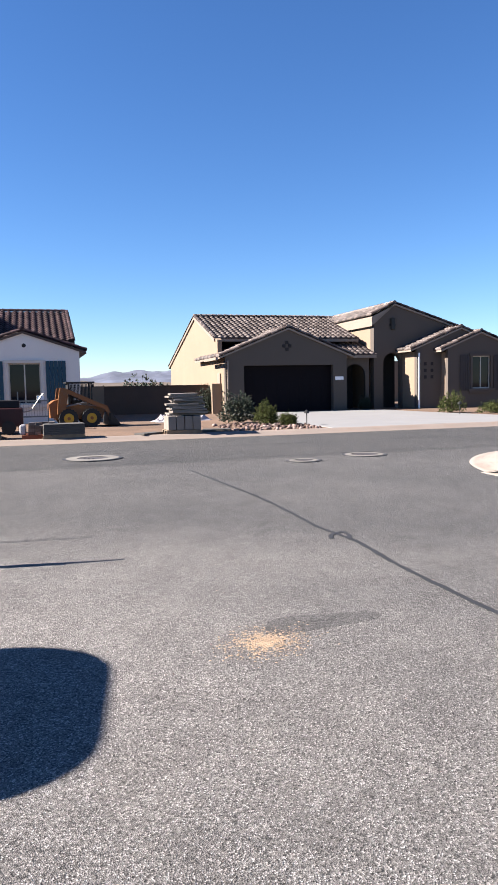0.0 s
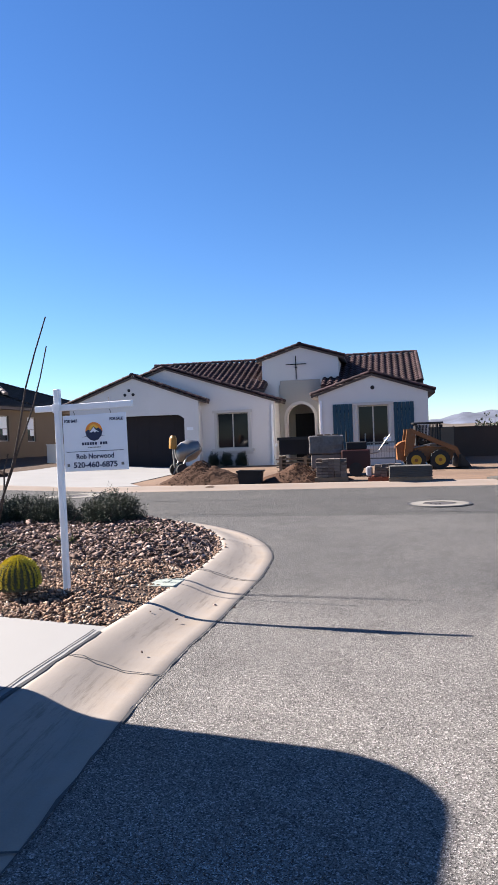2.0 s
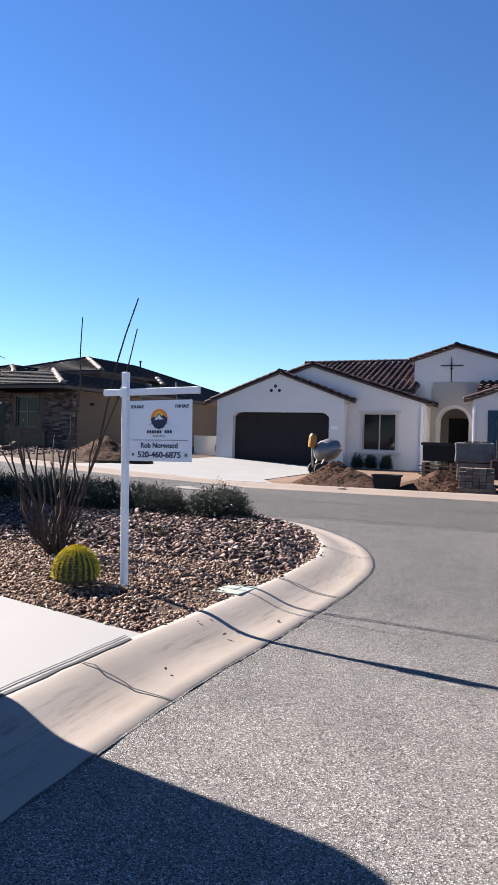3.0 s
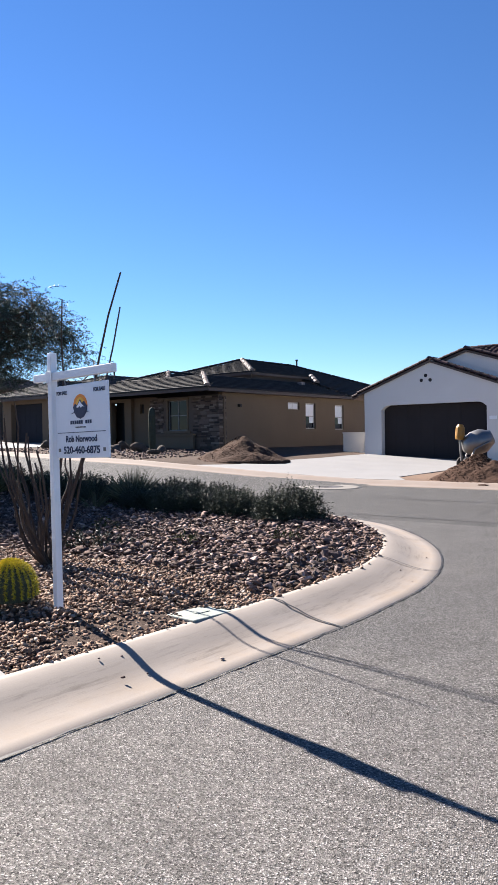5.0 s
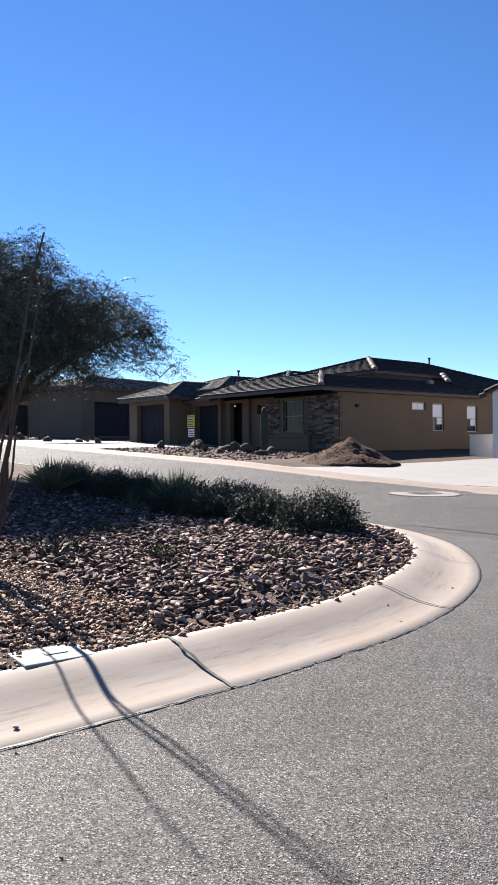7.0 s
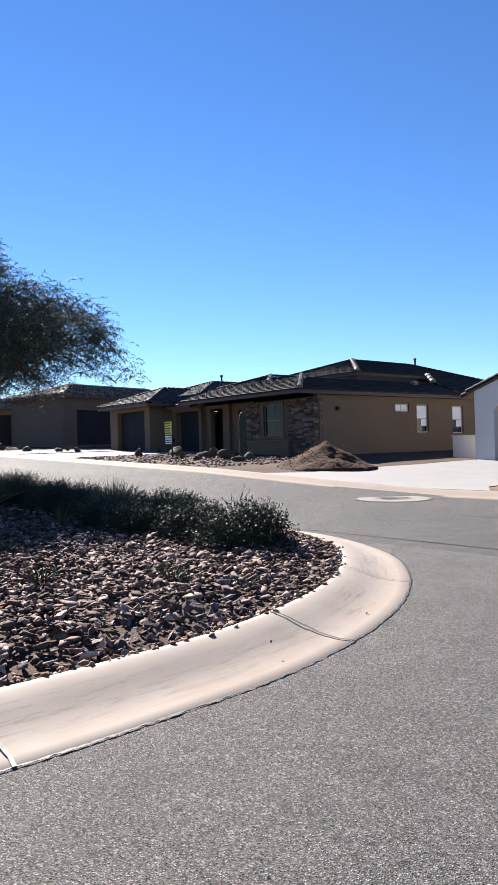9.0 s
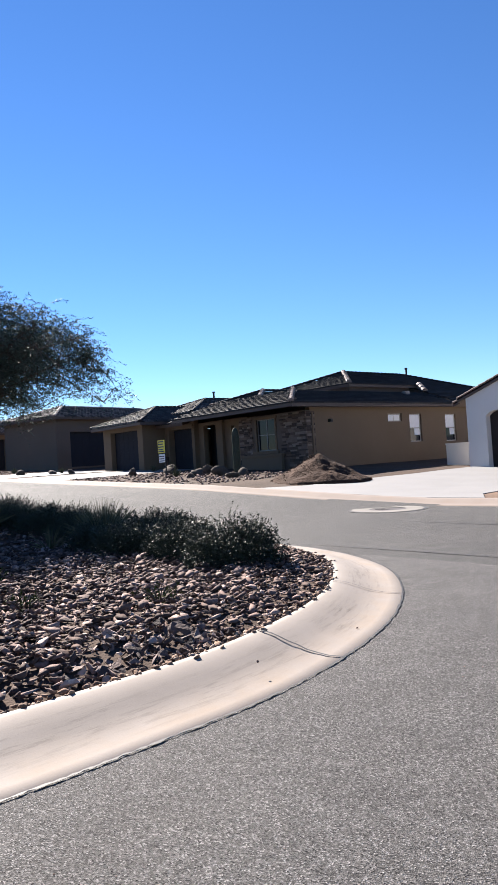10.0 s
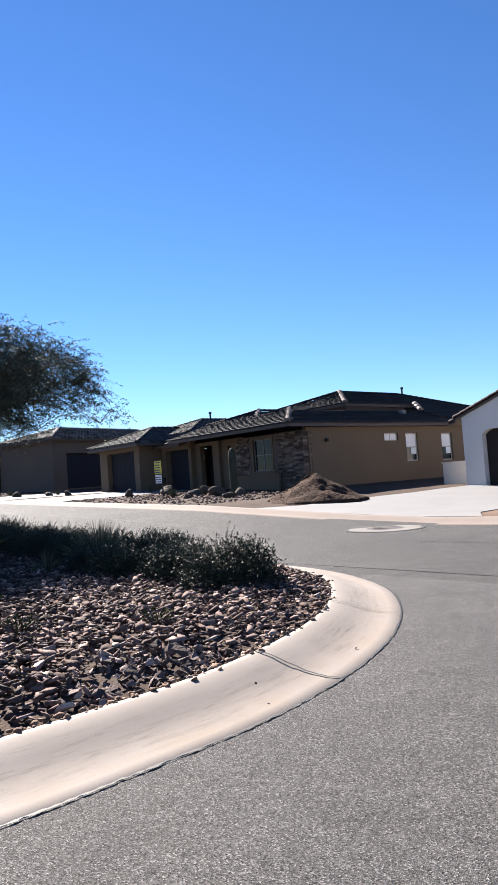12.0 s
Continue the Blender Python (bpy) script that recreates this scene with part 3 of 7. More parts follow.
# ---- houses ----
def tile_rows(name, origin, across, up, poly, mat, kind="barrel", parent=None, width=0.3, course=0.36, single=None):
    """Roof tiles over a slope: origin, unit vectors across and up the slope, poly in (across, up) metres."""
    origin, across, up = Vector(origin), Vector(across).normalized(), Vector(up).normalized()
    nrm = across.cross(up).normalized()
    if nrm.z < 0:
        nrm = -nrm
    xs, ys = [p[0] for p in poly], [p[1] for p in poly]

    def inside(x, y):
        c, n = False, len(poly)
        for i in range(n):
            (x1, y1), (x2, y2) = poly[i], poly[(i + 1) % n]
            if (y1 > y) != (y2 > y) and x < (x2 - x1) * (y - y1) / (y2 - y1) + x1:
                c = not c
        return c
    if kind == "barrel":
        prof = [(-0.5, 0.0), (-0.42, 0.035), (-0.28, 0.075), (-0.12, 0.085), (0.04, 0.07), (0.16, 0.03), (0.28, 0.008), (0.4, 0.006), (0.5, 0.02)]
    else:
        prof = [(-0.503, 0.03), (0.503, 0.03)]
    tile = []
    step = 0.05 if kind == "barrel" else 0.06
    for yy, lift in ((-0.02, step), (course + 0.03, 0.0)):
        for px, pz in prof:
            tile.append((px * width, yy, pz + lift))
    k = len(prof)
    front = [(px * width, -0.02, (pz + 0.035) * 0.0) for px, pz in prof]
    tile += front
    faces = [(i, i + 1, k + i + 1, k + i) for i in range(k - 1)] + [(2 * k + i, 2 * k + i + 1, i + 1, i) for i in range(k - 1)]
    T, Fq = np.array(tile), np.array(faces)
    Vs, Fs, count = [], [], 0
    rnd = random.Random(len(name) * 7 + int(origin.x * 10) % 97)
    basis = np.array([across, up, nrm])
    org = np.array(origin)
    one = None
    row = 0
    y = min(ys)
    while y < max(ys) - course * 0.2:
        x = min(xs) + width / 2 + (width / 2 if kind != "barrel" and row % 2 else 0)
        while x < max(xs) + (width / 2 if kind != "barrel" else 0):
            if inside(x, y + course * 0.45):
                j = rnd.uniform(-0.006, 0.006) if kind == "barrel" else 0.0
                if single is not None and count < 290:
                    if one is None:
                        me = bpy.data.meshes.new("roof_tile")
                        me.from_pydata([tuple(p) for p in (T @ basis)], [], [list(f) for f in faces])
                        me.materials.append(single)
                        one = me
                    ob = new("roof_tile", one)
                    ob.parent = parent
                    ob.location = origin + across * x + up * (y + j) + nrm * j
                    count += 1
                else:
                    P = T + np.array([x, y + j, j])
                    Fs.append(Fq + len(Vs) * len(T))
                    Vs.append(P @ basis + org)
            x += width
        y += course
        row += 1
    if Vs:
        np_mesh(name, np.concatenate(Vs), np.concatenate(Fs), mat, parent, "", "stuff")


def caps(name, a, b, mat, parent, r=0.12, step=0.36):
    """Rounded ridge or rake tiles, overlapping, from a to b."""
    a, b = Vector(a), Vector(b)
    d = (b - a).normalized()
    s = d.cross(Vector((0, 0, 1))).normalized()
    n = s.cross(d)
    bm = bmesh.new()
    L = (b - a).length
    t = 0.0
    while t < L - 0.05:
        e = min(L, t + step + 0.04)
        rings = []
        for q, rr in ((t, r), (e, r * 0.82)):
            rings.append([bm.verts.new(a + d * q + s * (math.cos(k * math.pi / 6) * rr) + n * (math.sin(k * math.pi / 6) * rr)) for k in range(7)])
        for k in range(6):
            bm.faces.new((rings[0][k], rings[0][k + 1], rings[1][k + 1], rings[1][k]))
        bm.faces.new(rings[0])
        bm.faces.new(rings[1])
        t += step
    return part(name, bm, mat, parent)


def gable_line(a, b, base, u0, u1, ru, eave, ridge, eave_r=None):
    """The outline of a gable wall from a to b that meets the underside of its roof."""
    er = eave if eave_r is None else eave_r
    za = eave + (ridge - eave) * (a - u0) / (ru - u0) - 0.085
    zb = er + (ridge - er) * (u1 - b) / (u1 - ru) - 0.085
    return [(a, base), (b, base), (b, zb), (ru, ridge - 0.085), (a, za)]


def gable_roof(parent, u0, u1, v0, v1, eave, ridge_z, mat, edge_mat, cap_mat, ridge_u=None, single=None, left=True, right=True, eave_r=None, tile="barrel"):
    """A gable facing the street: ridge runs away from it along v."""
    ru = (u0 + u1) / 2 if ridge_u is None else ridge_u
    bm = bmesh.new()
    zl, zr = eave, eave if eave_r is None else eave_r
    th = 0.09
    prism(bm, [(u0, zl - th), (ru, ridge_z - th), (u1, zr - th), (u1, zr), (ru, ridge_z), (u0, zr)], [], v0, v1)
    roof = part("roof", bm, edge_mat, parent)
    for side, use in ((0, left), (1, right)):
        if not use:
            continue
        e = u0 if side == 0 else u1
        ez = zl if side == 0 else zr
        up = Vector((ru - e, 0, ridge_z - ez))
        L = up.length
        tile_rows("roof_tiles", (e, v0, ez + 0.015), (0, 1, 0), up, [(0, 0), (v1 - v0, 0), (v1 - v0, L), (0, L)], mat, tile, parent, single=single if side == 1 else None)
        caps("rake_tiles", (e, v0 + 0.07, ez + 0.05), (ru, v0 + 0.07, ridge_z + 0.05), mat, parent, 0.11)
    caps("ridge_cap", (ru, v0, ridge_z + 0.04), (ru, v1, ridge_z + 0.04), cap_mat, parent, 0.13)
    return roof


def shed(parent, u0, u1, v0, v1, z0, z1, mat, edge_mat, tile="barrel", single=None, poly=None, rakes=""):
    """A slope rising along v from z0 at v0 to z1 at v1."""
    L = math.hypot(v1 - v0, z1 - z0)
    up = Vector((0, v1 - v0, z1 - z0)) / L
    bm = bmesh.new()
    th = 0.14
    poly = poly or [(0, 0), (u1 - u0, 0), (u1 - u0, L), (0, L)]
    top = [bm.verts.new((u0 + x, v0 + up.y * y, z0 + up.z * y)) for x, y in poly]
    low = [bm.verts.new((p.co.x, p.co.y, p.co.z - th)) for p in top]
    bm.faces.new(top)
    bm.faces.new(low)
    for i in range(len(top)):
        j = (i + 1) % len(top)
        bm.faces.new((top[i], top[j], low[j], low[i]))
    part("roof", bm, edge_mat, parent)
    tile_rows("roof_tiles", (u0, v0, z0 + 0.015), (1, 0, 0), up, poly, mat, tile, parent, single=single)
    for e, uu in (("l", u0 + 0.07), ("r", u1 - 0.07)):
        if e in rakes:
            caps("rake_tiles", (uu, v0, z0 + 0.06), (uu, v1, z1 + 0.06), mat, parent, 0.11)


def slope(parent, pts, mat, edge_mat, tile="flat"):
    """A roof plane through pts (first edge is the eave); tiles run up it."""
    P = [Vector(p) for p in pts]
    across = (P[1] - P[0]).normalized()
    nrm = across.cross(P[2] - P[0]).normalized()
    if nrm.z < 0:
        nrm = -nrm
    up = nrm.cross(across).normalized()
    if up.z < 0:
        up = -up
    bm = bmesh.new()
    top = [bm.verts.new(p) for p in P]
    low = [bm.verts.new(p - Vector((0, 0, 0.14))) for p in P]
    bm.faces.new(top)
    bm.faces.new(low)
    for i in range(len(P)):
        j = (i + 1) % len(P)
        bm.faces.new((top[i], top[j], low[j], low[i]))
    part("roof", bm, edge_mat, parent)
    poly = [((p - P[0]).dot(across), (p - P[0]).dot(up)) for p in P]
    tile_rows("roof_tiles", P[0] + nrm * 0.012, across, up, poly, mat, tile, parent, width=0.5 if tile == "flat" else 0.3)


def hip_roof(parent, u0, u1, v0, v1, eave, rise_, mat, edge_mat, cap_mat, tile="flat"):
    """Four slopes to a ridge."""
    w, d = u1 - u0, v1 - v0
    h = min(w, d) / 2
    z = eave + h * rise_
    if d >= w:
        a, b = (u0 + h, v0 + h, z), (u0 + h, v1 - h, z)
        slope(parent, [(u0, v0, eave), (u1, v0, eave), a], mat, edge_mat, tile)
        slope(parent, [(u1, v0, eave), (u1, v1, eave), b, a], mat, edge_mat, tile)
        slope(parent, [(u1, v1, eave), (u0, v1, eave), b], mat, edge_mat, tile)
        slope(parent, [(u0, v1, eave), (u0, v0, eave), a, b], mat, edge_mat, tile)
        ends = (((u0, v0), a), ((u1, v0), a), ((u0, v1), b), ((u1, v1), b))
    else:
        a, b = (u0 + h, v0 + h, z), (u1 - h, v0 + h, z)
        slope(parent, [(u0, v0, eave), (u1, v0, eave), b, a], mat, edge_mat, tile)
        slope(parent, [(u1, v0, eave), (u1, v1, eave), b], mat, edge_mat, tile)
        slope(parent, [(u1, v1, eave), (u0, v1, eave), a, b], mat, edge_mat, tile)
        slope(parent, [(u0, v1, eave), (u0, v0, eave), a], mat, edge_mat, tile)
        ends = (((u0, v0), a), ((u0, v1), a), ((u1, v0), b), ((u1, v1), b))
    for (x, y), t in ends:
        caps("hip_cap", (x, y, eave + 0.05), (t[0], t[1], t[2] + 0.06), cap_mat, parent, 0.13)
    caps("ridge_cap", (a[0], a[1], a[2] + 0.05), (b[0], b[1], b[2] + 0.05), cap_mat, parent, 0.13)


def wall(parent, outer, holes, v0, v1, mat, label=""):
    return part("wall", prism(bmesh.new(), outer, holes, v0, v1), mat, parent, label)


def side_wall(parent, u0, u1, outer, holes, mat):
    """A wall that runs along v; outline in (v, z)."""
    bm = prism(bmesh.new(), outer, holes, u0, u1)
    for p in bm.verts:
        p.co = Vector((p.co.y, p.co.x, p.co.z))
    return part("wall", bm, mat, parent)


def garage_door(parent, u0, u1, z0, z1, v, mat, lights=0, rows=4, cols=8):
    door = part("garage_door", boxes((u0, u1, v + 0.02, v + 0.06, z0, z1)), mat, parent, "dark sectional garage door")
    h = (z1 - z0) / rows
    w = (u1 - u0) / cols
    for r in range(rows):
        bm = bmesh.new()
        for c in range(cols):
            top_glass = lights and r == rows - 1
            a, b, lo, hi = u0 + c * w + 0.05, u0 + (c + 1) * w - 0.05, z0 + r * h + 0.07, z0 + (r + 1) * h - 0.07
            if top_glass:
                box(bm, a, b, v + 0.012, v + 0.03, lo, lo + 0.03)
                box(bm, a, b, v + 0.012, v + 0.03, hi - 0.03, hi)
            else:
                box(bm, a, b, v + 0.008, v + 0.03, lo, hi)
        box(bm, u0, u1, v + 0.012, v + 0.03, z0 + r * h + 0.006, z0 + r * h + 0.026)
        part("door_section", bm, mat, door)
    return door


def window(parent, u0, u1, z0, z1, v, frame_mat=None, cols=2, rows=1, blind=0.0, sill=True, trim=0.12, trim_mat=None, head=True):
    """A window in an opening whose outer face is at v."""
    fm = frame_mat or VINYL
    w = new("window")
    w.parent = parent
    bm = bmesh.new()
    fr = 0.05
    for it in ((u0, u1, z0, z0 + fr), (u0, u1, z1 - fr, z1), (u0, u0 + fr, z0 + fr, z1 - fr), (u1 - fr, u1, z0 + fr, z1 - fr)):
        box(bm, it[0], it[1], v + 0.07, v + 0.13, it[2], it[3])
    for c in range(1, cols):
        x = u0 + (u1 - u0) * c / cols
        box(bm, x - 0.025, x + 0.025, v + 0.075, v + 0.125, z0 + fr, z1 - fr)
    for r in range(1, rows):
        z = z0 + (z1 - z0) * r / rows
        box(bm, u0 + fr, u1 - fr, v + 0.08, v + 0.12, z - 0.02, z + 0.02)
    part("window_frame", bm, fm, w)
    for c in range(cols):
        for r in range(rows):
            a, b = u0 + (u1 - u0) * c / cols + 0.02, u0 + (u1 - u0) * (c + 1) / cols - 0.02
            lo, hi = z0 + (z1 - z0) * r / rows + 0.02, z0 + (z1 - z0) * (r + 1) / rows - 0.02
            part("pane", boxes((a, b, v + 0.095, v + 0.105, lo, hi)), GLASS, w)
    part("window_backing", boxes((u0, u1, v + 0.28, v + 0.3, z0, z1)), DARK, w)
    if trim:
        tm = trim_mat or TRIM
        bm = bmesh.new()
        t = trim
        box(bm, u0 - t, u0, v - 0.04, v + 0.06, z0 - (0 if sill else t), z1)
        box(bm, u1, u1 + t, v - 0.04, v + 0.06, z0 - (0 if sill else t), z1)
        box(bm, u0 - t * 1.6, u1 + t * 1.6, v - 0.07, v + 0.06, z1, z1 + t)
        part("window_trim", bm, tm, w)
    if sill:
        part("window_sill", boxes((u0 - 0.25, u1 + 0.25, v - 0.12, v - 0.002, z0 - 0.14, z0 - 0.001), (u0 - 0.18, u1 + 0.18, v - 0.07, v - 0.002, z0 - 0.26, z0 - 0.14), bev=0.012), trim_mat or TRIM, w)
    return w


def shutter(parent, u0, u1, z0, z1, v, mat):
    s = new("shutter")
    s.parent = parent
    n = 5
    w = (u1 - u0) / n
    for i in range(n):
        part("board", boxes((u0 + i * w + 0.006, u0 + (i + 1) * w - 0.006, v - 0.04, v - 0.002, z0, z1)), mat, s)
    for zb in (z0 + 0.25, z1 - 0.35):
        part("batten", boxes((u0, u1, v - 0.06, v - 0.041, zb, zb + 0.1)), mat, s)


def downspout(parent, u, v, z0, z1, mat):
    bm = boxes((u - 0.04, u + 0.04, v - 0.07, v - 0.005, z0 + 0.1, z1), (u - 0.04, u + 0.04, v - 0.2, v - 0.005, z0 + 0.03, z0 + 0.1))
    part("downspout", bm, mat, parent)


# white house
WH = thing("white_house", hp(0, 0, 0), "white stucco one-storey house with red clay tile roofs and blue shutters", "house")
B0, EV = 0.16, 3.02
wall(WH, gable_line(0.12, 6.4, B0, -0.2, 6.78, 3.29, 3.2, 4.5), [chamfered(0.97, 5.71, B0 + 0.03, 2.66)], 0.0, 0.3, STUCCO_W)
side_wall(WH, 0.12, 0.36, rect(0.3, 14.0, B0, EV), [], STUCCO_W)
side_wall(WH, 6.15, 6.39, rect(0.3, 0.5, B0, EV), [], STUCCO_W)
garage_door(WH, 0.9, 5.8, B0 + 0.02, 2.72, 0.32, DOOR_DK)
# dark discs on the wall face stand in for shaded vent holes
for du, dz in ((0, 0.2), (-0.2, 0), (0.2, 0)):
    part("vent_hole", tube(bmesh.new(), [(3.1 + du, -0.012, 3.66 + dz), (3.1 + du, 0.012, 3.66 + dz)], 0.075, 12), DARK, WH)
gable_roof(WH, -0.2, 6.78, -0.08, 6.0, 3.2, 4.5, TILE_W, FASCIA, TILE_W)
wall(WH, [(6.4, B0), (9.82, B0), (9.82, 3.09), (4.7, 4.77), (0.0, 3.2), (0.5, 2.9), (6.4, 2.9)], [rect(7.12, 8.6, 1.02, 2.66)], 0.5, 0.74, STUCCO_W)
side_wall(WH, 9.58, 9.82, rect(0.74, 3.5, B0, 3.05), [], STUCCO_W)
window(WH, 7.12, 8.6, 1.02, 2.66, 0.5)
gable_roof(WH, -0.75, 10.12, 0.42, 5.0, 3.08, 4.86, TILE_W, FASCIA, TILE_W, ridge_u=4.7)
# entry tower
TZ = 5.0
wall(WH, gable_line(9.05, 12.66, B0, 8.8, 12.95, 10.875, TZ + 0.1, 5.74), [arch(10.2, 11.48, B0, 2.98)], 2.0, 2.4, STUCCO_W)
# thin grey tan layer round the arch, darker than the tower wall, stepped on top
part("entry_darker_area", prism(bmesh.new(), [(9.84, B0), (10.2, B0)] + list(reversed(arch(10.2, 11.48, B0, 2.98)))[:-2] + [(11.48, B0), (11.98, B0), (11.98, 3.9), (11.78, 3.9), (11.78, 4.12), (9.9, 4.12), (9.9, 3.9), (9.84, 3.9)], [], 1.95, 1.998), STUCCO_G, WH, "grey tan area with stepped top on the entry wall")
part("arch_trim", prism(bmesh.new(), [(10.06, B0), (10.2, B0)] + list(reversed(arch(10.2, 11.48, B0, 2.98)))[:-2] + [(11.48, B0), (11.62, B0)] + [(10.84 + 0.78 * math.cos(math.pi * i / 12), 2.34 + 0.78 * math.sin(math.pi * i / 12)) for i in range(13)], [], 1.9, 1.949), TRIM, WH)
side_wall(WH, 9.05, 9.29, rect(2.4, 6.2, B0, TZ), [], STUCCO_W)
side_wall(WH, 12.42, 12.66, rect(2.4, 6.2, B0, TZ), [], STUCCO_W)
part("entry_door", boxes((10.3, 11.4, 4.2, 4.28, B0, 2.6), bev=0.01), DARK, WH, "dark front door deep in the arch")
wall(WH, rect(9.3, 12.4, B0, 3.4), [], 4.3, 4.5, STUCCO_G)
gable_roof(WH, 8.8, 12.95, 1.92, 6.5, TZ + 0.1, 5.74, TILE_W, FASCIA, TILE_W)
part("iron_cross", boxes((10.66, 10.7, 1.93, 1.96, 4.15, 5.25), (10.2, 11.18, 1.93, 1.96, 4.84, 4.88), (10.62, 10.74, 1.96, 2.0, 4.7, 4.74)), METAL_DK, WH, "wrought iron wall ornament")
# right wing
RZ = 2.98
wall(WH, gable_line(12.05, 16.42, 0.02, 11.75, 16.7, 14.225, 3.1, 3.92), [rect(13.62, 14.86, 0.98, 2.64)], -2.0, -1.76, STUCCO_W)
side_wall(WH, 12.05, 12.29, rect(-1.76, 4.0, 0.02, RZ), [], STUCCO_W)
side_wall(WH, 15.98, 16.22, rect(-1.76, 12.0, 0.02, RZ + 0.35), [], STUCCO_W)
window(WH, 13.62, 14.86, 0.98, 2.64, -2.0)
shutter(WH, 12.62, 13.42, 0.75, 2.72, -2.0, SHUTTER)
shutter(WH, 15.06, 15.86, 0.75, 2.72, -2.0, SHUTTER)
part("vent_hole", tube(bmesh.new(), [(14.25, -2.012, 3.35), (14.25, -1.99, 3.35)], 0.085, 12), DARK, WH)
gable_roof(WH, 11.75, 16.7, -2.08, 3.0, 3.1, 3.92, TILE_W, FASCIA, TILE_W)
downspout(WH, 12.14, -2.0, 0.05, 2.9, WHITE)
downspout(WH, 9.7, 0.5, 0.2, 2.95, WHITE)
# main roof behind
shed(WH, 11.9, 16.42, 0.9, 6.0, 3.68, 5.5, TILE_W, FASCIA, rakes="r", single=TILE_ONE)
shed(WH, 2.4, 9.3, 0.9, 6.0, 3.68, 5.5, TILE_W, FASCIA)
shed(WH, 11.9, 16.42, 11.1, 6.0, 3.68, 5.5, TILE_W, FASCIA)
shed(WH, 2.4, 9.3, 11.1, 6.0, 3.68, 5.5, TILE_W, FASCIA)
caps("ridge_cap", (2.4, 6, 5.56), (16.42, 6, 5.56), TILE_W, WH, 0.13)
wall(WH, rect(0.36, 15.98, B0, 3.4), [], 11.8, 12.0, STUCCO_W)
side_wall(WH, 15.98, 16.21, [(1.0, 3.3), (12.0, 3.3), (6.0, 5.38)], [], STUCCO_W)
part("house_number", boxes((5.82, 6.12, -0.02, -0.002, 1.92, 2.06)), WHITE, WH, "small white house number plate")

# tan house
TH = thing("tan_house", hp(0, 0, 0), "tan stucco one-storey house with blended tile roofs and dark garage door", "house")
T0 = 0.1
# front walls use the tan stucco with shade in its colour, side walls the plain one
wall(TH, gable_line(23.5, 29.95, T0, 23.2, 30.35, 26.75, 2.98, 4.4), [rect(24.45, 29.2, T0 + 0.03, 2.55)], 1.2, 1.5, STUCCO_T_SHADED)
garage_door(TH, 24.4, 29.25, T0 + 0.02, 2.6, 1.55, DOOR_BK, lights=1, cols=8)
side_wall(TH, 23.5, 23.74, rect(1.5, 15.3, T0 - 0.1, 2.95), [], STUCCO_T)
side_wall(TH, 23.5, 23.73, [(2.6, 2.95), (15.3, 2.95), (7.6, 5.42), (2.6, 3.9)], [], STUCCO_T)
gable_roof(TH, 23.2, 30.35, 1.1, 6.5, 2.98, 4.4, TILE_T, FASCIA_L, CAPS)
shed(TH, 23.42, 31.5, 3.0, 7.6, 3.98, 5.52, TILE_T, FASCIA_L, rakes="l")
shed(TH, 23.42, 31.5, 15.7, 7.6, 2.95, 5.52, TILE_T, FASCIA_L, rakes="l")
caps("ridge_cap", (23.42, 7.6, 5.58), (32, 7.6, 5.58), CAPS, TH)
part("gutter", boxes((22.95, 23.08, 0.9, 3.3, 2.82, 2.95)), FASCIA_L, TH)
downspout(TH, 23.62, 1.2, 0.1, 2.8, FASCIA_L)
part("wall_panel", boxes((23.42, 23.498, 2.0, 2.5, 1.0, 2.2), bev=0.01), FASCIA_L, TH, "tan utility meter cabinet")
part("house_number", boxes((29.3, 29.75, 1.17, 1.198, 1.78, 1.95)), WHITE, TH, "small white house number plate")
for du, dz in ((0, 0.16), (-0.16, 0), (0.16, 0), (0, -0.16)):
    part("vent_tile", boxes((26.62 + du, 26.78 + du, 1.17, 1.198, 3.42 + dz, 3.58 + dz), bev=0.02), DARK, TH)
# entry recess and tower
wall(TH, rect(29.95, 31.6, T0, 3.0), [arch(30.2, 31.4, T0, 2.6)], 2.0, 2.2, STUCCO_T_SHADED)
# recess back walls are near-black, with the shade put into their colour
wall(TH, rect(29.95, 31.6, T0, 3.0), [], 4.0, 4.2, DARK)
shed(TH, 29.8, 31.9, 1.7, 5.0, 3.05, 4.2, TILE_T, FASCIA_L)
wall(TH, gable_line(31.9, 36.7, T0, 31.75, 36.95, 33.1, 5.15, 5.78, 4.58), [arch(32.45, 33.55, T0 + 0.1, 3.18)], 2.0, 2.4, STUCCO_T_SHADED)
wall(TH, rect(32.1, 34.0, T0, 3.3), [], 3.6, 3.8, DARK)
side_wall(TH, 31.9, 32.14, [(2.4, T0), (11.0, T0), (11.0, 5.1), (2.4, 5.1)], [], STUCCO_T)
gable_roof(TH, 31.75, 36.95, 1.92, 11.0, 5.15, 5.78, TILE_T, FASCIA_L, CAPS, ridge_u=33.1, eave_r=4.58)
part("wall_lantern", boxes((32.88, 33.12, 1.88, 1.998, 4.4, 5.0), (32.8, 33.2, 1.94, 1.997, 4.6, 4.7), bev=0.02), METAL_DK, TH, "dark iron wall ornament")
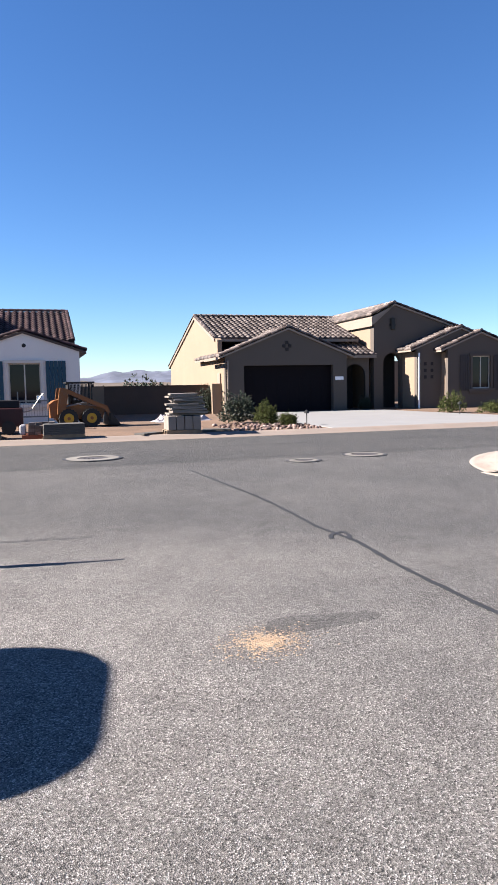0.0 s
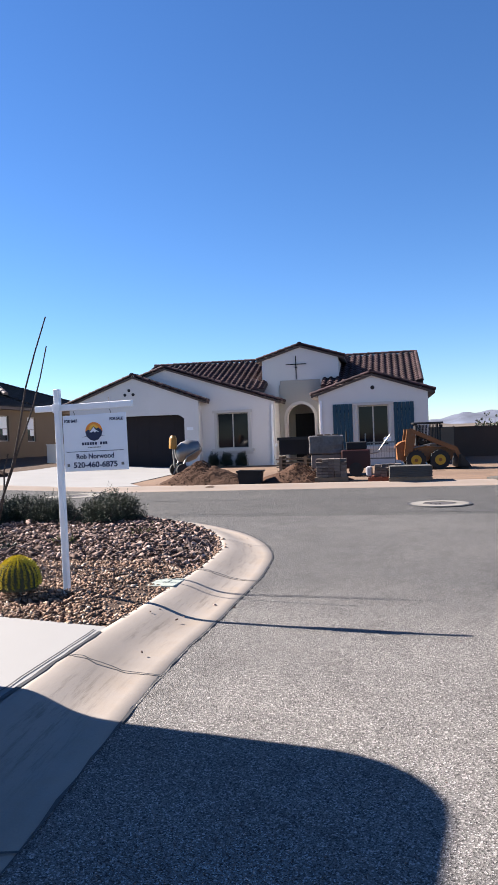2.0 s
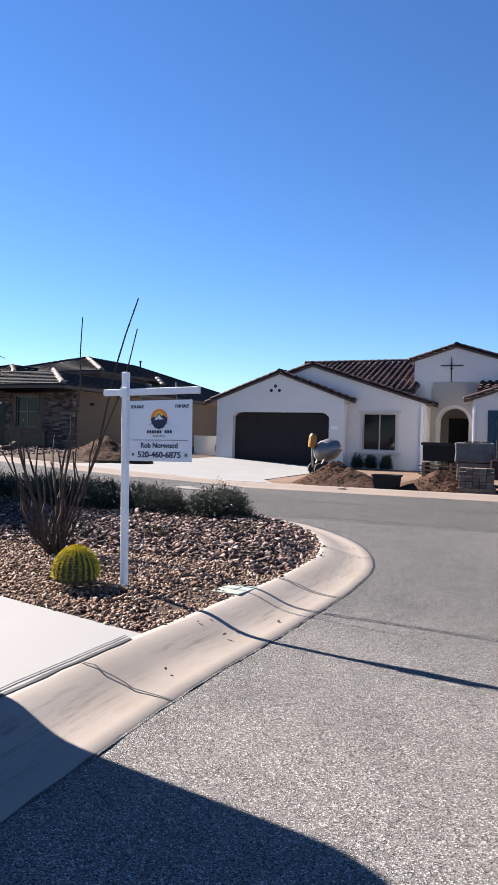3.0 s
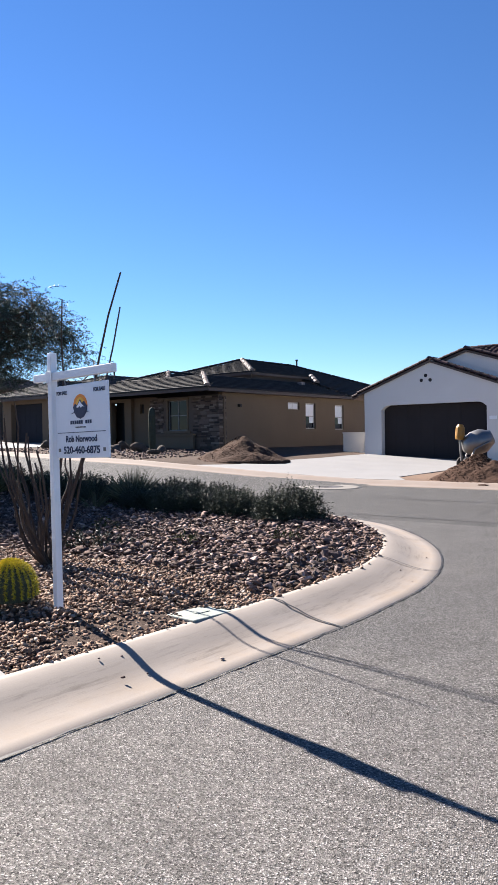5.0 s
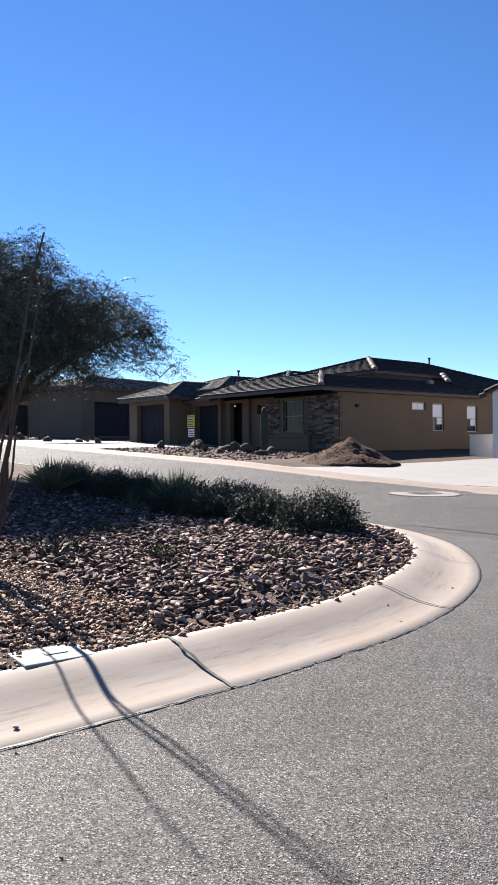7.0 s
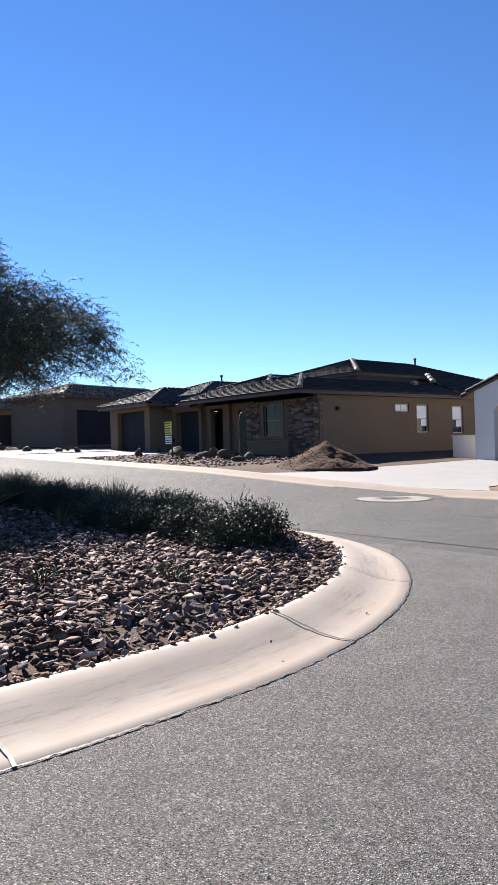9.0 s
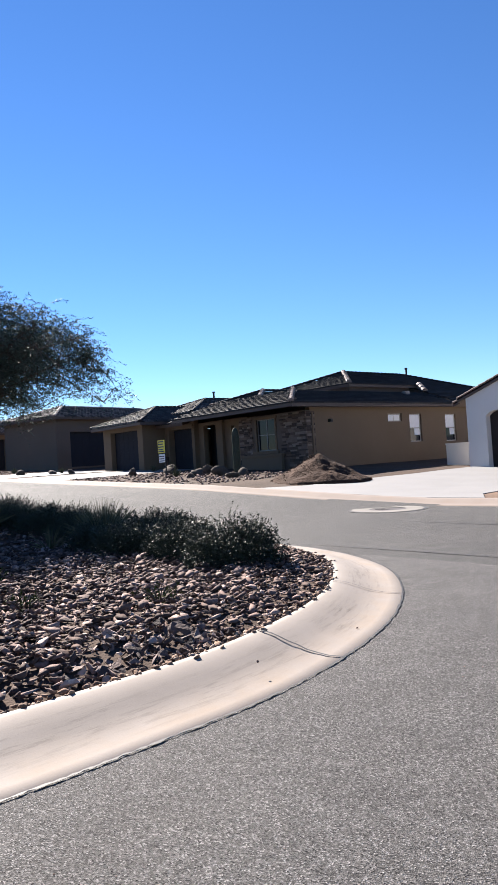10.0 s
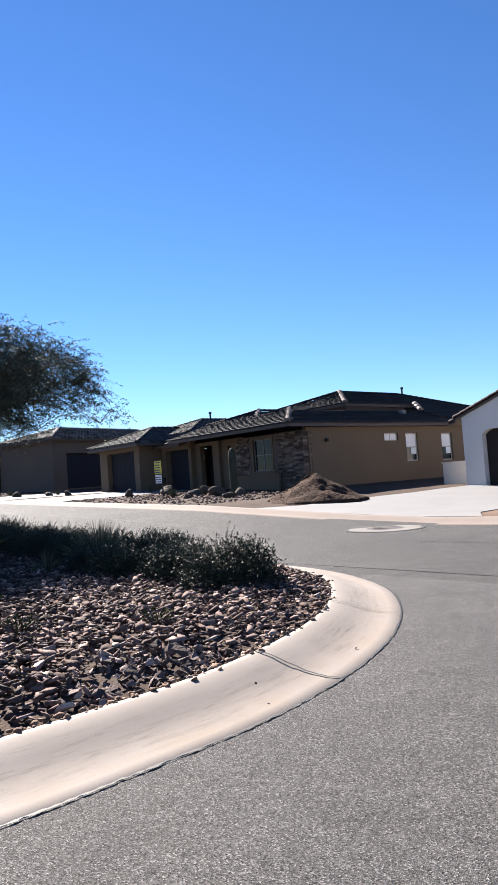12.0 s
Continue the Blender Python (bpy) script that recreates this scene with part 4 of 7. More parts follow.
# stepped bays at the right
wall(TH, gable_line(33.6, 38.8, T0, 33.2, 39.4, 36.2, 3.25, 4.42), [], 0.5, 0.75, STUCCO_T_SHADED)
# dark plates on the wall face stand in for shaded niches
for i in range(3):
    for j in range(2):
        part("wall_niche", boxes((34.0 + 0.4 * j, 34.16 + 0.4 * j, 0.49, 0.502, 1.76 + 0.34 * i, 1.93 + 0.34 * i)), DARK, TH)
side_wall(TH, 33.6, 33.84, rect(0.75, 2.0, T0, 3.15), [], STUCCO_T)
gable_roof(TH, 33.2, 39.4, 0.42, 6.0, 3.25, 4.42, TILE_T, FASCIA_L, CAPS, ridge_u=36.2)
wall(TH, gable_line(35.05, 39.2, T0, 34.6, 39.6, 37.0, 3.2, 4.15), [rect(36.5, 37.6, 1.2, 2.9)], -0.1, 0.14, STUCCO_T_SHADED)
window(TH, 36.5, 37.6, 1.2, 2.9, -0.1, trim_mat=STUCCO_T_SHADED)
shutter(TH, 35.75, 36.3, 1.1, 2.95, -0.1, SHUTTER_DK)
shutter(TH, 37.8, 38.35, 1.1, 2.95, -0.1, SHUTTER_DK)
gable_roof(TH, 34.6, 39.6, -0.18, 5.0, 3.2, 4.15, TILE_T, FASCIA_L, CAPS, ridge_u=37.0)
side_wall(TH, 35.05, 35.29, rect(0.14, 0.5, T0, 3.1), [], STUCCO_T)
downspout(TH, 33.7, 0.5, 0.1, 3.1, WHITE)
wall(TH, rect(23.74, 42, T0, 3.2), [], 15.1, 15.3, STUCCO_T)
part("vent_pipe", tube(bmesh.new(), [(30.2, 10, 5.3), (30.2, 10, 5.95)], 0.05, 8), METAL_DK, TH)

# brown houses
BH = thing("brown_house", hp(0, 0, 0), "brown stucco house with ledge stone corner and flat dark tile roof", "house")
Z0, Z1 = 0.55, 3.42
side_wall(BH, -6.54, -6.3, rect(-2.46, 19, Z0 - 0.2, Z1 + 0.12), [rect(4.7, 5.7, 1.75, 3.2), rect(7.8, 8.8, 1.7, 3.17), rect(3.0, 4.1, 2.82, 3.22)], STUCCO_B)
for v0, v1, z0, z1, low in ((4.7, 5.7, 1.75, 3.2, 1), (7.8, 8.8, 1.7, 3.17, 1), (3.0, 4.1, 2.82, 3.22, 0)):
    w = new("window")
    w.parent = BH
    part("window_frame", boxes((-6.46, -6.4, v0, v1, z0, z0 + 0.05), (-6.46, -6.4, v0, v1, z1 - 0.05, z1), (-6.46, -6.4, v0, v0 + 0.05, z0 + 0.05, z1 - 0.05), (-6.46, -6.4, v1 - 0.05, v1, z0 + 0.05, z1 - 0.05), (-6.45, -6.41, v0 + 0.05, v1 - 0.05, (z0 + z1) / 2 - 0.02, (z0 + z1) / 2 + 0.02) if low else (-6.45, -6.41, (v0 + v1) / 2 - 0.02, (v0 + v1) / 2 + 0.02, z0 + 0.05, z1 - 0.05)), VINYL, w)
    part("pane", boxes((-6.435, -6.425, v0 + 0.04, v1 - 0.04, z0 + 0.04, z1 - 0.04)), GLASS, w)
    part("paper_sheet", boxes((-6.42, -6.415, v0 + 0.06, v1 - 0.06, (z0 + z1) / 2 if low else z0 + 0.05, z1 - 0.06)), WHITE, w, "white protective paper behind the glass")
    if low:
        part("paper_sheet", boxes((-6.42, -6.415, v0 + 0.5, v1 - 0.06, z0 + 0.35, (z0 + z1) / 2 - 0.03)), WHITE, w)
    part("window_backing", boxes((-6.6, -6.56, v0, v1, z0, z1)), DARK, w)
wall(BH, rect(-11.05, -6.3, Z0 - 0.1, Z1), [rect(-9.75, -8.4, 1.72, 3.25)], -2.7, -2.46, STUCCO_BD)
window(BH, -9.75, -8.4, 1.72, 3.25, -2.7, FRAME_G, cols=2, rows=2, trim=0.1, trim_mat=STUCCO_B)
part("wainscot_ledge", boxes((-10.75, -7.8, -2.95, -2.79, 0.5, 1.44), (-10.8, -7.75, -3.0, -2.79, 1.44, 1.56), bev=0.01), STUCCO_B, BH)
part("corner_downspout", boxes((-6.3, -6.22, -2.4, -2.3, 0.6, 3.3)), STUCCO_B, BH)
wall(BH, rect(-12.9, -11.05, Z0, Z1 + 0.1), [rect(-12.4, -12.1, 2.7, 3.2)], -2.2, -1.96, STUCCO_B)
part("niche", boxes((-12.4, -12.1, -2.05, -2.0, 2.7, 3.2)), DARK, BH)
wall(BH, rect(-15.0, -12.9, Z0, Z1 + 0.1), [rect(-14.55, -13.45, Z0 + 0.3, 3.35)], -2.4, -2.1, STUCCO_B)
part("porch_ceiling", boxes((-15.0, -11.1, -2.1, -1.4, 3.5, 3.56)), STUCCO_BD, BH)
part("front_door", boxes((-15.0, -12.9, -1.6, -1.5, Z0, 3.5)), DARK, BH, "dark recessed front door")
wall(BH, rect(-18.5, -15.0, Z0, Z1 + 0.3), [rect(-17.4, -15.25, Z0, 3.3)], -2.7, -2.4, STUCCO_B)
part("garage_trim", boxes((-17.6, -15.05, -2.78, -2.701, 3.3, 3.52), (-17.6, -17.4, -2.78, -2.701, Z0, 3.3)), STUCCO_B, BH)
part("stone_pier", boxes(*[(-17.95 + 0.012 * (k % 3), -17.5 - 0.012 * (k % 2), -2.9 + 0.01 * (k % 3), -2.705, Z0 + k * 0.1, Z0 + k * 0.1 + 0.092) for k in range(13)]), STONES, BH, "ledge stone pier base")
garage_door(BH, -17.45, -15.2, 0.9, 3.35, -2.38, DOOR_BL, cols=6)
wall(BH, rect(-22.5, -17.9, Z0, 3.75), [rect(-21.6, -18.45, Z0, 3.48)], -4.2, -3.9, STUCCO_B)
side_wall(BH, -18.14, -17.9, rect(-3.9, -2.4, Z0, 3.7), [], STUCCO_B)
garage_door(BH, -21.65, -18.4, 1.0, 3.55, -3.88, DOOR_BL, cols=6)
side_wall(BH, -22.5, -22.26, rect(-3.9, 16, Z0, 3.7), [], STUCCO_B)
wall(BH, rect(-22.26, -6.54, Z0, Z1), [], 18.8, 19.0, STUCCO_B)
# lower roof with hips, a raised middle part over it, and two small hips before it
E0, EU, EV_ = 3.69, -5.9, -3.93
slope(BH, [(-15.4, EV_, E0), (EU, EV_, E0), (-9.1, -0.73, 4.66), (-15.4, -0.73, 4.66)], TILE_B, FASCIA)
slope(BH, [(EU, EV_, E0), (EU, 8.8, E0), (-9.1, 8.8, 4.66), (-9.1, -0.73, 4.66)], TILE_B, FASCIA)
slope(BH, [(EU, 8.8, E0), (EU, 20.0, E0), (-13.0, 12.9, 6.28), (-13.0, 8.8, 6.28)], TILE_B, FASCIA)
slope(BH, [(EU, 20.0, E0), (-20.1, 20.0, E0), (-13.0, 12.9, 6.28)], TILE_B, FASCIA)
slope(BH, [(-20.3, -3.3, 3.6), (-15.2, -3.3, 3.6), (-15.2, -0.6, 4.42), (-20.3, -0.6, 4.42)], TILE_B, FASCIA)
caps("hip_cap", (EU, EV_, E0 + 0.06), (-9.1, -0.73, 4.74), CAPS, BH, 0.16)
part("upper_wall", boxes((-17.0, -9.3, -0.5, 14.0, 3.9, 4.62), (-16.7, -9.3, 3.6, 12.5, 4.6, 5.0)), FASCIA, BH)
slope(BH, [(-17.0, 3.3, 5.06), (-9.0, 3.3, 5.06), (-13.0, 7.3, 6.3)], TILE_B, FASCIA)
slope(BH, [(-9.0, 3.3, 5.06), (-9.0, 9.2, 5.06), (-13.0, 9.2, 6.3), (-13.0, 7.3, 6.3)], TILE_B, FASCIA)
slope(BH, [(-17.0, 12.9, 5.06), (-17.0, 3.3, 5.06), (-13.0, 7.3, 6.3), (-13.0, 12.9, 6.3)], TILE_B, FASCIA)
caps("hip_cap", (-9.0, 3.3, 5.12), (-13.0, 7.3, 6.38), CAPS, BH, 0.17)
caps("hip_cap", (-17.0, 3.3, 5.12), (-13.0, 7.3, 6.36), TILE_B, BH, 0.13)
caps("ridge_cap", (-13.0, 7.3, 6.33), (-13.0, 12.9, 6.33), TILE_B, BH, 0.13)
caps("hip_cap", (EU, 20.0, E0 + 0.05), (-13.0, 12.9, 6.33), TILE_B, BH, 0.13)
caps("hip_cap", (-8.3, 8.9, 4.66), (-9.0, 9.3, 5.14), CAPS, BH, 0.2)
caps("hip_cap", (-11.95, -0.5, 4.64), (-14.15, 1.7, 5.3), CAPS, BH, 0.16)
hip_roof(BH, -16.35, -11.95, -0.5, 8.0, 4.56, 0.3, TILE_B, FASCIA, TILE_B)
hip_roof(BH, -24.0, -16.4, -1.8, 10.0, 4.25, 0.3, TILE_R, FASCIA, TILE_B, "barrel")
hip_roof(BH, -22.9, -17.1, -4.8, 3.0, 3.8, 0.36, TILE_R, FASCIA, TILE_B, "barrel")
for u, v, z in ((-12.8, 13.2, 6.0), (-20.6, 3.0, 5.2)):
    part("vent_pipe", tube(bmesh.new(), [(u, v, z), (u, v, z + 0.75)], 0.06, 8), METAL_DK, BH)
    part("pipe_cap", tube(bmesh.new(), [(u, v, z + 0.7), (u, v, z + 0.8)], 0.1, 8), METAL_DK, BH)
part("roof_vent", boxes((-8.4, -8.05, 6.9, 7.25, 4.32, 4.62), bev=0.05), CAPS, BH)
part("wall_lamp", boxes((-6.3, -6.12, -1.3, -1.15, 2.85, 3.0), bev=0.02), METAL_DK, BH)
part("gutter_board", boxes((EU + 0.005, EU + 0.06, EV_, 20.0, E0 - 0.16, E0 - 0.02)), FASCIA, BH)
part("garden_ledge", boxes((-6.3, -6.22, -1.0, 19.0, 0.3, 0.75)), STUCCO_BD, BH)


def far_house(x, y, turn, w, d, base, name, mat, tiles, label, top=2.8, pitch=0.3, door=(1.0, 5.5)):
    h = thing(name, pose(x, y, base, 0, 0, turn), label, "house")
    wall(h, rect(0, w, -0.6, top), [rect(door[0], door[1], 0, 2.5), rect(w - 3.0, w - 1.4, 0.9, 2.2)], 0, 0.3, mat)
    garage_door(h, door[0] - 0.05, door[1] + 0.05, 0, 2.55, 0.32, DOOR_BL, cols=6)
    window(h, w - 3.0, w - 1.4, 0.9, 2.2, 0)
    side_wall(h, w - 0.3, w, rect(0.3, d, -0.4, top), [], mat)
    side_wall(h, 0, 0.3, rect(0.3, d, -0.4, top), [], mat)
    wall(h, rect(0.3, w - 0.3, -0.4, top), [], d - 0.3, d, mat)
    hip_roof(h, -0.5, w + 0.5, -0.5, d + 0.5, top + 0.05, pitch, tiles, FASCIA, CAPS, "barrel")


far_house(*W(-29.9, -3.9), 81, 14, 6, 1.7, "dark_brown_house", STUCCO_BD, TILE_T, "dark brown stucco house with barrel tile roof up the street", 3.45, 0.3, (1.2, 5.2))
far_house(*W(-39.2, -9.0), 78, 9.2, 9, 1.85, "pale_house", STUCCO_T, TILE_T, "pale stucco house with barrel tile roof at the street end", 2.9, 0.25)

# ---- loose things ----
def ico_rock(seed, sub=1, flat=0.6, jag=0.35):
    bm = bmesh.new()
    bmesh.ops.create_icosphere(bm, subdivisions=sub, radius=1.0)
    rnd = random.Random(seed)
    dirs = [Vector((rnd.uniform(-1, 1), rnd.uniform(-1, 1), rnd.uniform(-1, 1))).normalized() for _ in range(9)]
    cut = [rnd.uniform(0.35, 0.75) for _ in dirs]
    sx, sy = rnd.uniform(0.8, 1.25), rnd.uniform(0.65, 1.0)
    for v in bm.verts:
        p = v.co * rnd.uniform(1 - jag * 0.3, 1.05)
        for d, c in zip(dirs, cut):
            q = p.dot(d)
            if q > c:
                p = p - d * (q - c)
        v.co = Vector((p.x * sx, p.y * sy, p.z * flat))
    bmesh.ops.triangulate(bm, faces=bm.faces)
    vs = np.array([v.co[:] for v in bm.verts])
    fs = np.array([[v.index for v in f.verts] for f in bm.faces])
    bm.free()
    return vs, fs


def shard(seed, flat=0.5):
    """An angular broken stone: the hull of a few points."""
    rnd = random.Random(seed)
    bm = bmesh.new()
    sy = rnd.uniform(0.5, 0.95)
    for _ in range(9):
        d = Vector((rnd.uniform(-1, 1), rnd.uniform(-1, 1), rnd.uniform(-1, 1))).normalized() * rnd.uniform(0.75, 1.1)
        bm.verts.new((d.x, d.y * sy, d.z * flat))
    bm.verts.ensure_lookup_table()
    out = bmesh.ops.convex_hull(bm, input=bm.verts)
    loose = [v for v in bm.verts if not v.link_faces]
    bmesh.ops.delete(bm, geom=loose, context="VERTS")
    bmesh.ops.triangulate(bm, faces=bm.faces)
    bm.verts.index_update()
    vs = np.array([v.co[:] for v in bm.verts])
    fs = np.array([[v.index for v in f.verts] for f in bm.faces])
    bm.free()
    return vs, fs


def turn_matrix(rnd, tilt=0.5):
    return np.array(Euler((rnd.uniform(-tilt, tilt), rnd.uniform(-tilt, tilt), rnd.uniform(0, 6.28))).to_matrix())


def scatter(name, spots, protos, mat, parent=None, seed=1, tilt=0.5, label="", sink=0.25):
    rnd = random.Random(seed)
    Vs, Fs, n = [], [], 0
    for x, y, z, s in spots:
        vs, fs = protos[rnd.randrange(len(protos))]
        P = (vs * s) @ turn_matrix(rnd, tilt).T + np.array([x, y, z + s * (0.5 - sink)])
        Fs.append(fs + n)
        Vs.append(P)
        n += len(vs)
    return np_mesh(name, np.concatenate(Vs), np.concatenate(Fs), mat, parent, label, "stuff")


def sprigs(name, spots, mat, parent, seed, leaf=0.03, n=12, length=0.16, droop=0.0, aspect=0.45):
    """Short leafy shoots: spots of (x, y, z, dx, dy, dz), each with small leaves all the way along it."""
    rng = np.random.default_rng(seed)
    P = np.array([q[:3] for q in spots], dtype=float)
    D = np.array([q[3:6] for q in spots], dtype=float)
    D /= np.linalg.norm(D, axis=1)[:, None]
    k = len(P)
    Ls = length * (0.55 + 0.8 * rng.random((k, 1)))
    Vs = []
    for i in range(n):
        f = (i + rng.random((k, 1))) / n
        c = P + D * Ls * f
        c[:, 2] -= droop * (f[:, 0] ** 2) * Ls[:, 0]
        a = rng.normal(size=(k, 3)) * 0.8 + D
        a[:, 2] -= droop * 0.8
        a /= np.linalg.norm(a, axis=1)[:, None]
        b = np.cross(a, rng.normal(size=(k, 3)))
        b /= np.linalg.norm(b, axis=1)[:, None] + 1e-6
        s = leaf * (0.6 + 0.8 * rng.random((k, 1)))
        Vs.append(np.stack([c, c + a * s * 0.5 - b * s * aspect * 0.5, c + a * s, c + a * s * 0.5 + b * s * aspect * 0.5], axis=1).reshape(-1, 3))
    V_ = np.concatenate(Vs)
    return np_mesh(name, V_, np.arange(len(V_)).reshape(-1, 4), mat, parent)


def shrub(x, y, z, r, h, label, name="shrub", mat=None, leaf=0.035, seed=0, lumps=9, shoots=520, group="", ry=None):
    """Rounded mounds of leafy shoots on a few woody stems; ry: the half width across."""
    s = thing(name, pose(x, y, z), label, "shrub", group)
    rnd = random.Random(seed + 11)
    ry = ry or r
    mounds = [(0, 0, 0.72)]
    for i in range(lumps):
        a, q = i * 2.4 + rnd.uniform(-0.4, 0.4), rnd.uniform(0.3, 0.66)
        mounds.append((math.cos(a) * q, math.sin(a) * q, rnd.uniform(0.3, 0.5)))
    spots = []
    for i in range(shoots):
        mx, my, mr = mounds[i % len(mounds)]
        a, el = rnd.uniform(0, 6.28), math.asin(rnd.uniform(0.0, 1.0))
        k = mr * rnd.uniform(0.55, 1.0)
        dx, dy, dz = math.cos(a) * math.cos(el), math.sin(a) * math.cos(el), math.sin(el)
        top = 1.2 if mr > 0.6 else 1.6
        spots.append(((mx + dx * k) * r, (my + dy * k) * ry, (0.06 + dz * k * top) * h, dx + rnd.gauss(0, 0.35), dy + rnd.gauss(0, 0.35), dz + 0.2 + rnd.gauss(0, 0.3)))
    for i in range(7):
        a, q = i * 0.9 + rnd.uniform(-0.2, 0.2), rnd.uniform(0.4, 0.8)
        part("stem", tube(bmesh.new(), [(0, 0, -0.03), (math.cos(a) * q * r * 0.5, math.sin(a) * q * ry * 0.5, h * 0.4), (math.cos(a) * q * r, math.sin(a) * q * ry, h * 0.75)], [0.014, 0.009, 0.003], 5), BARK, s)
    sprigs("leaves", spots, mat or LEAF, s, seed, leaf, 13, min(0.13, max(r, h) * 0.22))
    return s


def spiky(x, y, z, r, n, label, name="grass_clump", mat=None, seed=0, width=0.012):
    s = thing(name, pose(x, y, z), label, "plant")
    rnd = random.Random(seed)
    V_, F_ = [], []
    for i in range(n):
        a, lean = rnd.uniform(0, 6.28), rnd.uniform(0.05, 0.95)
        L = r * rnd.uniform(0.7, 1.1)
        d = Vector((math.cos(a) * lean, math.sin(a) * lean, math.sqrt(max(0.05, 1 - lean * lean)) + 0.15)).normalized()
        side = Vector((-math.sin(a), math.cos(a), 0)) * width
        p0 = Vector((math.cos(a), math.sin(a), 0)) * 0.03
        mid, tip = p0 + d * L * 0.55, p0 + d * L + Vector((0, 0, -0.12 * lean * L))
        k = len(V_)
        V_ += [p0 - side, p0 + side, mid + side * 0.8, tip, mid - side * 0.8]
        F_.append([k, k + 1, k + 2, k + 3, k + 4])
    pydata("blade_tuft", V_, F_, mat or GRASS, s)
    return s


def stone(x, y, z, r, label="rough grey brown boulder on the gravel", seed=0, flat=0.7, group="boulders in the front yards", name="boulder"):
    vs, fs = ico_rock(seed, 2, flat, 0.45)
    ob = np_mesh(name, vs * r, fs, BOULDER)
    ob.location = (x, y, z + r * flat * 0.35)
    ob.rotation_euler = (0, 0, seed * 1.7)
    return tagged(ob, label, "rock", group)


def heap(name, u, v, ru, rv, h, mat, label, seed=0, turn=0.0, peaks=((0, 0, 1.0),)):
    """A heap of loose earth with clods."""
    x0, y0 = W(u, v)
    base = yard_height(x0, y0)
    t = thing(name, pose(x0, y0, base, 0, 0, -23 + turn), label, "earth heap")
    n = 44
    V_, F_ = [], []
    for i in range(n + 1):
        for j in range(n + 1):
            a, b = -1.25 + 2.5 * i / n, -1.25 + 2.5 * j / n
            z = 0
            for px, py, k in peaks:
                q = math.hypot(a - px, b - py)
                z = max(z, k * max(0.0, 1 - q * (1.0 + 0.12 * noise.noise((a * 2, b * 2, seed)))) ** 1.15)
            wob = noise.noise((a * 3.1, b * 3.1, seed)) * 0.09 + noise.noise((a * 9, b * 9, seed)) * 0.05 + noise.noise((a * 22, b * 22, seed)) * 0.025
            e = min(1.0, z * 5)
            V_.append((a * ru, b * rv, h * (z + wob * e) - (0.03 if z > 0 else 0.3)))
    for i in range(n):
        for j in range(n):
            k = i * (n + 1) + j
            F_.append([k, k + n + 1, k + n + 2, k + 1])
    pydata("mound", V_, F_, mat, t, smooth=True)
    rnd = random.Random(seed)
    sp = []
    for _ in range(900):
        a, q = rnd.uniform(0, 6.28), rnd.uniform(0.05, 1.05)
        s = rnd.uniform(0.01, 0.04)
        zz = max(0, h * max(0, 1 - q) ** 1.15)
        sp.append((math.cos(a) * q * ru, math.sin(a) * q * rv, zz, s))
    scatter("loose_earth", sp, [ico_rock(i + 30, 1, 0.7, 0.4) for i in range(4)], mat, t, seed)
    return t


def at(u, v):
    x, y = W(u, v)
    return x, y, yard_height(x, y)


def placed(name, u, v, turn, label, cat, group=""):
    x, y, z = at(u, v)
    return thing(name, pose(x, y, z, 0, 0, -23 + turn), label, cat, group)


# sale sign
S = thing("sale_sign", pose(-1.18, 5.0, 0.12, 0, -1.0, -27), "white wooden yard sign post with hanging house sale panel", "sign")
part("post", box(bmesh.new(), -0.025, 0.025, -0.025, 0.025, -0.05, 1.87, 0.004), WHITE, S)
part("arm", box(bmesh.new(), -0.22, 0.72, -0.02, 0.02, 1.675, 1.73, 0.004), WHITE, S)
part("arm_bracket", boxes((-0.035, 0.035, -0.033, -0.026, 1.66, 1.74), bev=0.002), WHITE, S)
for hx in (0.15, 0.5):
    part("hook", tube(bmesh.new(), [(hx, 0, 1.665), (hx + 0.012, 0, 1.64), (hx, 0, 1.605)], 0.004, 6), STEEL, S)
part("hook", tube(bmesh.new(), [(0.5, 0, 1.735), (0.5, 0, 1.77)], 0.005, 6), STEEL, S)
panel = part("panel", box(bmesh.new(), 0.045, 0.655, -0.006, 0.006, 1.135, 1.63, 0.004), SIGNW, S, "white printed sale panel")
YF = -0.0085


def lettering(txt, x, z, size, parent, bold=0.0, width=None):
    cu = bpy.data.curves.new("lettering", "FONT")
    cu.body, cu.size, cu.align_x, cu.align_y, cu.extrude, cu.offset = txt, size, "CENTER", "CENTER", 0.0008, bold
    tmp = new("lettering", cu)
    dg = bpy.context.evaluated_depsgraph_get()
    me = bpy.data.meshes.new_from_object(tmp.evaluated_get(dg))
    bpy.data.objects.remove(tmp)
    xs = [v.co.x for v in me.vertices]
    k = width / (max(xs) - min(xs)) if width else 1.0
    for v in me.vertices:
        v.co = Vector((x + v.co.x * k, YF - v.co.z, z + v.co.y))
    me.materials.clear()
    part_mesh("lettering", me, INK, parent)


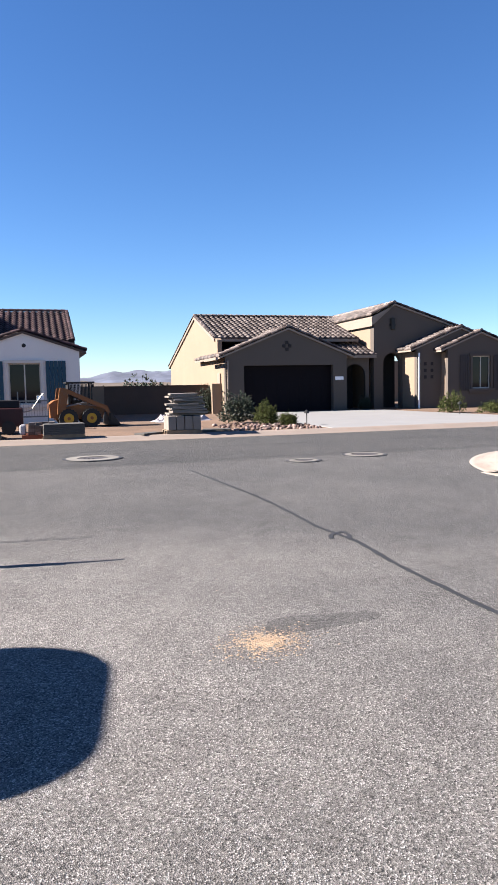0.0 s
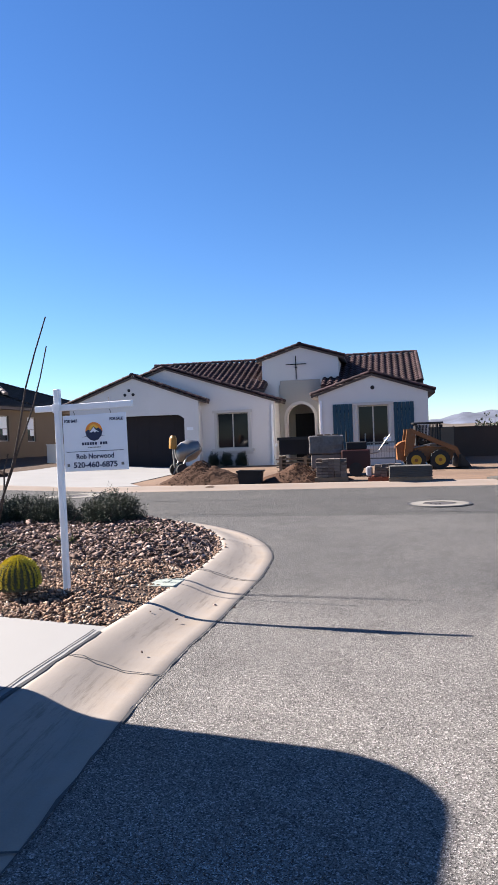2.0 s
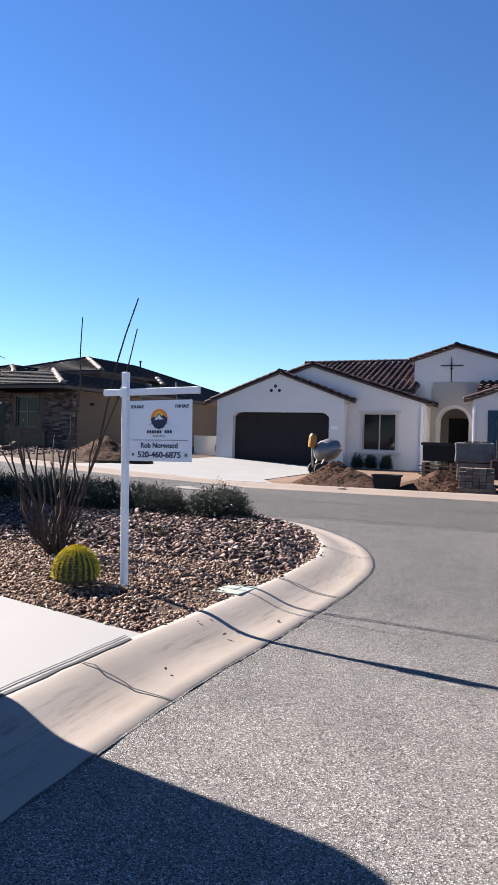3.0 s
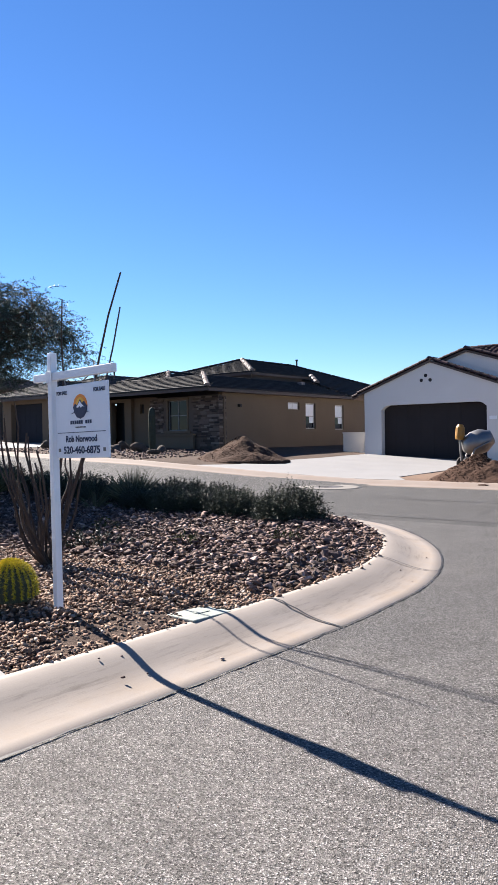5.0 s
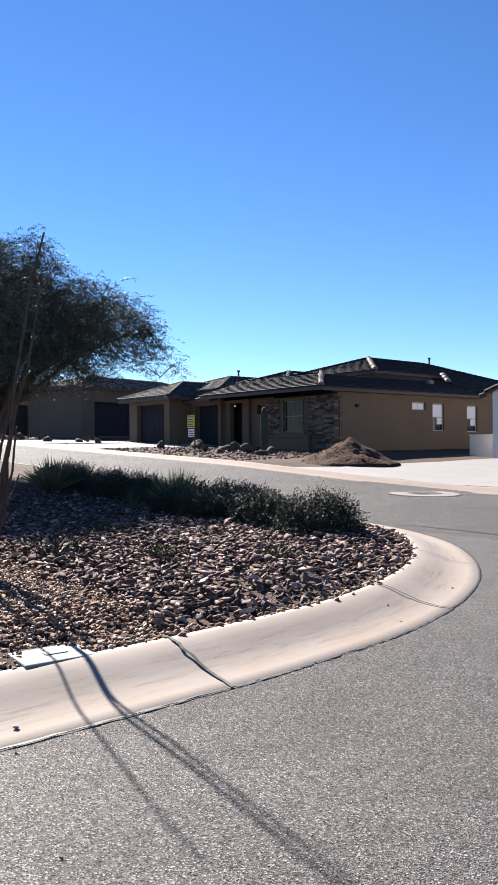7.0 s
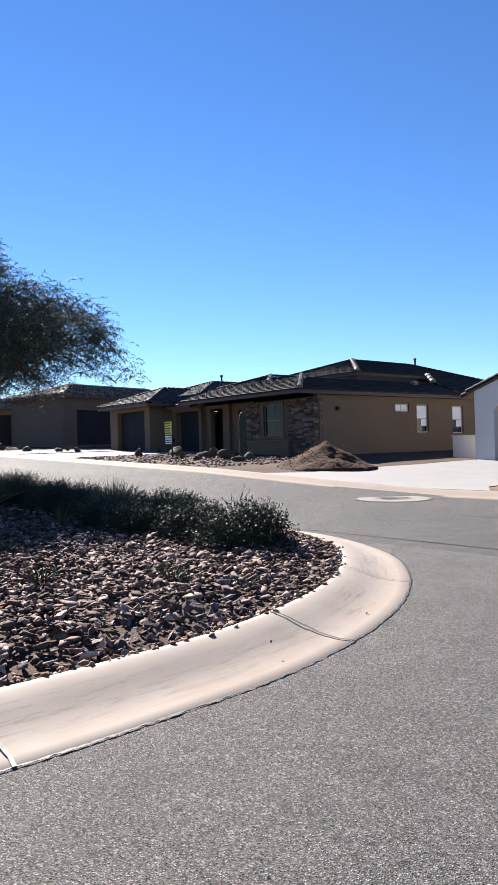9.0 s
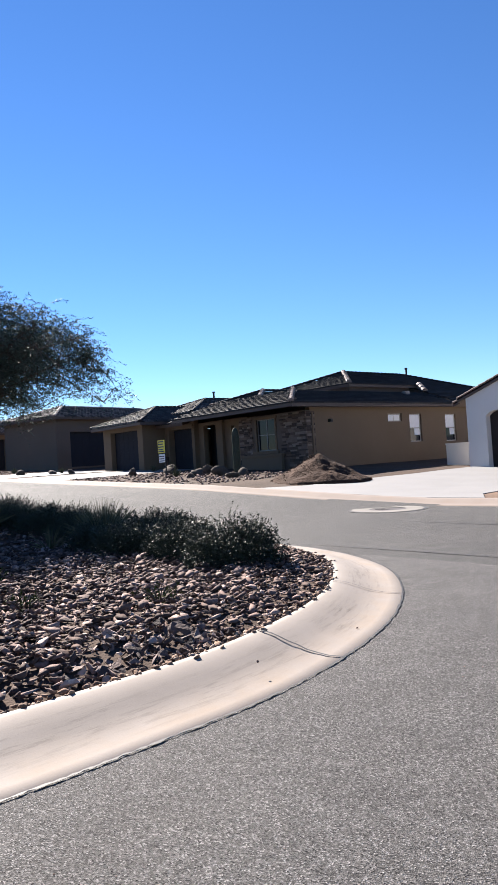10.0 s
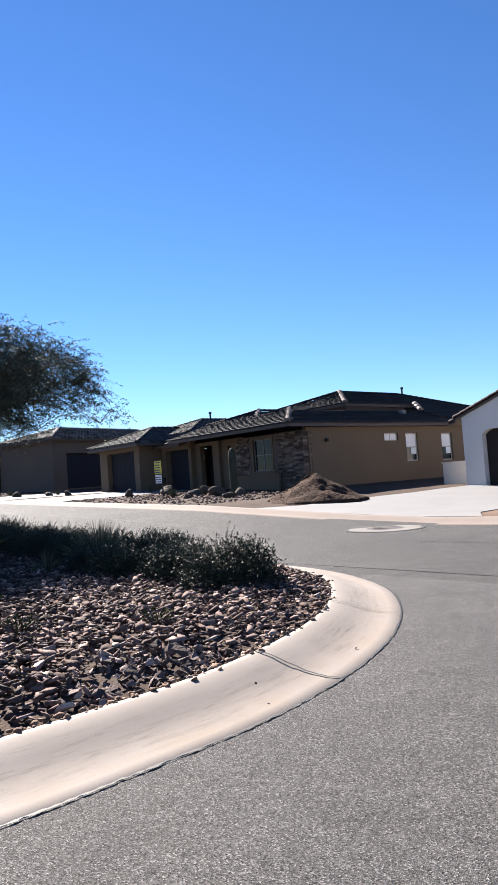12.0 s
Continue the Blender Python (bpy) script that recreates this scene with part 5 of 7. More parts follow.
for side in (1,):
    lettering("FOR SALE", 0.125, 1.578, 0.034, panel, 0.0012, 0.125)
    lettering("FOR SALE", 0.563, 1.578, 0.034, panel, 0.0012, 0.125)
    lettering("Rob Norwood", 0.345, 1.262, 0.062, panel, 0.0012, 0.36)
    lettering("520-460-6875", 0.345, 1.187, 0.068, panel, 0.0015, 0.42)
    part("rule", boxes((0.07, 0.62, YF - 0.001, YF + 0.002, 1.305, 1.309)), INK, panel)
    # the emblem and its name as plain shapes
    bm = prism(bmesh.new(), [(0.345 + 0.082 * math.cos(a * math.pi / 16), 1.478 + 0.082 * math.sin(a * math.pi / 16)) for a in range(17)], [], YF, YF + 0.002)
    part("emblem_sun", bm, SUN_O, panel)
    part("emblem_glow", prism(bmesh.new(), [(0.345 + 0.052 * math.cos(a * math.pi / 12), 1.48 + 0.06 * math.sin(a * math.pi / 12)) for a in range(13)], [], YF - 0.001, YF + 0.001), SUN_Y, panel)
    part("emblem_hills", prism(bmesh.new(), [(0.263, 1.478), (0.29, 1.497), (0.31, 1.487), (0.345, 1.525), (0.37, 1.5), (0.39, 1.512), (0.427, 1.478), (0.415, 1.44), (0.385, 1.407), (0.345, 1.396), (0.305, 1.407), (0.275, 1.44)], [], YF - 0.0022, YF + 0.001), INK, panel)
    part("emblem_snow", prism(bmesh.new(), [(0.3, 1.474), (0.32, 1.488), (0.345, 1.515), (0.365, 1.492), (0.395, 1.474), (0.37, 1.478), (0.355, 1.468), (0.34, 1.482), (0.325, 1.47)], [], YF - 0.003, YF + 0.001), SIGNW, panel)
    part("emblem_line", prism(bmesh.new(), [(0.235, 1.43), (0.3, 1.452), (0.38, 1.448), (0.455, 1.435), (0.38, 1.442), (0.3, 1.444)], [], YF - 0.0035, YF + 0.001), INK, panel)
    for i in range(10):
        if i != 6:
            part("name_bar", boxes((0.225 + i * 0.025, 0.242 + i * 0.025, YF - 0.001, YF + 0.002, 1.362, 1.386)), INK, panel)
    for i in range(9):
        part("small_bar", boxes((0.285 + i * 0.0135, 0.293 + i * 0.0135, YF - 0.001, YF + 0.002, 1.336, 1.345)), STEEL, panel)
    for x in (0.085, 0.605):
        part("small_mark", boxes((x - 0.012, x + 0.012, YF - 0.001, YF + 0.002, 1.178, 1.202)), STEEL, panel)

# golden barrel cactus
C = thing("barrel_cactus", pose(-1.6, 5.05, 0.17), "round golden barrel cactus with dense yellow spines on gravel", "cactus")
bm = bmesh.new()
NR, RR = 22, 0.17
rings = []
for i in range(13):
    a = -0.35 + (math.pi / 2 + 0.35) * i / 12
    ring = []
    for k in range(NR * 4):
        t = 2 * math.pi * k / (NR * 4)
        rr = RR * math.cos(a) * (1 + 0.07 * math.cos(NR * t)) + 0.002
        ring.append(bm.verts.new((rr * math.cos(t), rr * math.sin(t), 0.14 + 0.2 * math.sin(a) - (0.025 if i == 12 else 0))))
    rings.append(ring)
for p, q in zip(rings, rings[1:]):
    for k in range(NR * 4):
        j = (k + 1) % (NR * 4)
        bm.faces.new((p[k], p[j], q[j], q[k]))
bm.faces.new(rings[-1])
part("body", bm, CACT, C, smooth=True)
rng = random.Random(4)
V_, F_ = [], []
for k in range(NR):
    t = 2 * math.pi * k / NR
    for i in range(16):
        a = -0.15 + (math.pi / 2 + 0.1) * i / 15
        base = Vector((RR * math.cos(a) * 1.06 * math.cos(t), RR * math.cos(a) * 1.06 * math.sin(t), 0.14 + 0.2 * math.sin(a)))
        out = Vector((math.cos(a) * math.cos(t), math.cos(a) * math.sin(t), math.sin(a)))
        for _ in range(30):
            d = (out + Vector((rng.uniform(-1, 1), rng.uniform(-1, 1), rng.uniform(-0.8, 1))) * 0.9).normalized()
            s = d.orthogonal().normalized() * 0.0022
            n0 = len(V_)
            V_ += [base - s, base + s, base + d * rng.uniform(0.02, 0.036)]
            F_.append([n0, n0 + 1, n0 + 2])
pydata("spines", V_, F_, SPINE, C)

# ocotillo
O_ = thing("ocotillo", pose(-2.2, 6.5, 0.17), "tall bare ocotillo with many thorny upright canes", "plant")
rng = random.Random(9)
tips = [(0.82, -0.05, 2.72), (0.82, -0.05, 2.4), (0.28, -0.1, 2.5)] + [(-0.12 + math.cos(k * 2.4) * rng.uniform(0.2, 0.52), 0.1 + math.sin(k * 2.4) * rng.uniform(0.2, 0.6), rng.uniform(0.75, 1.65)) for k in range(24)]
for tx, ty, tz in tips:
    pts = []
    for i in range(8):
        f = i / 7
        bend = 1.7 if tz < 2.2 else 1.2
        wob = 0.035 * math.sin(f * 7 + tz * 9)
        pts.append((tx * f ** (1 / bend) + wob + rng.uniform(-0.015, 0.015), ty * f ** (1 / bend) + rng.uniform(-0.02, 0.02), tz * f))
    bm = bmesh.new()
    r0 = rng.uniform(0.013, 0.02)
    tube(bm, pts, [r0 * (1 - 0.55 * i / 7) for i in range(8)], 6)
    for i in range(40):
        f = rng.uniform(0.08, 0.98) * 7
        k = min(6, int(f))
        p = Vector(pts[k]).lerp(Vector(pts[k + 1]), f - k)
        d = Vector((rng.uniform(-1, 1), rng.uniform(-1, 1), rng.uniform(0, 0.6))).normalized()
        s = d.orthogonal().normalized() * 0.002
        vs = [bm.verts.new(p - s), bm.verts.new(p + s), bm.verts.new(p + d * 0.028)]
        bm.faces.new(vs)
    part("cane", bm, CANE, O_)

# shrubs of the planted corner
for i, (x, y, r, ry, h) in enumerate(((-0.78, 10.3, 0.56, 0.56, 0.58), (-1.72, 10.75, 0.55, 0.5, 0.47), (-2.55, 10.95, 0.6, 0.42, 0.42), (-3.35, 11.25, 0.62, 0.42, 0.4), (-2.3, 11.7, 0.5, 0.4, 0.44),
                                       (-3.3, 12.5, 0.6, 0.5, 0.46), (-4.7, 12.6, 0.85, 0.6, 0.52), (-5.8, 13.0, 0.9, 0.7, 0.54), (-7.0, 13.6, 0.95, 0.8, 0.52), (-8.4, 14.2, 1.0, 0.8, 0.54))):
    shrub(x, y, bed_height(x, y) - 0.02, r, h, "low rounded dark green evergreen shrub on rocks", seed=i * 3 + 1, group="low shrubs of the corner bed", leaf=0.026, shoots=1900, ry=ry)
spiky(-3.9, 12.0, bed_height(-3.9, 12.0), 0.72, 340, "clump of spiky grey green grass behind low shrubs", seed=3, width=0.005)
spiky(-7.2, 12.6, bed_height(-7.2, 12.6), 0.75, 160, "spiky agave clump among dark shrubs", seed=4, width=0.016)
spiky(-4.3, 11.3, bed_height(-4.3, 11.3), 0.42, 40, "small spiky plant at the edge of the rocks", seed=5, width=0.006)
shrub(-2.3, 7.5, bed_height(-2.3, 7.5), 0.4, 0.25, "thin wispy green shrub under the ocotillo", seed=60, shoots=60)
for i, (x, y) in enumerate(((-1.35, 7.9), (-2.9, 9.0), (-0.35, 8.35))):
    shrub(x, y, bed_height(x, y), 0.22, 0.16, "sparse weed growing between the stones", name="weed", seed=61 + i, shoots=26, mat=LEAF_Y, leaf=0.025, group="weeds between the stones")

# mesquite tree
TX, TY = -11.0, 14.2
TR = thing("mesquite_tree", pose(TX, TY, rise_at(TX, TY)), "wide mesquite tree with fine grey green leaves and drooping outer twigs", "tree")
rng = random.Random(21)
part("trunk", tube(bmesh.new(), [(0, 0, -0.1), (0.1, 0.05, 0.6), (0.22, 0.2, 1.2), (0.4, 0.4, 1.8)], [0.2, 0.16, 0.13, 0.1], 10), BARK, TR)
CROWN = ((0.0, 6.3), (1.2, 6.15), (1.9, 5.6), (2.5, 4.95), (3.3, 4.6), (4.2, 4.3), (4.6, 3.5), (4.95, 2.7))


def crown_top(r):
    for (a, za), (b, zb) in zip(CROWN, CROWN[1:]):
        if r <= b:
            return za + (zb - za) * (r - a) / (b - a)
    return 2.4


spots, joints = [], []
for i in range(30):
    a = i * 2.4 + rng.uniform(-0.3, 0.3)
    reach = 4.6 * math.sqrt((i + 0.5) / 30) * rng.uniform(0.85, 1.0)
    zt = crown_top(reach) - rng.uniform(0.15, 0.6)
    p0 = Vector((0.3, 0.3, rng.uniform(1.1, 1.9)))
    p3 = Vector((math.cos(a) * reach, math.sin(a) * reach, zt))
    mid = p0.lerp(p3, 0.5) + Vector((0, 0, 0.45))
    path = [p0, p0.lerp(mid, 0.5) + Vector((rng.uniform(-0.1, 0.1), rng.uniform(-0.1, 0.1), 0)), mid, mid.lerp(p3, 0.5) + Vector((0, 0, 0.12)), p3]
    part("limb", tube(bmesh.new(), path, [0.075, 0.055, 0.035, 0.02, 0.008], 6), BARK, TR)
    joints += [path[2].lerp(path[3], 0.5) - Vector((0, 0, rng.uniform(0.5, 1.1))), p3 - Vector((0, 0, rng.uniform(0.4, 1.2)))]
    joints += [path[2].lerp(path[3], rng.random()) for _ in range(2)] + [path[3].lerp(path[4], rng.random()) for _ in range(3)] + [path[1].lerp(path[2], 0.8)]
twigs = bmesh.new()
for q in joints:
    for _ in range(11):
        d = Vector((rng.gauss(0, 0.62), rng.gauss(0, 0.62), rng.uniform(-0.95, 0.6)))
        e = q + d
        r = math.hypot(e.x, e.y)
        hi, lo = crown_top(r), 2.05 + 0.25 * math.sin(3 * math.atan2(e.y, e.x))
        if not (r < 4.95 and lo < e.z < hi + 0.12):
            continue
        tube(twigs, [q, q.lerp(e, 0.55) + Vector((0, 0, 0.08)), e], [0.012, 0.007, 0.003], 3)
        out = Vector((e.x, e.y, 0)).normalized()
        for _ in range(7):
            f = rng.uniform(0.35, 1.0)
            g = q.lerp(e, f) + Vector((rng.gauss(0, 0.07), rng.gauss(0, 0.07), rng.gauss(0, 0.07)))
            spots.append((g.x, g.y, g.z, out.x * 0.6 + rng.gauss(0, 0.7), out.y * 0.6 + rng.gauss(0, 0.7), rng.uniform(-0.4, 0.7)))
part("fine_twig", twigs, BARK, TR, kind="stuff")
sprigs("crown", spots, LEAF_T, TR, 5, 0.055, 22, 0.45, 0.35, 0.3)

# parked van on the near driveway, just outside the walk's view
VN = thing("parked_van", pose(-2.97, 2.77, 0.128, 0, 0, 148), "white high roofed van parked on the driveway", "vehicle")
sec = [(-0.84, 0.35), (0.84, 0.35), (0.84, 2.08)] + [(0.84 - 0.48 + 0.48 * math.cos(k * math.pi / 12), 2.05 + 0.43 * math.sin(k * math.pi / 12)) for k in range(1, 7)]
sec += [(-p[0], p[1]) for p in sec[:2:-1]] + [(-0.84, 2.08)]
body = bmesh.new()
loops = [[body.verts.new((x, y * w, 0.35 + (z - 0.35) * h)) for y, z in sec] for x, w, h in ((0.0, 0.97, 0.98), (0.06, 1, 1), (3.2, 1, 1), (3.7, 0.98, 0.86), (4.15, 0.97, 0.5), (4.85, 0.93, 0.38))]
for la, lb in zip(loops, loops[1:]):
    for k in range(len(sec)):
        body.faces.new((la[k], la[(k + 1) % len(sec)], lb[(k + 1) % len(sec)], lb[k]))
body.faces.new(loops[0])
body.faces.new(loops[-1])
part("body", body, VANW, VN)
part("rear_window", boxes((-0.012, 0.03, -0.6, 0.6, 1.15, 1.65), bev=0.01), GLASS, VN)
part("bumper", boxes((-0.1, 0.12, -0.8, 0.8, 0.35, 0.55), bev=0.03), BLACKP, VN)
for yy in (-0.72, 0.72):
    part("tail_light", boxes((-0.03, 0.05, yy - 0.06, yy + 0.06, 0.8, 1.15), bev=0.015), RED, VN)
    for xx in (0.9, 3.9):
        part("wheel", disc_y(bmesh.new(), (xx, yy * 1.08, 0.33), 0.33, 0.2), BLACK, VN)

# meter box lid in the gravel
bm = bmesh.new()
box(bm, -0.2, 0.2, -0.14, 0.14, -0.05, 0.012, 0.008)
obox(bm, (0.02, 0.0, 0.014), (0.13, 0.05, 0.006), (0, 0, 0), 0.002)
ML = part("meter_box", bm, BOXLID)
ML.matrix_world = pose(-0.27, 5.36, 0.127, 0, 2, 66)
ML.matrix_basis = pose(-0.27, 5.36, 0.127, 0, 2, 66)
tagged(ML, "pale weathered meter box lid flush with the gravel", "utility cover")


def ribbon(name, pts, width, mat, lift=0.011, kind="structure", jitter=0.25, seed=0):
    rnd = random.Random(seed)
    line = smooth_line(pts, 8)
    ws = [width * (1 + rnd.uniform(-jitter, jitter)) for _ in line]
    V_, F_ = [], []
    L, R = [], []
    for i, p in enumerate(line):
        a, b = Vector(line[max(0, i - 1)]), Vector(line[min(len(line) - 1, i + 1)])
        t = (b - a).normalized()
        x, y = p[0] + rnd.uniform(-1, 1) * 0.006, p[1] + rnd.uniform(-1, 1) * 0.006
        for sg in (1, -1):
            px, py = x - t.y * ws[i] / 2 * sg, y + t.x * ws[i] / 2 * sg
            V_.append((px, py, rise_at(px, py) + lift))
    for i in range(len(line) - 1):
        F_.append([2 * i, 2 * i + 2, 2 * i + 3, 2 * i + 1])
    return pydata(name, V_, F_, mat, None, "", kind)


ribbon("road_crack_seal", [(6.08, 8.34), (5.5, 6.7), (4.87, 4.96), (4.35, 3.75), (4.02, 3.05), (3.88, 2.6), (3.7, 2.1), (3.35, 1.44), (3.0, 0.64), (2.6, -0.3), (2.2, -1.3)], 0.05, TAR, seed=1)
ribbon("road_crack_seal", [(3.66, 2.47), (3.8, 2.6), (3.98, 2.62), (3.9, 2.45), (3.78, 2.35)], 0.045, TAR, 0.013, seed=2)
ribbon("road_seam", [W(-40, -14.4), W(-10, -14.35), W(3, -14.3), W(12, -14.4), W(22, -14.3), W(60, -14.4)], 0.035, TAR, 0.004, seed=3)
ribbon("road_seam", [W(5, -17.5), W(12, -17.4), W(16, -17.45), W(22, -17.4), W(27, -17.5)], 0.03, TAR, 0.011, seed=4)

# oily stain beside the spilled cement
stain = smooth_line([(1.42, 0.9), (1.55, 1.05), (1.75, 1.06), (1.95, 0.92), (2.12, 0.82), (2.24, 0.7), (2.16, 0.64), (1.95, 0.67), (1.78, 0.74), (1.62, 0.78), (1.46, 0.82), (1.42, 0.9)], 6)
pydata("road_stain", [(x + 0.012 * noise.noise((x * 30, y * 30, 1)), y + 0.02 * noise.noise((x * 30, y * 30, 7)), 0.0085) for x, y in stain[:-1]], [list(range(len(stain) - 1))], ROAD_STAIN, None, "", "structure")

# spilled cement
rng = random.Random(12)
sp = []
for _ in range(1500):
    q = abs(rng.gauss(0, 0.5))
    a = rng.uniform(0, 6.28)
    sp.append((1.33 + math.cos(a) * q * 0.31, 0.81 + math.sin(a) * q * 0.25, 0.008, rng.uniform(0.003, 0.013)))
spill = scatter("cement_spill", sp, [ico_rock(i + 60, 1, 0.18, 0.5) for i in range(4)], GRIT, None, 3, 0.1, "scattered patch of pale spilled cement on the asphalt", sink=0.45)


def manhole(x, y, r_ring, r_lid, name="manhole"):
    m = thing(name, pose(x, y, rise_at(x, y) + 0.006, 0, math.degrees(math.atan((rise(UV(x, y)[0] - 0.5) - rise(UV(x, y)[0] + 0.5)))), -23), "round iron manhole cover in a pale concrete collar", "manhole", "manholes in the street")

    def ringed(r0, r1, z, n=40):
        bm = bmesh.new()
        a = [bm.verts.new((r0 * math.cos(2 * math.pi * k / n), r0 * math.sin(2 * math.pi * k / n), z)) for k in range(n)]
        b = [bm.verts.new((r1 * math.cos(2 * math.pi * k / n), r1 * math.sin(2 * math.pi * k / n), z)) for k in range(n)]
        c = [bm.verts.new((r1 * math.cos(2 * math.pi * k / n), r1 * math.sin(2 * math.pi * k / n), z - 0.03)) for k in range(n)]
        for k in range(n):
            j = (k + 1) % n
            bm.faces.new((a[k], a[j], b[j], b[k]))
            bm.faces.new((b[k], b[j], c[j], c[k]))
        return bm
    part("joint_ring", ringed(r_ring, r_ring + 0.07, 0.013), TAR, m)
    part("collar", ringed(r_lid, r_ring, 0.018), COLLAR, m)
    bm = ringed(0.001, r_lid - 0.02, 0.012)
    part("lid", bm, CASTIRON, m)
    part("lid_pattern", boxes(*[(-r_lid * 0.6 + i * 0.09, -r_lid * 0.6 + i * 0.09 + 0.04, -r_lid * 0.6 + j * 0.09, -r_lid * 0.6 + j * 0.09 + 0.04, 0.012, 0.017) for i in range(int(r_lid * 12)) for j in range(int(r_lid * 12)) if math.hypot(i * 0.09 - r_lid * 0.6, j * 0.09 - r_lid * 0.6) < r_lid - 0.1]), CASTIRON, m, kind="stuff")


manhole(5.9, 11.8, 0.58, 0.33)
manhole(-1.62, 19.0, 0.8, 0.4)
manhole(10.3, 7.75, 0.42, 0.3)
manhole(8.6, 7.9, 0.3, 0.2)

# joints across the kerb
for (jx, jy), wj in (((-0.55, 2.99), 0.012), ((0.69, 5.6), 0.02), ((1.31, 7.9), 0.016), ((1.1, 10.0), 0.01), ((-1.3, 1.7), 0.014)):
    i = min(range(1, len(corner) - 1), key=lambda k: (corner[k][0] - jx) ** 2 + (corner[k][1] - jy) ** 2)
    p = Vector(corner[i])
    t = (Vector(corner[i + 1]) - Vector(corner[i - 1])).normalized()
    nrm = Vector((-t.y, t.x))
    V_, F_ = [], []
    rnd = random.Random(i)
    for k, (d, z) in enumerate(ROLL[1:-1]):
        o = rnd.uniform(-0.012, 0.012)
        for sg in (-1, 1):
            q = p + nrm * (d - 0.02) + t * (o + sg * wj / 2)
            V_.append((q.x, q.y, z + 0.007 + rise_at(q.x, q.y)))
        if k:
            F_.append([2 * k - 2, 2 * k - 1, 2 * k + 1, 2 * k])
    pydata("kerb_joint", V_, F_, TAR, None, "", "structure")
ribbon("road_edge_gap", [(corner[k][0] + 0.012, corner[k][1] - 0.004) for k in range(12, len(corner) - 30, 2)], 0.014, TAR, 0.014, jitter=0.7, seed=9)
ribbon("driveway_joint", [(-0.94, 3.86), (-1.41, 2.78), (-1.92, 1.62), (-3.07, -0.97)], 0.014, TAR, 0.136, seed=18)
ribbon("driveway_joint", [(-0.9, 3.78), (-1.35, 2.75), (-1.85, 1.6), (-3.0, -1.0)], 0.03, TAR, 0.136, seed=8)

# leaves and grit on the kerb and road
rng = random.Random(33)
sp = [(x, y, z, rng.uniform(0.008, 0.02)) for x, y, z in ((-0.5, 4.3, 0.12), (-0.42, 4.42, 0.1), (-0.3, 4.2, 0.06), (-0.22, 4.35, 0.04), (0.25, 4.6, 0.02), (0.1, 4.75, 0.02), (-0.62, 3.45, 0.05), (0.9, 7.2, 0.03), (1.2, 8.6, 0.02), (1.0, 7.4, 0.1), (0.55, 9.9, 0.1))]
sp += [(rng.uniform(-1.2, 7), rng.uniform(-1, 10), 0.008, rng.uniform(0.004, 0.009)) for _ in range(400)]
scatter("road_grit", [s for s in sp if UV(s[0], s[1])[0] > SIDE_L + 0.6 or s[3] > 0.0099], [ico_rock(i + 80, 1, 0.5, 0.5) for i in range(3)], RIPRAP, None, 3, 0.5, "loose grit and leaf bits on the asphalt")

# ---- the building yard before the white house ----
def pallet(parent, w, d, mat, z=0.0, name="pallet"):
    p = new(name)
    p.parent = parent
    for i in range(5):
        part("top_board", boxes((-w / 2 + i * w / 5 + 0.01, -w / 2 + (i + 1) * w / 5 - 0.03, -d / 2, d / 2, z + 0.1, z + 0.12)), mat, p)
    for k in (-d / 2, -0.045, d / 2 - 0.09):
        part("stringer", boxes((-w / 2, w / 2, k, k + 0.09, z, z + 0.1)), mat, p)
    return p


def stacked(parent, w, d, z0, nx, ny, nz, mat, gap=0.008, seed=0, name="paver", drop=0.0):
    rnd = random.Random(seed)
    bw, bd = w / nx, d / ny
    h = 0.09
    me = bpy.data.meshes.new(name)
    bm = boxes((-bw / 2 + gap / 2, bw / 2 - gap / 2, -bd / 2 + gap / 2, bd / 2 - gap / 2, 0, h - gap * 0.6), bev=0.006)
    bm.to_mesh(me)
    bm.free()
    me.materials.append(mat)
    for k in range(nz):
        for i in range(nx):
            for j in range(ny):
                if 0 < i < nx - 1 and 0 < j < ny - 1 and k < nz - 1:
                    continue
                if k == nz - 1 and rnd.random() < drop:
                    continue
                ob = new(name, me)
                ob.parent = parent
                ob.location = (-w / 2 + (i + 0.5) * bw + rnd.uniform(-1, 1) * 0.006, -d / 2 + (j + 0.5) * bd + rnd.uniform(-1, 1) * 0.006, z0 + k * h)
                ob.rotation_euler = (0, 0, rnd.uniform(-0.03, 0.03))


# cement mixer
MX = placed("cement_mixer", 7.4, -5.4, 35, "dusty grey drum cement mixer with a yellow motor cover", "cement mixer")
drum = [(-0.5, 0, 0.75), (-0.42, 0, 0.77), (-0.15, 0, 0.86), (0.15, 0, 0.97), (0.36, 0, 1.05), (0.42, 0, 1.07)]
part("drum", tube(bmesh.new(), drum, [0.16, 0.27, 0.4, 0.4, 0.27, 0.24], 20, cap=True), STEEL, MX, smooth=True)
part("drum_mouth", tube(bmesh.new(), [(0.423, 0, 1.072), (0.43, 0, 1.075)], 0.21, 20), DARK, MX)
part("motor_cover", tube(bmesh.new(), [(-0.62, 0, 1.0), (-0.6, 0, 1.12), (-0.58, 0, 1.4), (-0.57, 0, 1.5)], [0.12, 0.15, 0.14, 0.08], 12), YELLOW, MX, "dented yellow motor cover")
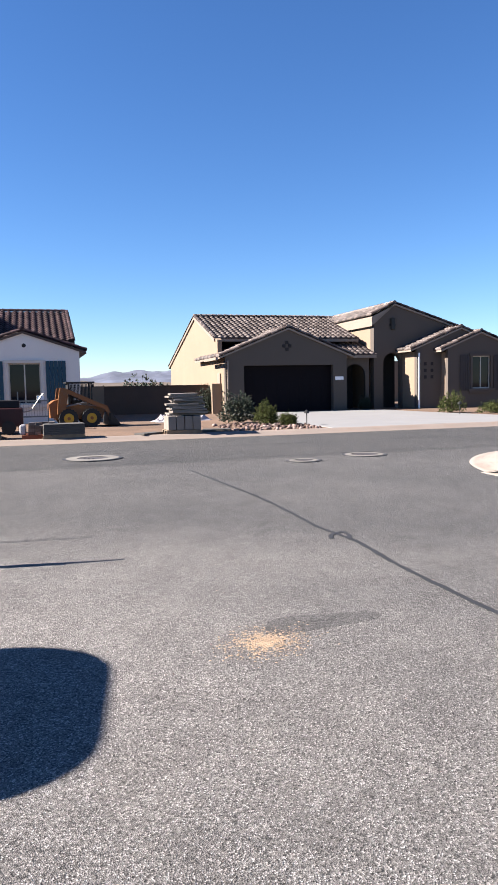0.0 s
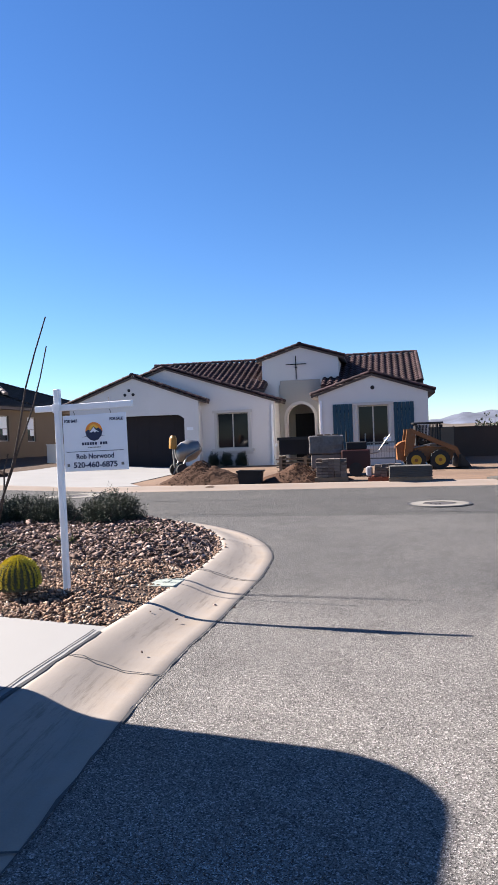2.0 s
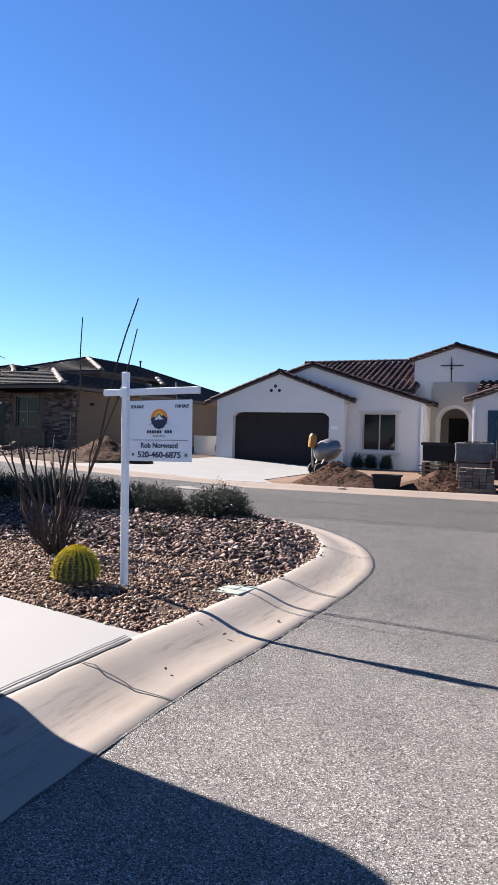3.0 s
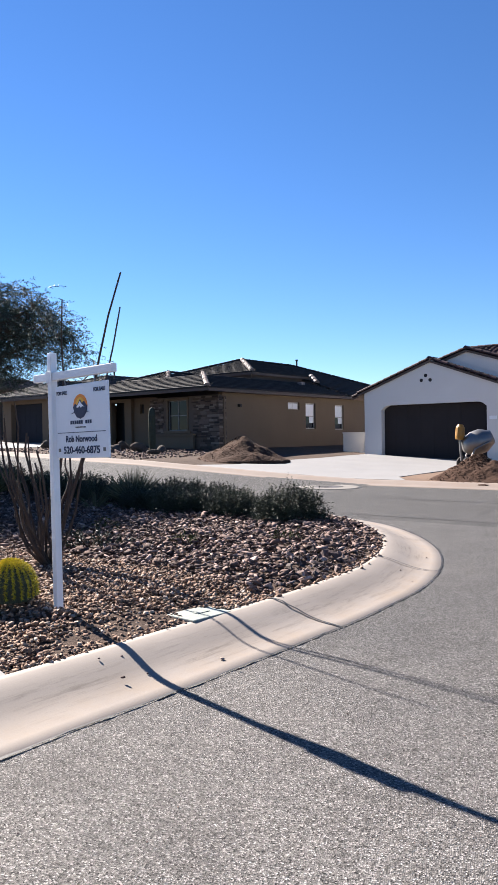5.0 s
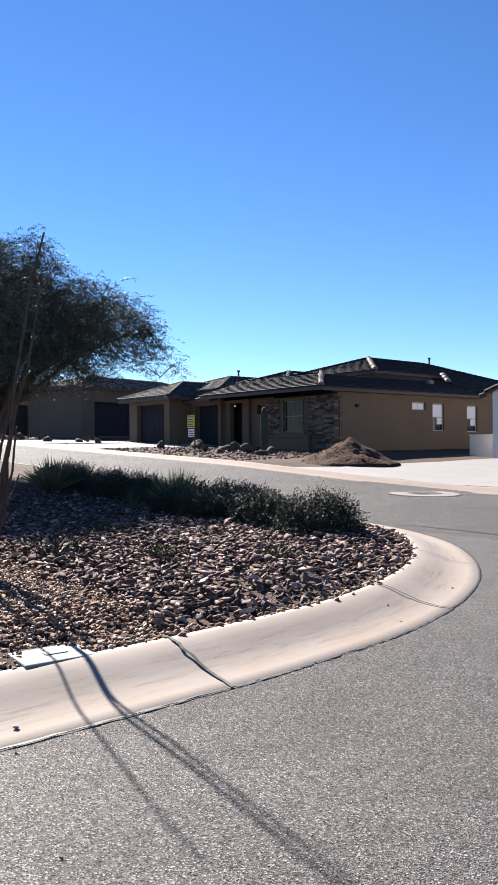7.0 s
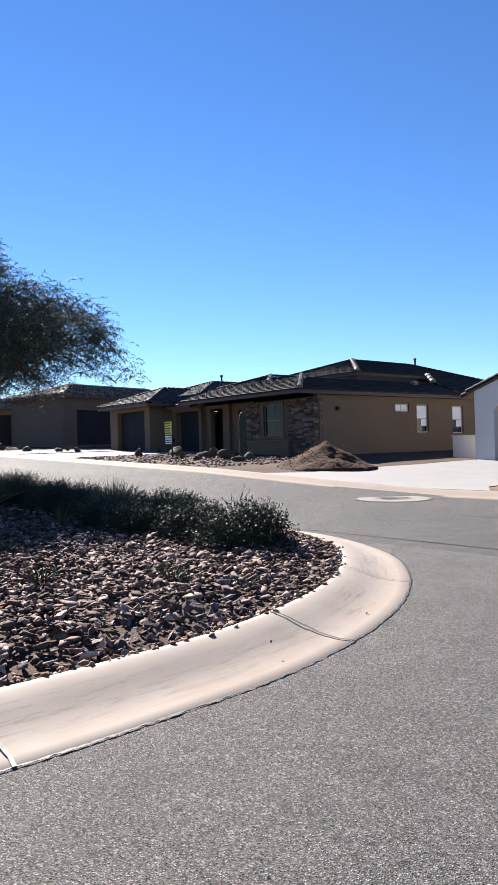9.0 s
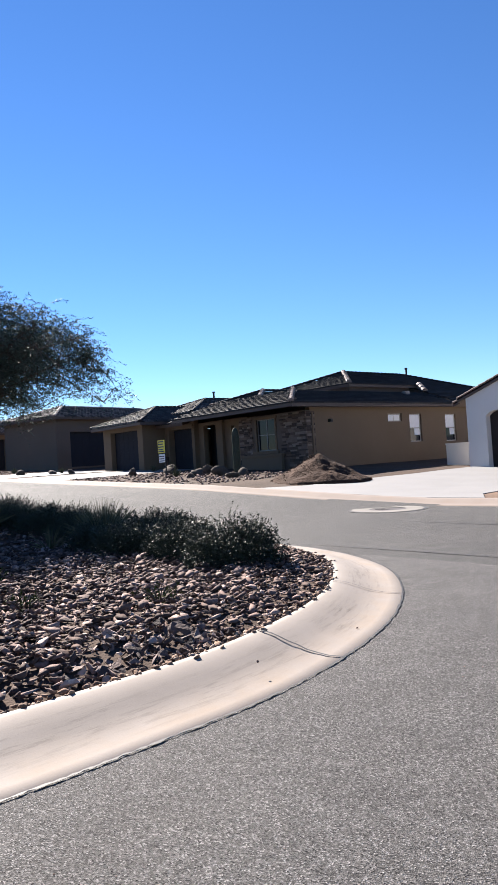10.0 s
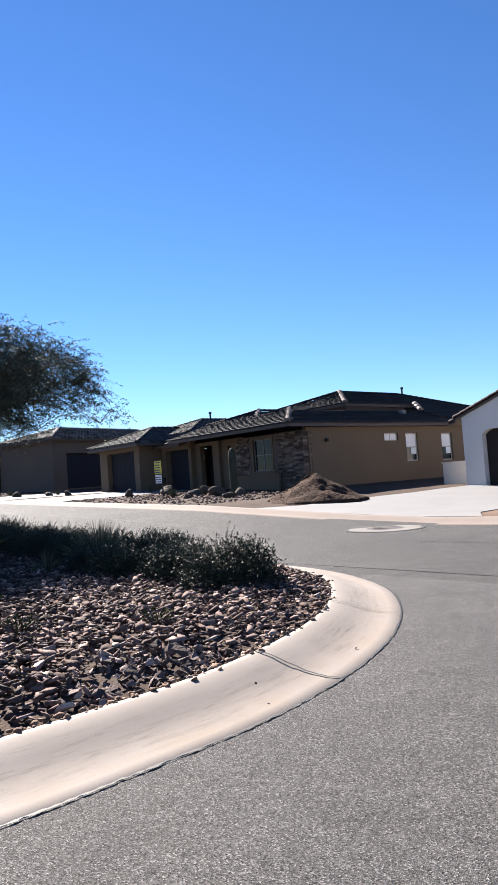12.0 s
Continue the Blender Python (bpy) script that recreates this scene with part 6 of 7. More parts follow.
part("frame", tube(tube(tube(bmesh.new(), [(-0.5, -0.35, 0.05), (-0.2, -0.4, 0.7), (0.3, -0.42, 0.95)], 0.03, 6), [(-0.5, 0.35, 0.05), (-0.2, 0.4, 0.7), (0.3, 0.42, 0.95)], 0.03, 6), [(-0.55, 0, 0.3), (-0.6, 0, 1.0)], 0.04, 6), STEEL, MX)
part("tow_bar", tube(bmesh.new(), [(0.5, 0, 0.1), (0.2, 0, 0.3), (-0.5, 0, 0.35)], 0.03, 6), STEEL, MX)
for y in (-0.42, 0.42):
    part("wheel", disc_y(bmesh.new(), (-0.4, y, 0.22), 0.22, 0.1), BLACK, MX)

heap("sand_heap", 9.0, -9.6, 1.35, 1.15, 0.75, DUG, "heap of loose grey brown sand beside the driveway", 3, 0, ((-0.1, 0.1, 1.0), (0.35, -0.1, 0.8)))
heap("dark_earth_heap", 12.1, -9.6, 1.3, 1.05, 0.56, DUG_DARK, "heap of damp dark brown earth by the kerb", 8, 0, ((-0.1, 0, 1.0), (0.4, 0.2, 0.6)))
heap("earth_heap", -0.95, -7.6, 1.85, 1.6, 0.95, DUG, "wide heap of reddish brown earth in front of bare yard", 5, 0, ((0.1, 0, 1.0), (-0.2, 0.1, 0.85)))

TB = placed("mortar_tub", 10.7, -10.25, 0, "black plastic mortar tub standing by the kerb", "tub")
bm = boxes((-0.36, 0.36, -0.25, 0.25, 0, 0.38))
for v in bm.verts:
    if v.co.z < 0.1:
        v.co.x *= 0.88
        v.co.y *= 0.88
part("shell", bm, BLACKP, TB)
part("rim", boxes((-0.39, 0.39, -0.28, -0.25, 0.35, 0.4), (-0.39, 0.39, 0.25, 0.28, 0.35, 0.4), (-0.39, -0.36, -0.25, 0.25, 0.35, 0.4), (0.36, 0.39, -0.25, 0.25, 0.35, 0.4)), BLACKP, TB)

CR = placed("tool_crate", 11.6, -6.6, 0, "dark metal crate on a stack of boards", "crate")
for i in range(5):
    part("board", boxes((-0.6 + 0.03 * (i % 2), 0.62, -0.5, 0.5, i * 0.13, i * 0.13 + 0.04)), WOOD, CR)
    part("batten", boxes((-0.5, -0.4, -0.5, 0.5, i * 0.13 + 0.04, i * 0.13 + 0.13), (0.35, 0.45, -0.5, 0.5, i * 0.13 + 0.04, i * 0.13 + 0.13)), WOOD, CR)
part("crate_body", boxes((-0.5, 0.5, -0.4, 0.4, 0.7, 1.25), bev=0.01), BLACKP, CR)
part("crate_rim", boxes((-0.55, 0.55, -0.45, -0.4, 1.2, 1.3), (-0.55, 0.55, 0.4, 0.45, 1.2, 1.3), (-0.55, -0.5, -0.4, 0.4, 1.2, 1.3), (0.5, 0.55, -0.4, 0.4, 1.2, 1.3)), METAL_DK, CR)
part("lamp", boxes((-0.62, -0.55, -0.46, -0.42, 1.0, 1.1)), WHITE, CR)

WP = placed("wrapped_pallet", 12.75, -7.3, 4, "pallet of stone shrink wrapped in grey film", "pallet")
pallet(WP, 1.15, 1.0, WOOD)
part("stone_load", boxes((-0.5, 0.5, -0.45, 0.45, 0.12, 0.7), bev=0.02), LIMEBLK, WP)
bm = bmesh.new()
box(bm, -0.56, 0.56, -0.5, 0.5, 0.7, 1.32, 0.04)
bmesh.ops.subdivide_edges(bm, edges=bm.edges, cuts=3, use_grid_fill=True)
for v in bm.verts:
    v.co += Vector((noise.noise(v.co * 5), noise.noise(v.co * 5 + Vector((9, 0, 0))), noise.noise(v.co * 5 + Vector((0, 9, 0))))) * 0.035
part("film", bm, WRAP, WP)
for i in range(3):
    part("top_board", boxes((-0.3 + i * 0.25, -0.1 + i * 0.25, -0.45, 0.45, 1.33, 1.37), bev=0.004), WOOD, WP)

BP = placed("paver_pallet", 13.1, -9.95, 3, "pallet of brown concrete pavers by the kerb", "pallet")
pallet(BP, 0.98, 0.8, WOOD)
stacked(BP, 0.9, 0.72, 0.121, 5, 4, 6, PAVER, seed=2, drop=0.3)

GN = placed("red_generator", 13.75, -7.9, 0, "dark red wheeled generator with pipes", "machine")
part("housing", boxes((-0.45, 0.45, -0.35, 0.35, 0.25, 0.85), bev=0.04), RED, GN)
part("engine", boxes((-0.3, 0.35, -0.25, 0.3, 0.85, 1.1), bev=0.03), BLACKP, GN)
part("exhaust", tube(bmesh.new(), [(-0.3, 0, 1.1), (-0.3, 0, 1.45)], 0.03, 8), METAL_DK, GN)
part("handle", tube(bmesh.new(), [(0.4, -0.3, 0.7), (0.7, -0.3, 0.75), (0.95, -0.2, 1.1), (1.1, -0.2, 1.3)], 0.022, 6), STEEL, GN)
for y in (-0.36, 0.36):
    part("wheel", disc_y(bmesh.new(), (0.0, y, 0.22), 0.22, 0.1), BLACK, GN)

RK = placed("wire_rack", 14.5, -6.3, 0, "grey wire rack leaning before the window", "rack")
part("rack_frame", boxes((-0.5, -0.46, -0.02, 0.02, 0, 1.35), (0.5, 0.54, -0.02, 0.02, 0, 1.1), (-0.46, 0.5, -0.02, 0.02, 1.0, 1.05), (-0.46, 0.5, -0.02, 0.02, 0.45, 0.5)), STEEL, RK)
for i in range(10):
    part("wire", boxes((-0.4 + i * 0.09, -0.39 + i * 0.09, -0.006, 0.006, 0.5, 1.0)), STEEL, RK)
part("box_on_top", boxes((0.15, 0.4, -0.08, 0.08, 1.05, 1.2), bev=0.01), WHITE, RK)

B2 = placed("low_paver_pallet", 14.75, -10.1, -4, "red pallet with a few loose brown pavers", "pallet")
pallet(B2, 1.1, 0.8, REDWOOD)
stacked(B2, 0.75, 0.6, 0.121, 4, 3, 4, PAVER, seed=7, drop=0.5)
part("cloth", boxes((-0.62, -0.45, -0.3, 0.1, 0.12, 0.42), bev=0.05), TARP, B2)

SL = placed("slab_stack", 15.35, -10.35, 2, "stack of large grey concrete slabs on a pallet", "pallet")
pallet(SL, 1.2, 0.8, WOOD)
for i in range(6):
    part("slab", boxes((-0.58 + 0.006 * (i % 3), 0.6 - 0.006 * (i % 2), -0.4, 0.4, 0.122 + i * 0.052, 0.17 + i * 0.052), bev=0.004), SLAB, SL)

# pale block stack near the kerb
BK = placed("block_stack", 18.95, -10.3, 0, "pallet of pale stone blocks with loose slabs on top", "pallet")
pallet(BK, 1.1, 0.85, WOOD)
for i in range(4):
    for j in range(2):
        part("block", boxes((-0.5 + i * 0.26, -0.26 + i * 0.26, -0.4 + j * 0.41, 0.0 + j * 0.4, 0.122, 0.55), bev=0.012), LIMEBLK, BK)
rng = random.Random(5)
for i in range(11):
    a, b = rng.uniform(-0.15, 0.12), rng.uniform(-0.1, 0.1)
    bm = bmesh.new()
    obox(bm, (a + 0.1, b, 0.6 + i * 0.062), (1.15 - 0.03 * i, 0.55, 0.055), (rng.uniform(-1.5, 1.5), rng.uniform(-2, 2), rng.uniform(-8, 8)), 0.006)
    part("loose_slab", bm, LIMEBLK, BK)
for i, (u, v, t) in enumerate(((19.6, -10.1, 10), (20.2, -9.8, -20), (17.9, -10.4, 40))):
    sb = placed("fallen_slab", u, v, t, "dark flat slab lying on the dirt", "slab", "slabs beside the block stack")
    part("plate", boxes((-0.45, 0.45, -0.2, 0.2, 0.0, 0.06), bev=0.006), SLAB, sb)

# skid steer loader
LD = placed("skid_steer_loader", 16.1, -5.1, 4, "ochre skid steer loader with yellow wheel rims and black cab", "loader")
LD.scale = (0.89, 0.89, 0.89)
part("chassis", prism(bmesh.new(), [(-0.95, 0.32), (0.95, 0.32), (1.0, 0.55), (0.75, 0.85), (-0.7, 0.95), (-0.98, 0.75)], [], -0.42, 0.42), ORANGE, LD)
part("engine_hood", prism(bmesh.new(), [(-1.15, 0.4), (-0.8, 0.4), (-0.72, 1.0), (-0.78, 1.15), (-1.0, 1.1), (-1.2, 0.95)], [], -0.48, 0.48), ORANGE, LD, "ochre rear engine hood")
for y in (-0.62, 0.62):
    s = 1 if y > 0 else -1
    part("lift_tower", prism(bmesh.new(), [(-0.9, 0.55), (-0.6, 0.55), (-0.45, 1.3), (-0.55, 1.62), (-0.78, 1.6), (-0.85, 1.1)], [], y - 0.06, y + 0.06), ORANGE, LD)
    part("lift_arm", prism(bmesh.new(), [(-0.72, 1.5), (-0.6, 1.62), (0.7, 1.02), (1.12, 0.85), (1.3, 0.42), (1.18, 0.4), (1.0, 0.72), (0.6, 0.88)], [], y - 0.05, y + 0.05), ORANGE, LD)
    part("lift_cylinder", tube(bmesh.new(), [(-0.6, y, 0.85), (0.3, y, 1.02)], 0.035, 8), STEEL, LD)
    for xw in (-0.46, 0.46):
        wh = new("wheel")
        wh.parent = LD
        part("tyre", disc_y(bmesh.new(), (xw, y * 0.98, 0.37), 0.37, 0.26, 28), BLACK, wh)
        part("tyre_lugs", boxes(*[(xw + 0.37 * math.cos(a) - 0.025, xw + 0.37 * math.cos(a) + 0.025, y * 0.98 - 0.12, y * 0.98 + 0.12, 0.37 + 0.37 * math.sin(a) - 0.025, 0.37 + 0.37 * math.sin(a) + 0.025) for a in [k * 2 * math.pi / 18 for k in range(18)]]), BLACK, wh, kind="stuff")
        part("rim", tube(bmesh.new(), [(xw, y * 0.98 + s * 0.125, 0.37), (xw, y * 0.98 + s * 0.145, 0.37)], [0.21, 0.19], 24), RIMYEL, wh)
        part("hub", tube(bmesh.new(), [(xw, y * 0.98 + s * 0.14, 0.37), (xw, y * 0.98 + s * 0.17, 0.37)], 0.07, 12), ORANGE, wh)
for x0, x1, y in ((-0.42, -0.36, -0.4), (-0.42, -0.36, 0.36), (0.5, 0.56, -0.4), (0.5, 0.56, 0.36)):
    part("cab_post", boxes((x0, x1, y, y + 0.05, 0.9, 1.78)), METAL_DK, LD)
part("cab_roof", boxes((-0.5, 0.66, -0.45, 0.45, 1.78, 1.86), bev=0.02), METAL_DK, LD)
part("cab_back", boxes((-0.42, -0.39, -0.35, 0.35, 0.95, 1.78)), BLACKP, LD)
for y in (-0.385, 0.385):
    for i in range(15):
        part("cab_bar", boxes((-0.34 + i * 0.056, -0.314 + i * 0.056, y - 0.006, y + 0.006, 1.05, 1.76)), METAL_DK, LD)
part("seat", boxes((-0.3, 0.15, -0.25, 0.25, 0.95, 1.1), (-0.33, -0.2, -0.25, 0.25, 1.1, 1.5), bev=0.03), BLACK, LD)
part("work_light", boxes((0.5, 0.62, -0.5, -0.42, 1.62, 1.75), bev=0.02), BLACKP, LD)
bk = prism(bmesh.new(), [(1.15, 0.05), (1.65, 0.03), (1.65, 0.05), (1.3, 0.12), (1.22, 0.2), (1.25, 0.55), (1.17, 0.55)], [], -0.8, 0.8)
part("bucket", bk, METAL_DK, LD)
for y in (-0.8, 0.78):
    part("bucket_side", prism(bmesh.new(), [(1.17, 0.05), (1.65, 0.04), (1.28, 0.56), (1.17, 0.56)], [], y, y + 0.02), METAL_DK, LD)

# garden wall between the houses and what lies in the yard
GW = thing("garden_wall", hp(0, 0, 0), "reddish brown rendered block garden wall between two houses", "wall")
part("wall_run", boxes((17.95, 26.5, 4.4, 4.6, 0.0, 1.62)), BLOCKWALL, GW)
part("wall_cap", boxes((17.95, 23.4, 4.37, 4.63, 1.62, 1.67)), BLOCKWALL, GW)
part("wall_pier", boxes((16.25, 17.95, 4.2, 4.39, 0.0, 1.68)), STUCCO_T, GW, "cream rendered end of the wall")
part("wall_return", boxes((23.0, 23.49, 1.9, 2.1, 0.0, 1.7)), STUCCO_T, GW)
G2 = thing("low_garden_wall", hp(0, 0, 0), "low grey rendered wall beside the garage", "wall")
part("wall_run", boxes((-1.57, 0.115, 0.9, 1.1, 0.1, 1.45)), TRIM, G2)
part("wall_cap", boxes((-1.6, 0.112, 0.87, 1.13, 1.45, 1.5)), TRIM, G2)
part("meter", boxes((-0.35, -0.1, 0.8, 0.898, 0.75, 1.05), bev=0.02), STEEL, G2)
part("wall_side", boxes((-1.57, -1.37, 1.1, 12, 0.1, 1.45)), BLOCKWALL, G2)

TP = placed("tarpaulin", 20.3, -3.6, 12, "crumpled pale tarpaulin and torn bags on the dirt", "tarpaulin")
n = 22
V_, F_ = [], []
for i in range(n + 1):
    for j in range(n + 1):
        a, b = i / n, j / n
        V_.append((a * 2.4 - 1.2, b * 1.0 - 0.5, max(0.0, 0.12 + 0.3 * noise.noise((a * 5, b * 3, 2)) + 0.12 * noise.noise((a * 13, b * 9, 5))) * min(1, 6 * a, 6 * (1 - a), 6 * b, 6 * (1 - b))))
for i in range(n):
    for j in range(n):
        k = i * (n + 1) + j
        F_.append([k, k + n + 1, k + n + 2, k + 1])
pydata("cloth", V_, F_, TARP, TP)

# planting at the tan house
x, y, z = at(21.9, -6.6)
shrub(x, y, z, 0.75, 1.45, "tall dark green oleander shrub beside driveway", seed=71, leaf=0.07)
x, y, z = at(22.6, -7.6)
shrub(x, y, z, 0.5, 0.95, "yellow green desert shrub at driveway corner", seed=72, mat=LEAF_Y, leaf=0.05)
x, y, z = at(23.3, -5.5)
shrub(x, y, z, 0.5, 0.5, "low yellow green shrub by the driveway", seed=73, mat=LEAF_Y, leaf=0.04)
x, y, z = at(23.2, -8.3)
shrub(x, y, z, 0.35, 0.5, "small yellow green shrub by the driveway", seed=74, mat=LEAF_Y, leaf=0.04)
x, y, z = at(32.6, -4.2)
shrub(x, y, z, 0.7, 1.1, "yellow green rounded shrub before the entry", seed=75, mat=LEAF_Y, leaf=0.05)
x, y, z = at(33.9, -5.6)
shrub(x, y, z, 0.95, 0.6, "low spreading green shrub in the front yard", seed=76, mat=LEAF_Y, leaf=0.05)
x, y, z = at(35.6, -4.8)
shrub(x, y, z, 0.5, 0.8, "flowering low shrub below the window", seed=77, leaf=0.05)
rng = random.Random(6)
sp = []
for _ in range(260):
    u, v = rng.uniform(20.6, 23.8), rng.uniform(-10.6, -7.2)
    x, y, z = at(u, v)
    sp.append((x, y, z, rng.uniform(0.04, 0.13)))
RB = thing("river_rocks", pose(0, 0, 0), "pale river rocks edging the tan house driveway", "rocks", kind="stuff")
scatter("rocks", sp, [ico_rock(i + 5, 1, 0.6, 0.3) for i in range(5)], RIPRAP, RB, 8)


def path_light(u, v):
    x, y, z = at(u, v)
    p = thing("path_light", pose(x, y, z), "short black garden path light on a stake", "lamp", "garden path lights")
    part("stake", tube(bmesh.new(), [(0, 0, -0.05), (0, 0, 0.5)], 0.02, 6), METAL_DK, p)
    part("hood", tube(bmesh.new(), [(0, 0, 0.44), (0, 0, 0.5), (0, 0, 0.56)], [0.1, 0.09, 0.02], 10), METAL_DK, p)


path_light(23.7, -8.9)
path_light(32.1, -5.6)
x, y, z = at(31.0, 1.2)
shrub(x, y, z, 0.3, 0.8, "potted plant beside the entry door", seed=91, leaf=0.05, name="potted_plant")
for i, u in enumerate((7.0, 7.6, 8.3)):
    x, y, z = at(u, 0.1)
    shrub(x, y, z, 0.25, 0.75, "small dark shrub below the window", seed=92 + i, leaf=0.04, group="shrubs below the window")

# desert growth beyond the garden wall
rng = random.Random(14)
for i, (u, v, r, h) in enumerate(((21.0, 13, 1.5, 2.75), (22.6, 15, 1.4, 2.2), (18.5, 17, 1.2, 1.75), (26, 18, 2.2, 2.0), (17.6, 26, 1.6, 1.7), (19.5, 24, 1.8, 1.7), (24, 26, 2.4, 1.8))):
    x, y = W(u, v)
    shrub(x, y, 0.1, r, h, "wild desert brush behind the garden wall", name="desert_brush", seed=100 + i, leaf=0.13, mat=LEAF_T, group="desert brush beyond the wall")
x, y = W(23.0, 2.9)
shrub(x, y, 0.2, 0.75, 1.7, "dark dense shrub against the garden wall", seed=120, leaf=0.06)

# brown house front yard
YS = placed("yellow_yard_sign", -11.0, -7.2, 0, "small yellow builder's yard sign on a post", "sign")
part("post", boxes((-0.03, 0.03, -0.02, 0.02, -0.05, 1.65)), METAL_DK, YS)
yp = part("panel", boxes((-0.55, 0.03, -0.035, -0.021, 1.05, 1.65)), SIGNY, YS, "yellow upper panel with dark writing")
part("lower_panel", boxes((-0.5, 0.0, -0.035, -0.021, 0.62, 1.0)), WHITE, YS)
for i, z in enumerate((1.55, 1.43, 1.31, 1.2, 1.1)):
    part("text_bar", boxes((-0.5, -0.05 - 0.05 * (i % 2), -0.04, -0.036, z, z + 0.05)), INK, yp)
for z in (0.88, 0.77, 0.67):
    part("text_bar", boxes((-0.46, -0.04, -0.04, -0.036, z, z + 0.04)), RED if z > 0.7 else INK, YS)

SG = placed("saguaro", -8.3, -5.2, 0, "single column saguaro cactus before the house", "cactus")
bm = bmesh.new()
NR = 16
hs = [(0, 0.85), (0.3, 0.97), (1.0, 1.0), (1.6, 1.0), (1.85, 0.85), (1.97, 0.55), (2.03, 0.1)]
rings = []
for h, k in hs:
    rings.append([bm.verts.new((0.15 * k * (1 + 0.09 * math.cos(NR * t)) * math.cos(t), 0.15 * k * (1 + 0.09 * math.cos(NR * t)) * math.sin(t), h)) for t in [2 * math.pi * i / (NR * 4) for i in range(NR * 4)]])
for p, q in zip(rings, rings[1:]):
    for k in range(NR * 4):
        j = (k + 1) % (NR * 4)
        bm.faces.new((p[k], p[j], q[j], q[k]))
bm.faces.new(rings[-1])
part("column", bm, CACT, SG, smooth=True)
for i, (u, v, r) in enumerate(((-6.6, -6.2, 0.4), (-7.6, -6.6, 0.5), (-9.0, -6.9, 0.42), (-10.0, -5.6, 0.5), (-10.6, -5.9, 0.35), (-12.2, -6.3, 0.45), (-13.4, -5.4, 0.5), (-8.2, -7.8, 0.3), (-5.9, -7.4, 0.3), (-21.3, -7.0, 0.4), (-22.8, -7.5, 0.35), (-25.0, -8.5, 0.4), (-29.5, -8.5, 0.5), (-31.5, -8.8, 0.4))):
    x, y, z = at(u, v)
    stone(x, y, z, r, seed=i + 3)
x, y, z = at(-13.4, -7.6)
stone(x, y, z, 0.42, "squarish tan landscape boulder by driveway", 44, 0.95)
rng = random.Random(16)
sp = []
for _ in range(900):
    u, v = rng.uniform(-14.2, -3.5), rng.uniform(-10.6, -4.8)
    x, y, z = at(u, v)
    sp.append((x, y, z, rng.uniform(0.03, 0.11)))
for _ in range(500):
    u, v = rng.uniform(-34, -20.5), rng.uniform(-10.6, -6)
    if not -27.6 < u < -20.6:
        x, y, z = at(u, v)
        sp.append((x, y, z, rng.uniform(0.04, 0.12)))
YR = thing("yard_rocks", pose(0, 0, 0), "scattered landscape rocks in the brown house yards", "rocks", kind="stuff")
scatter("rocks", sp, [shard(i + 5, 0.6) for i in range(5)], RIPRAP, YR, 8)
for i, (u, v) in enumerate(((-12.9, -5.6), (-9.6, -7.6), (-23.4, -6.6), (-28.6, -7.5), (-16.3, -4.6))):
    x, y, z = at(u, v)
    spiky(x, y, z, 0.45, 50, "small agave in the rock yard", "agave", seed=i + 50, width=0.02)

# ledge stone on the brown corner
LS = new("ledge_stone_facing")
LS.parent = BH
rng = random.Random(17)
bm = bmesh.new()
z = Z0 - 0.05
while z < Z1 - 0.05:
    h = rng.uniform(0.06, 0.13)
    u = -11.05
    while u < -6.28:
        w = rng.uniform(0.16, 0.45)
        e = min(u + w, -6.27)
        if not (e > -9.95 and u < -8.05 and z + h > 1.25 and z < 3.3) and not (u < -7.7 and z < 1.25 and e > -10.3) and e - u > 0.04:
            d = rng.uniform(0.02, 0.07)
            box(bm, u + 0.004, e - 0.004, -2.7 - d, -2.699, z + 0.003, z + h - 0.003)
        u = e if e < -6.27 else 0
    v = -2.7
    while v < -2.44:
        box(bm, -6.301, -6.3 + rng.uniform(0.02, 0.05), v, v + 0.25, z + 0.003, z + h - 0.003)
        v += 0.26
    z += h
part("stone_facing", bm, STONES, LS, kind="stuff")

# far hills and mountains
def ridge(name, dist, a0, a1, base, height, mat, seed, step=0.25, peaks=(), rough=1.0):
    rows, n = 26, int((a1 - a0) / step)
    V_, F_ = [], []
    for i in range(n + 1):
        a = a0 + i * step
        crest = 0.62 + 0.4 * noise.noise((a * 0.1, seed, 0)) + 0.16 * noise.noise((a * 0.33, seed, 3))
        for p, w, k in peaks:
            crest += k * math.exp(-((a - p) / w) ** 2)
        crest *= min(1.0, (a - a0) / 3, (a1 - a) / 3)
        for k in range(rows):
            f = k / (rows - 1)
            r = dist * (0.75 + 0.4 * f)
            x, y = r * math.cos(radians(a)), r * math.sin(radians(a))
            swell = math.sin(min(1.0, f * 1.25) * math.pi / 2) if f <= 0.8 else math.cos((f - 0.8) * 5 * math.pi / 2)
            q = Vector((x, y, seed * 50)) * (9.0 / dist)
            spur = 1 - abs(noise.noise(q)) * 1.5 + 0.5 * (0.5 - abs(noise.noise(q * 2.7))) + 0.25 * noise.noise(q * 7)
            V_.append((x, y, base + height * max(0.0, crest) * swell * (1 - 0.3 * rough + 0.3 * rough * spur)))
    for i in range(n):
        for k in range(rows - 1):
            q = i * rows + k
            F_.append([q, q + rows, q + rows + 1, q + 1])
    pydata(name, V_, F_, mat, None, "", "structure")


ridge("backdrop_desert_hills", 900, 30, 100, -5, 27, HILL, 2, rough=0.7)
ridge("backdrop_mountains", 3300, 25, 105, -10, 112, MOUNT, 5, 0.15, ((56, 3, 0.3), (61, 1.2, 0.25)))

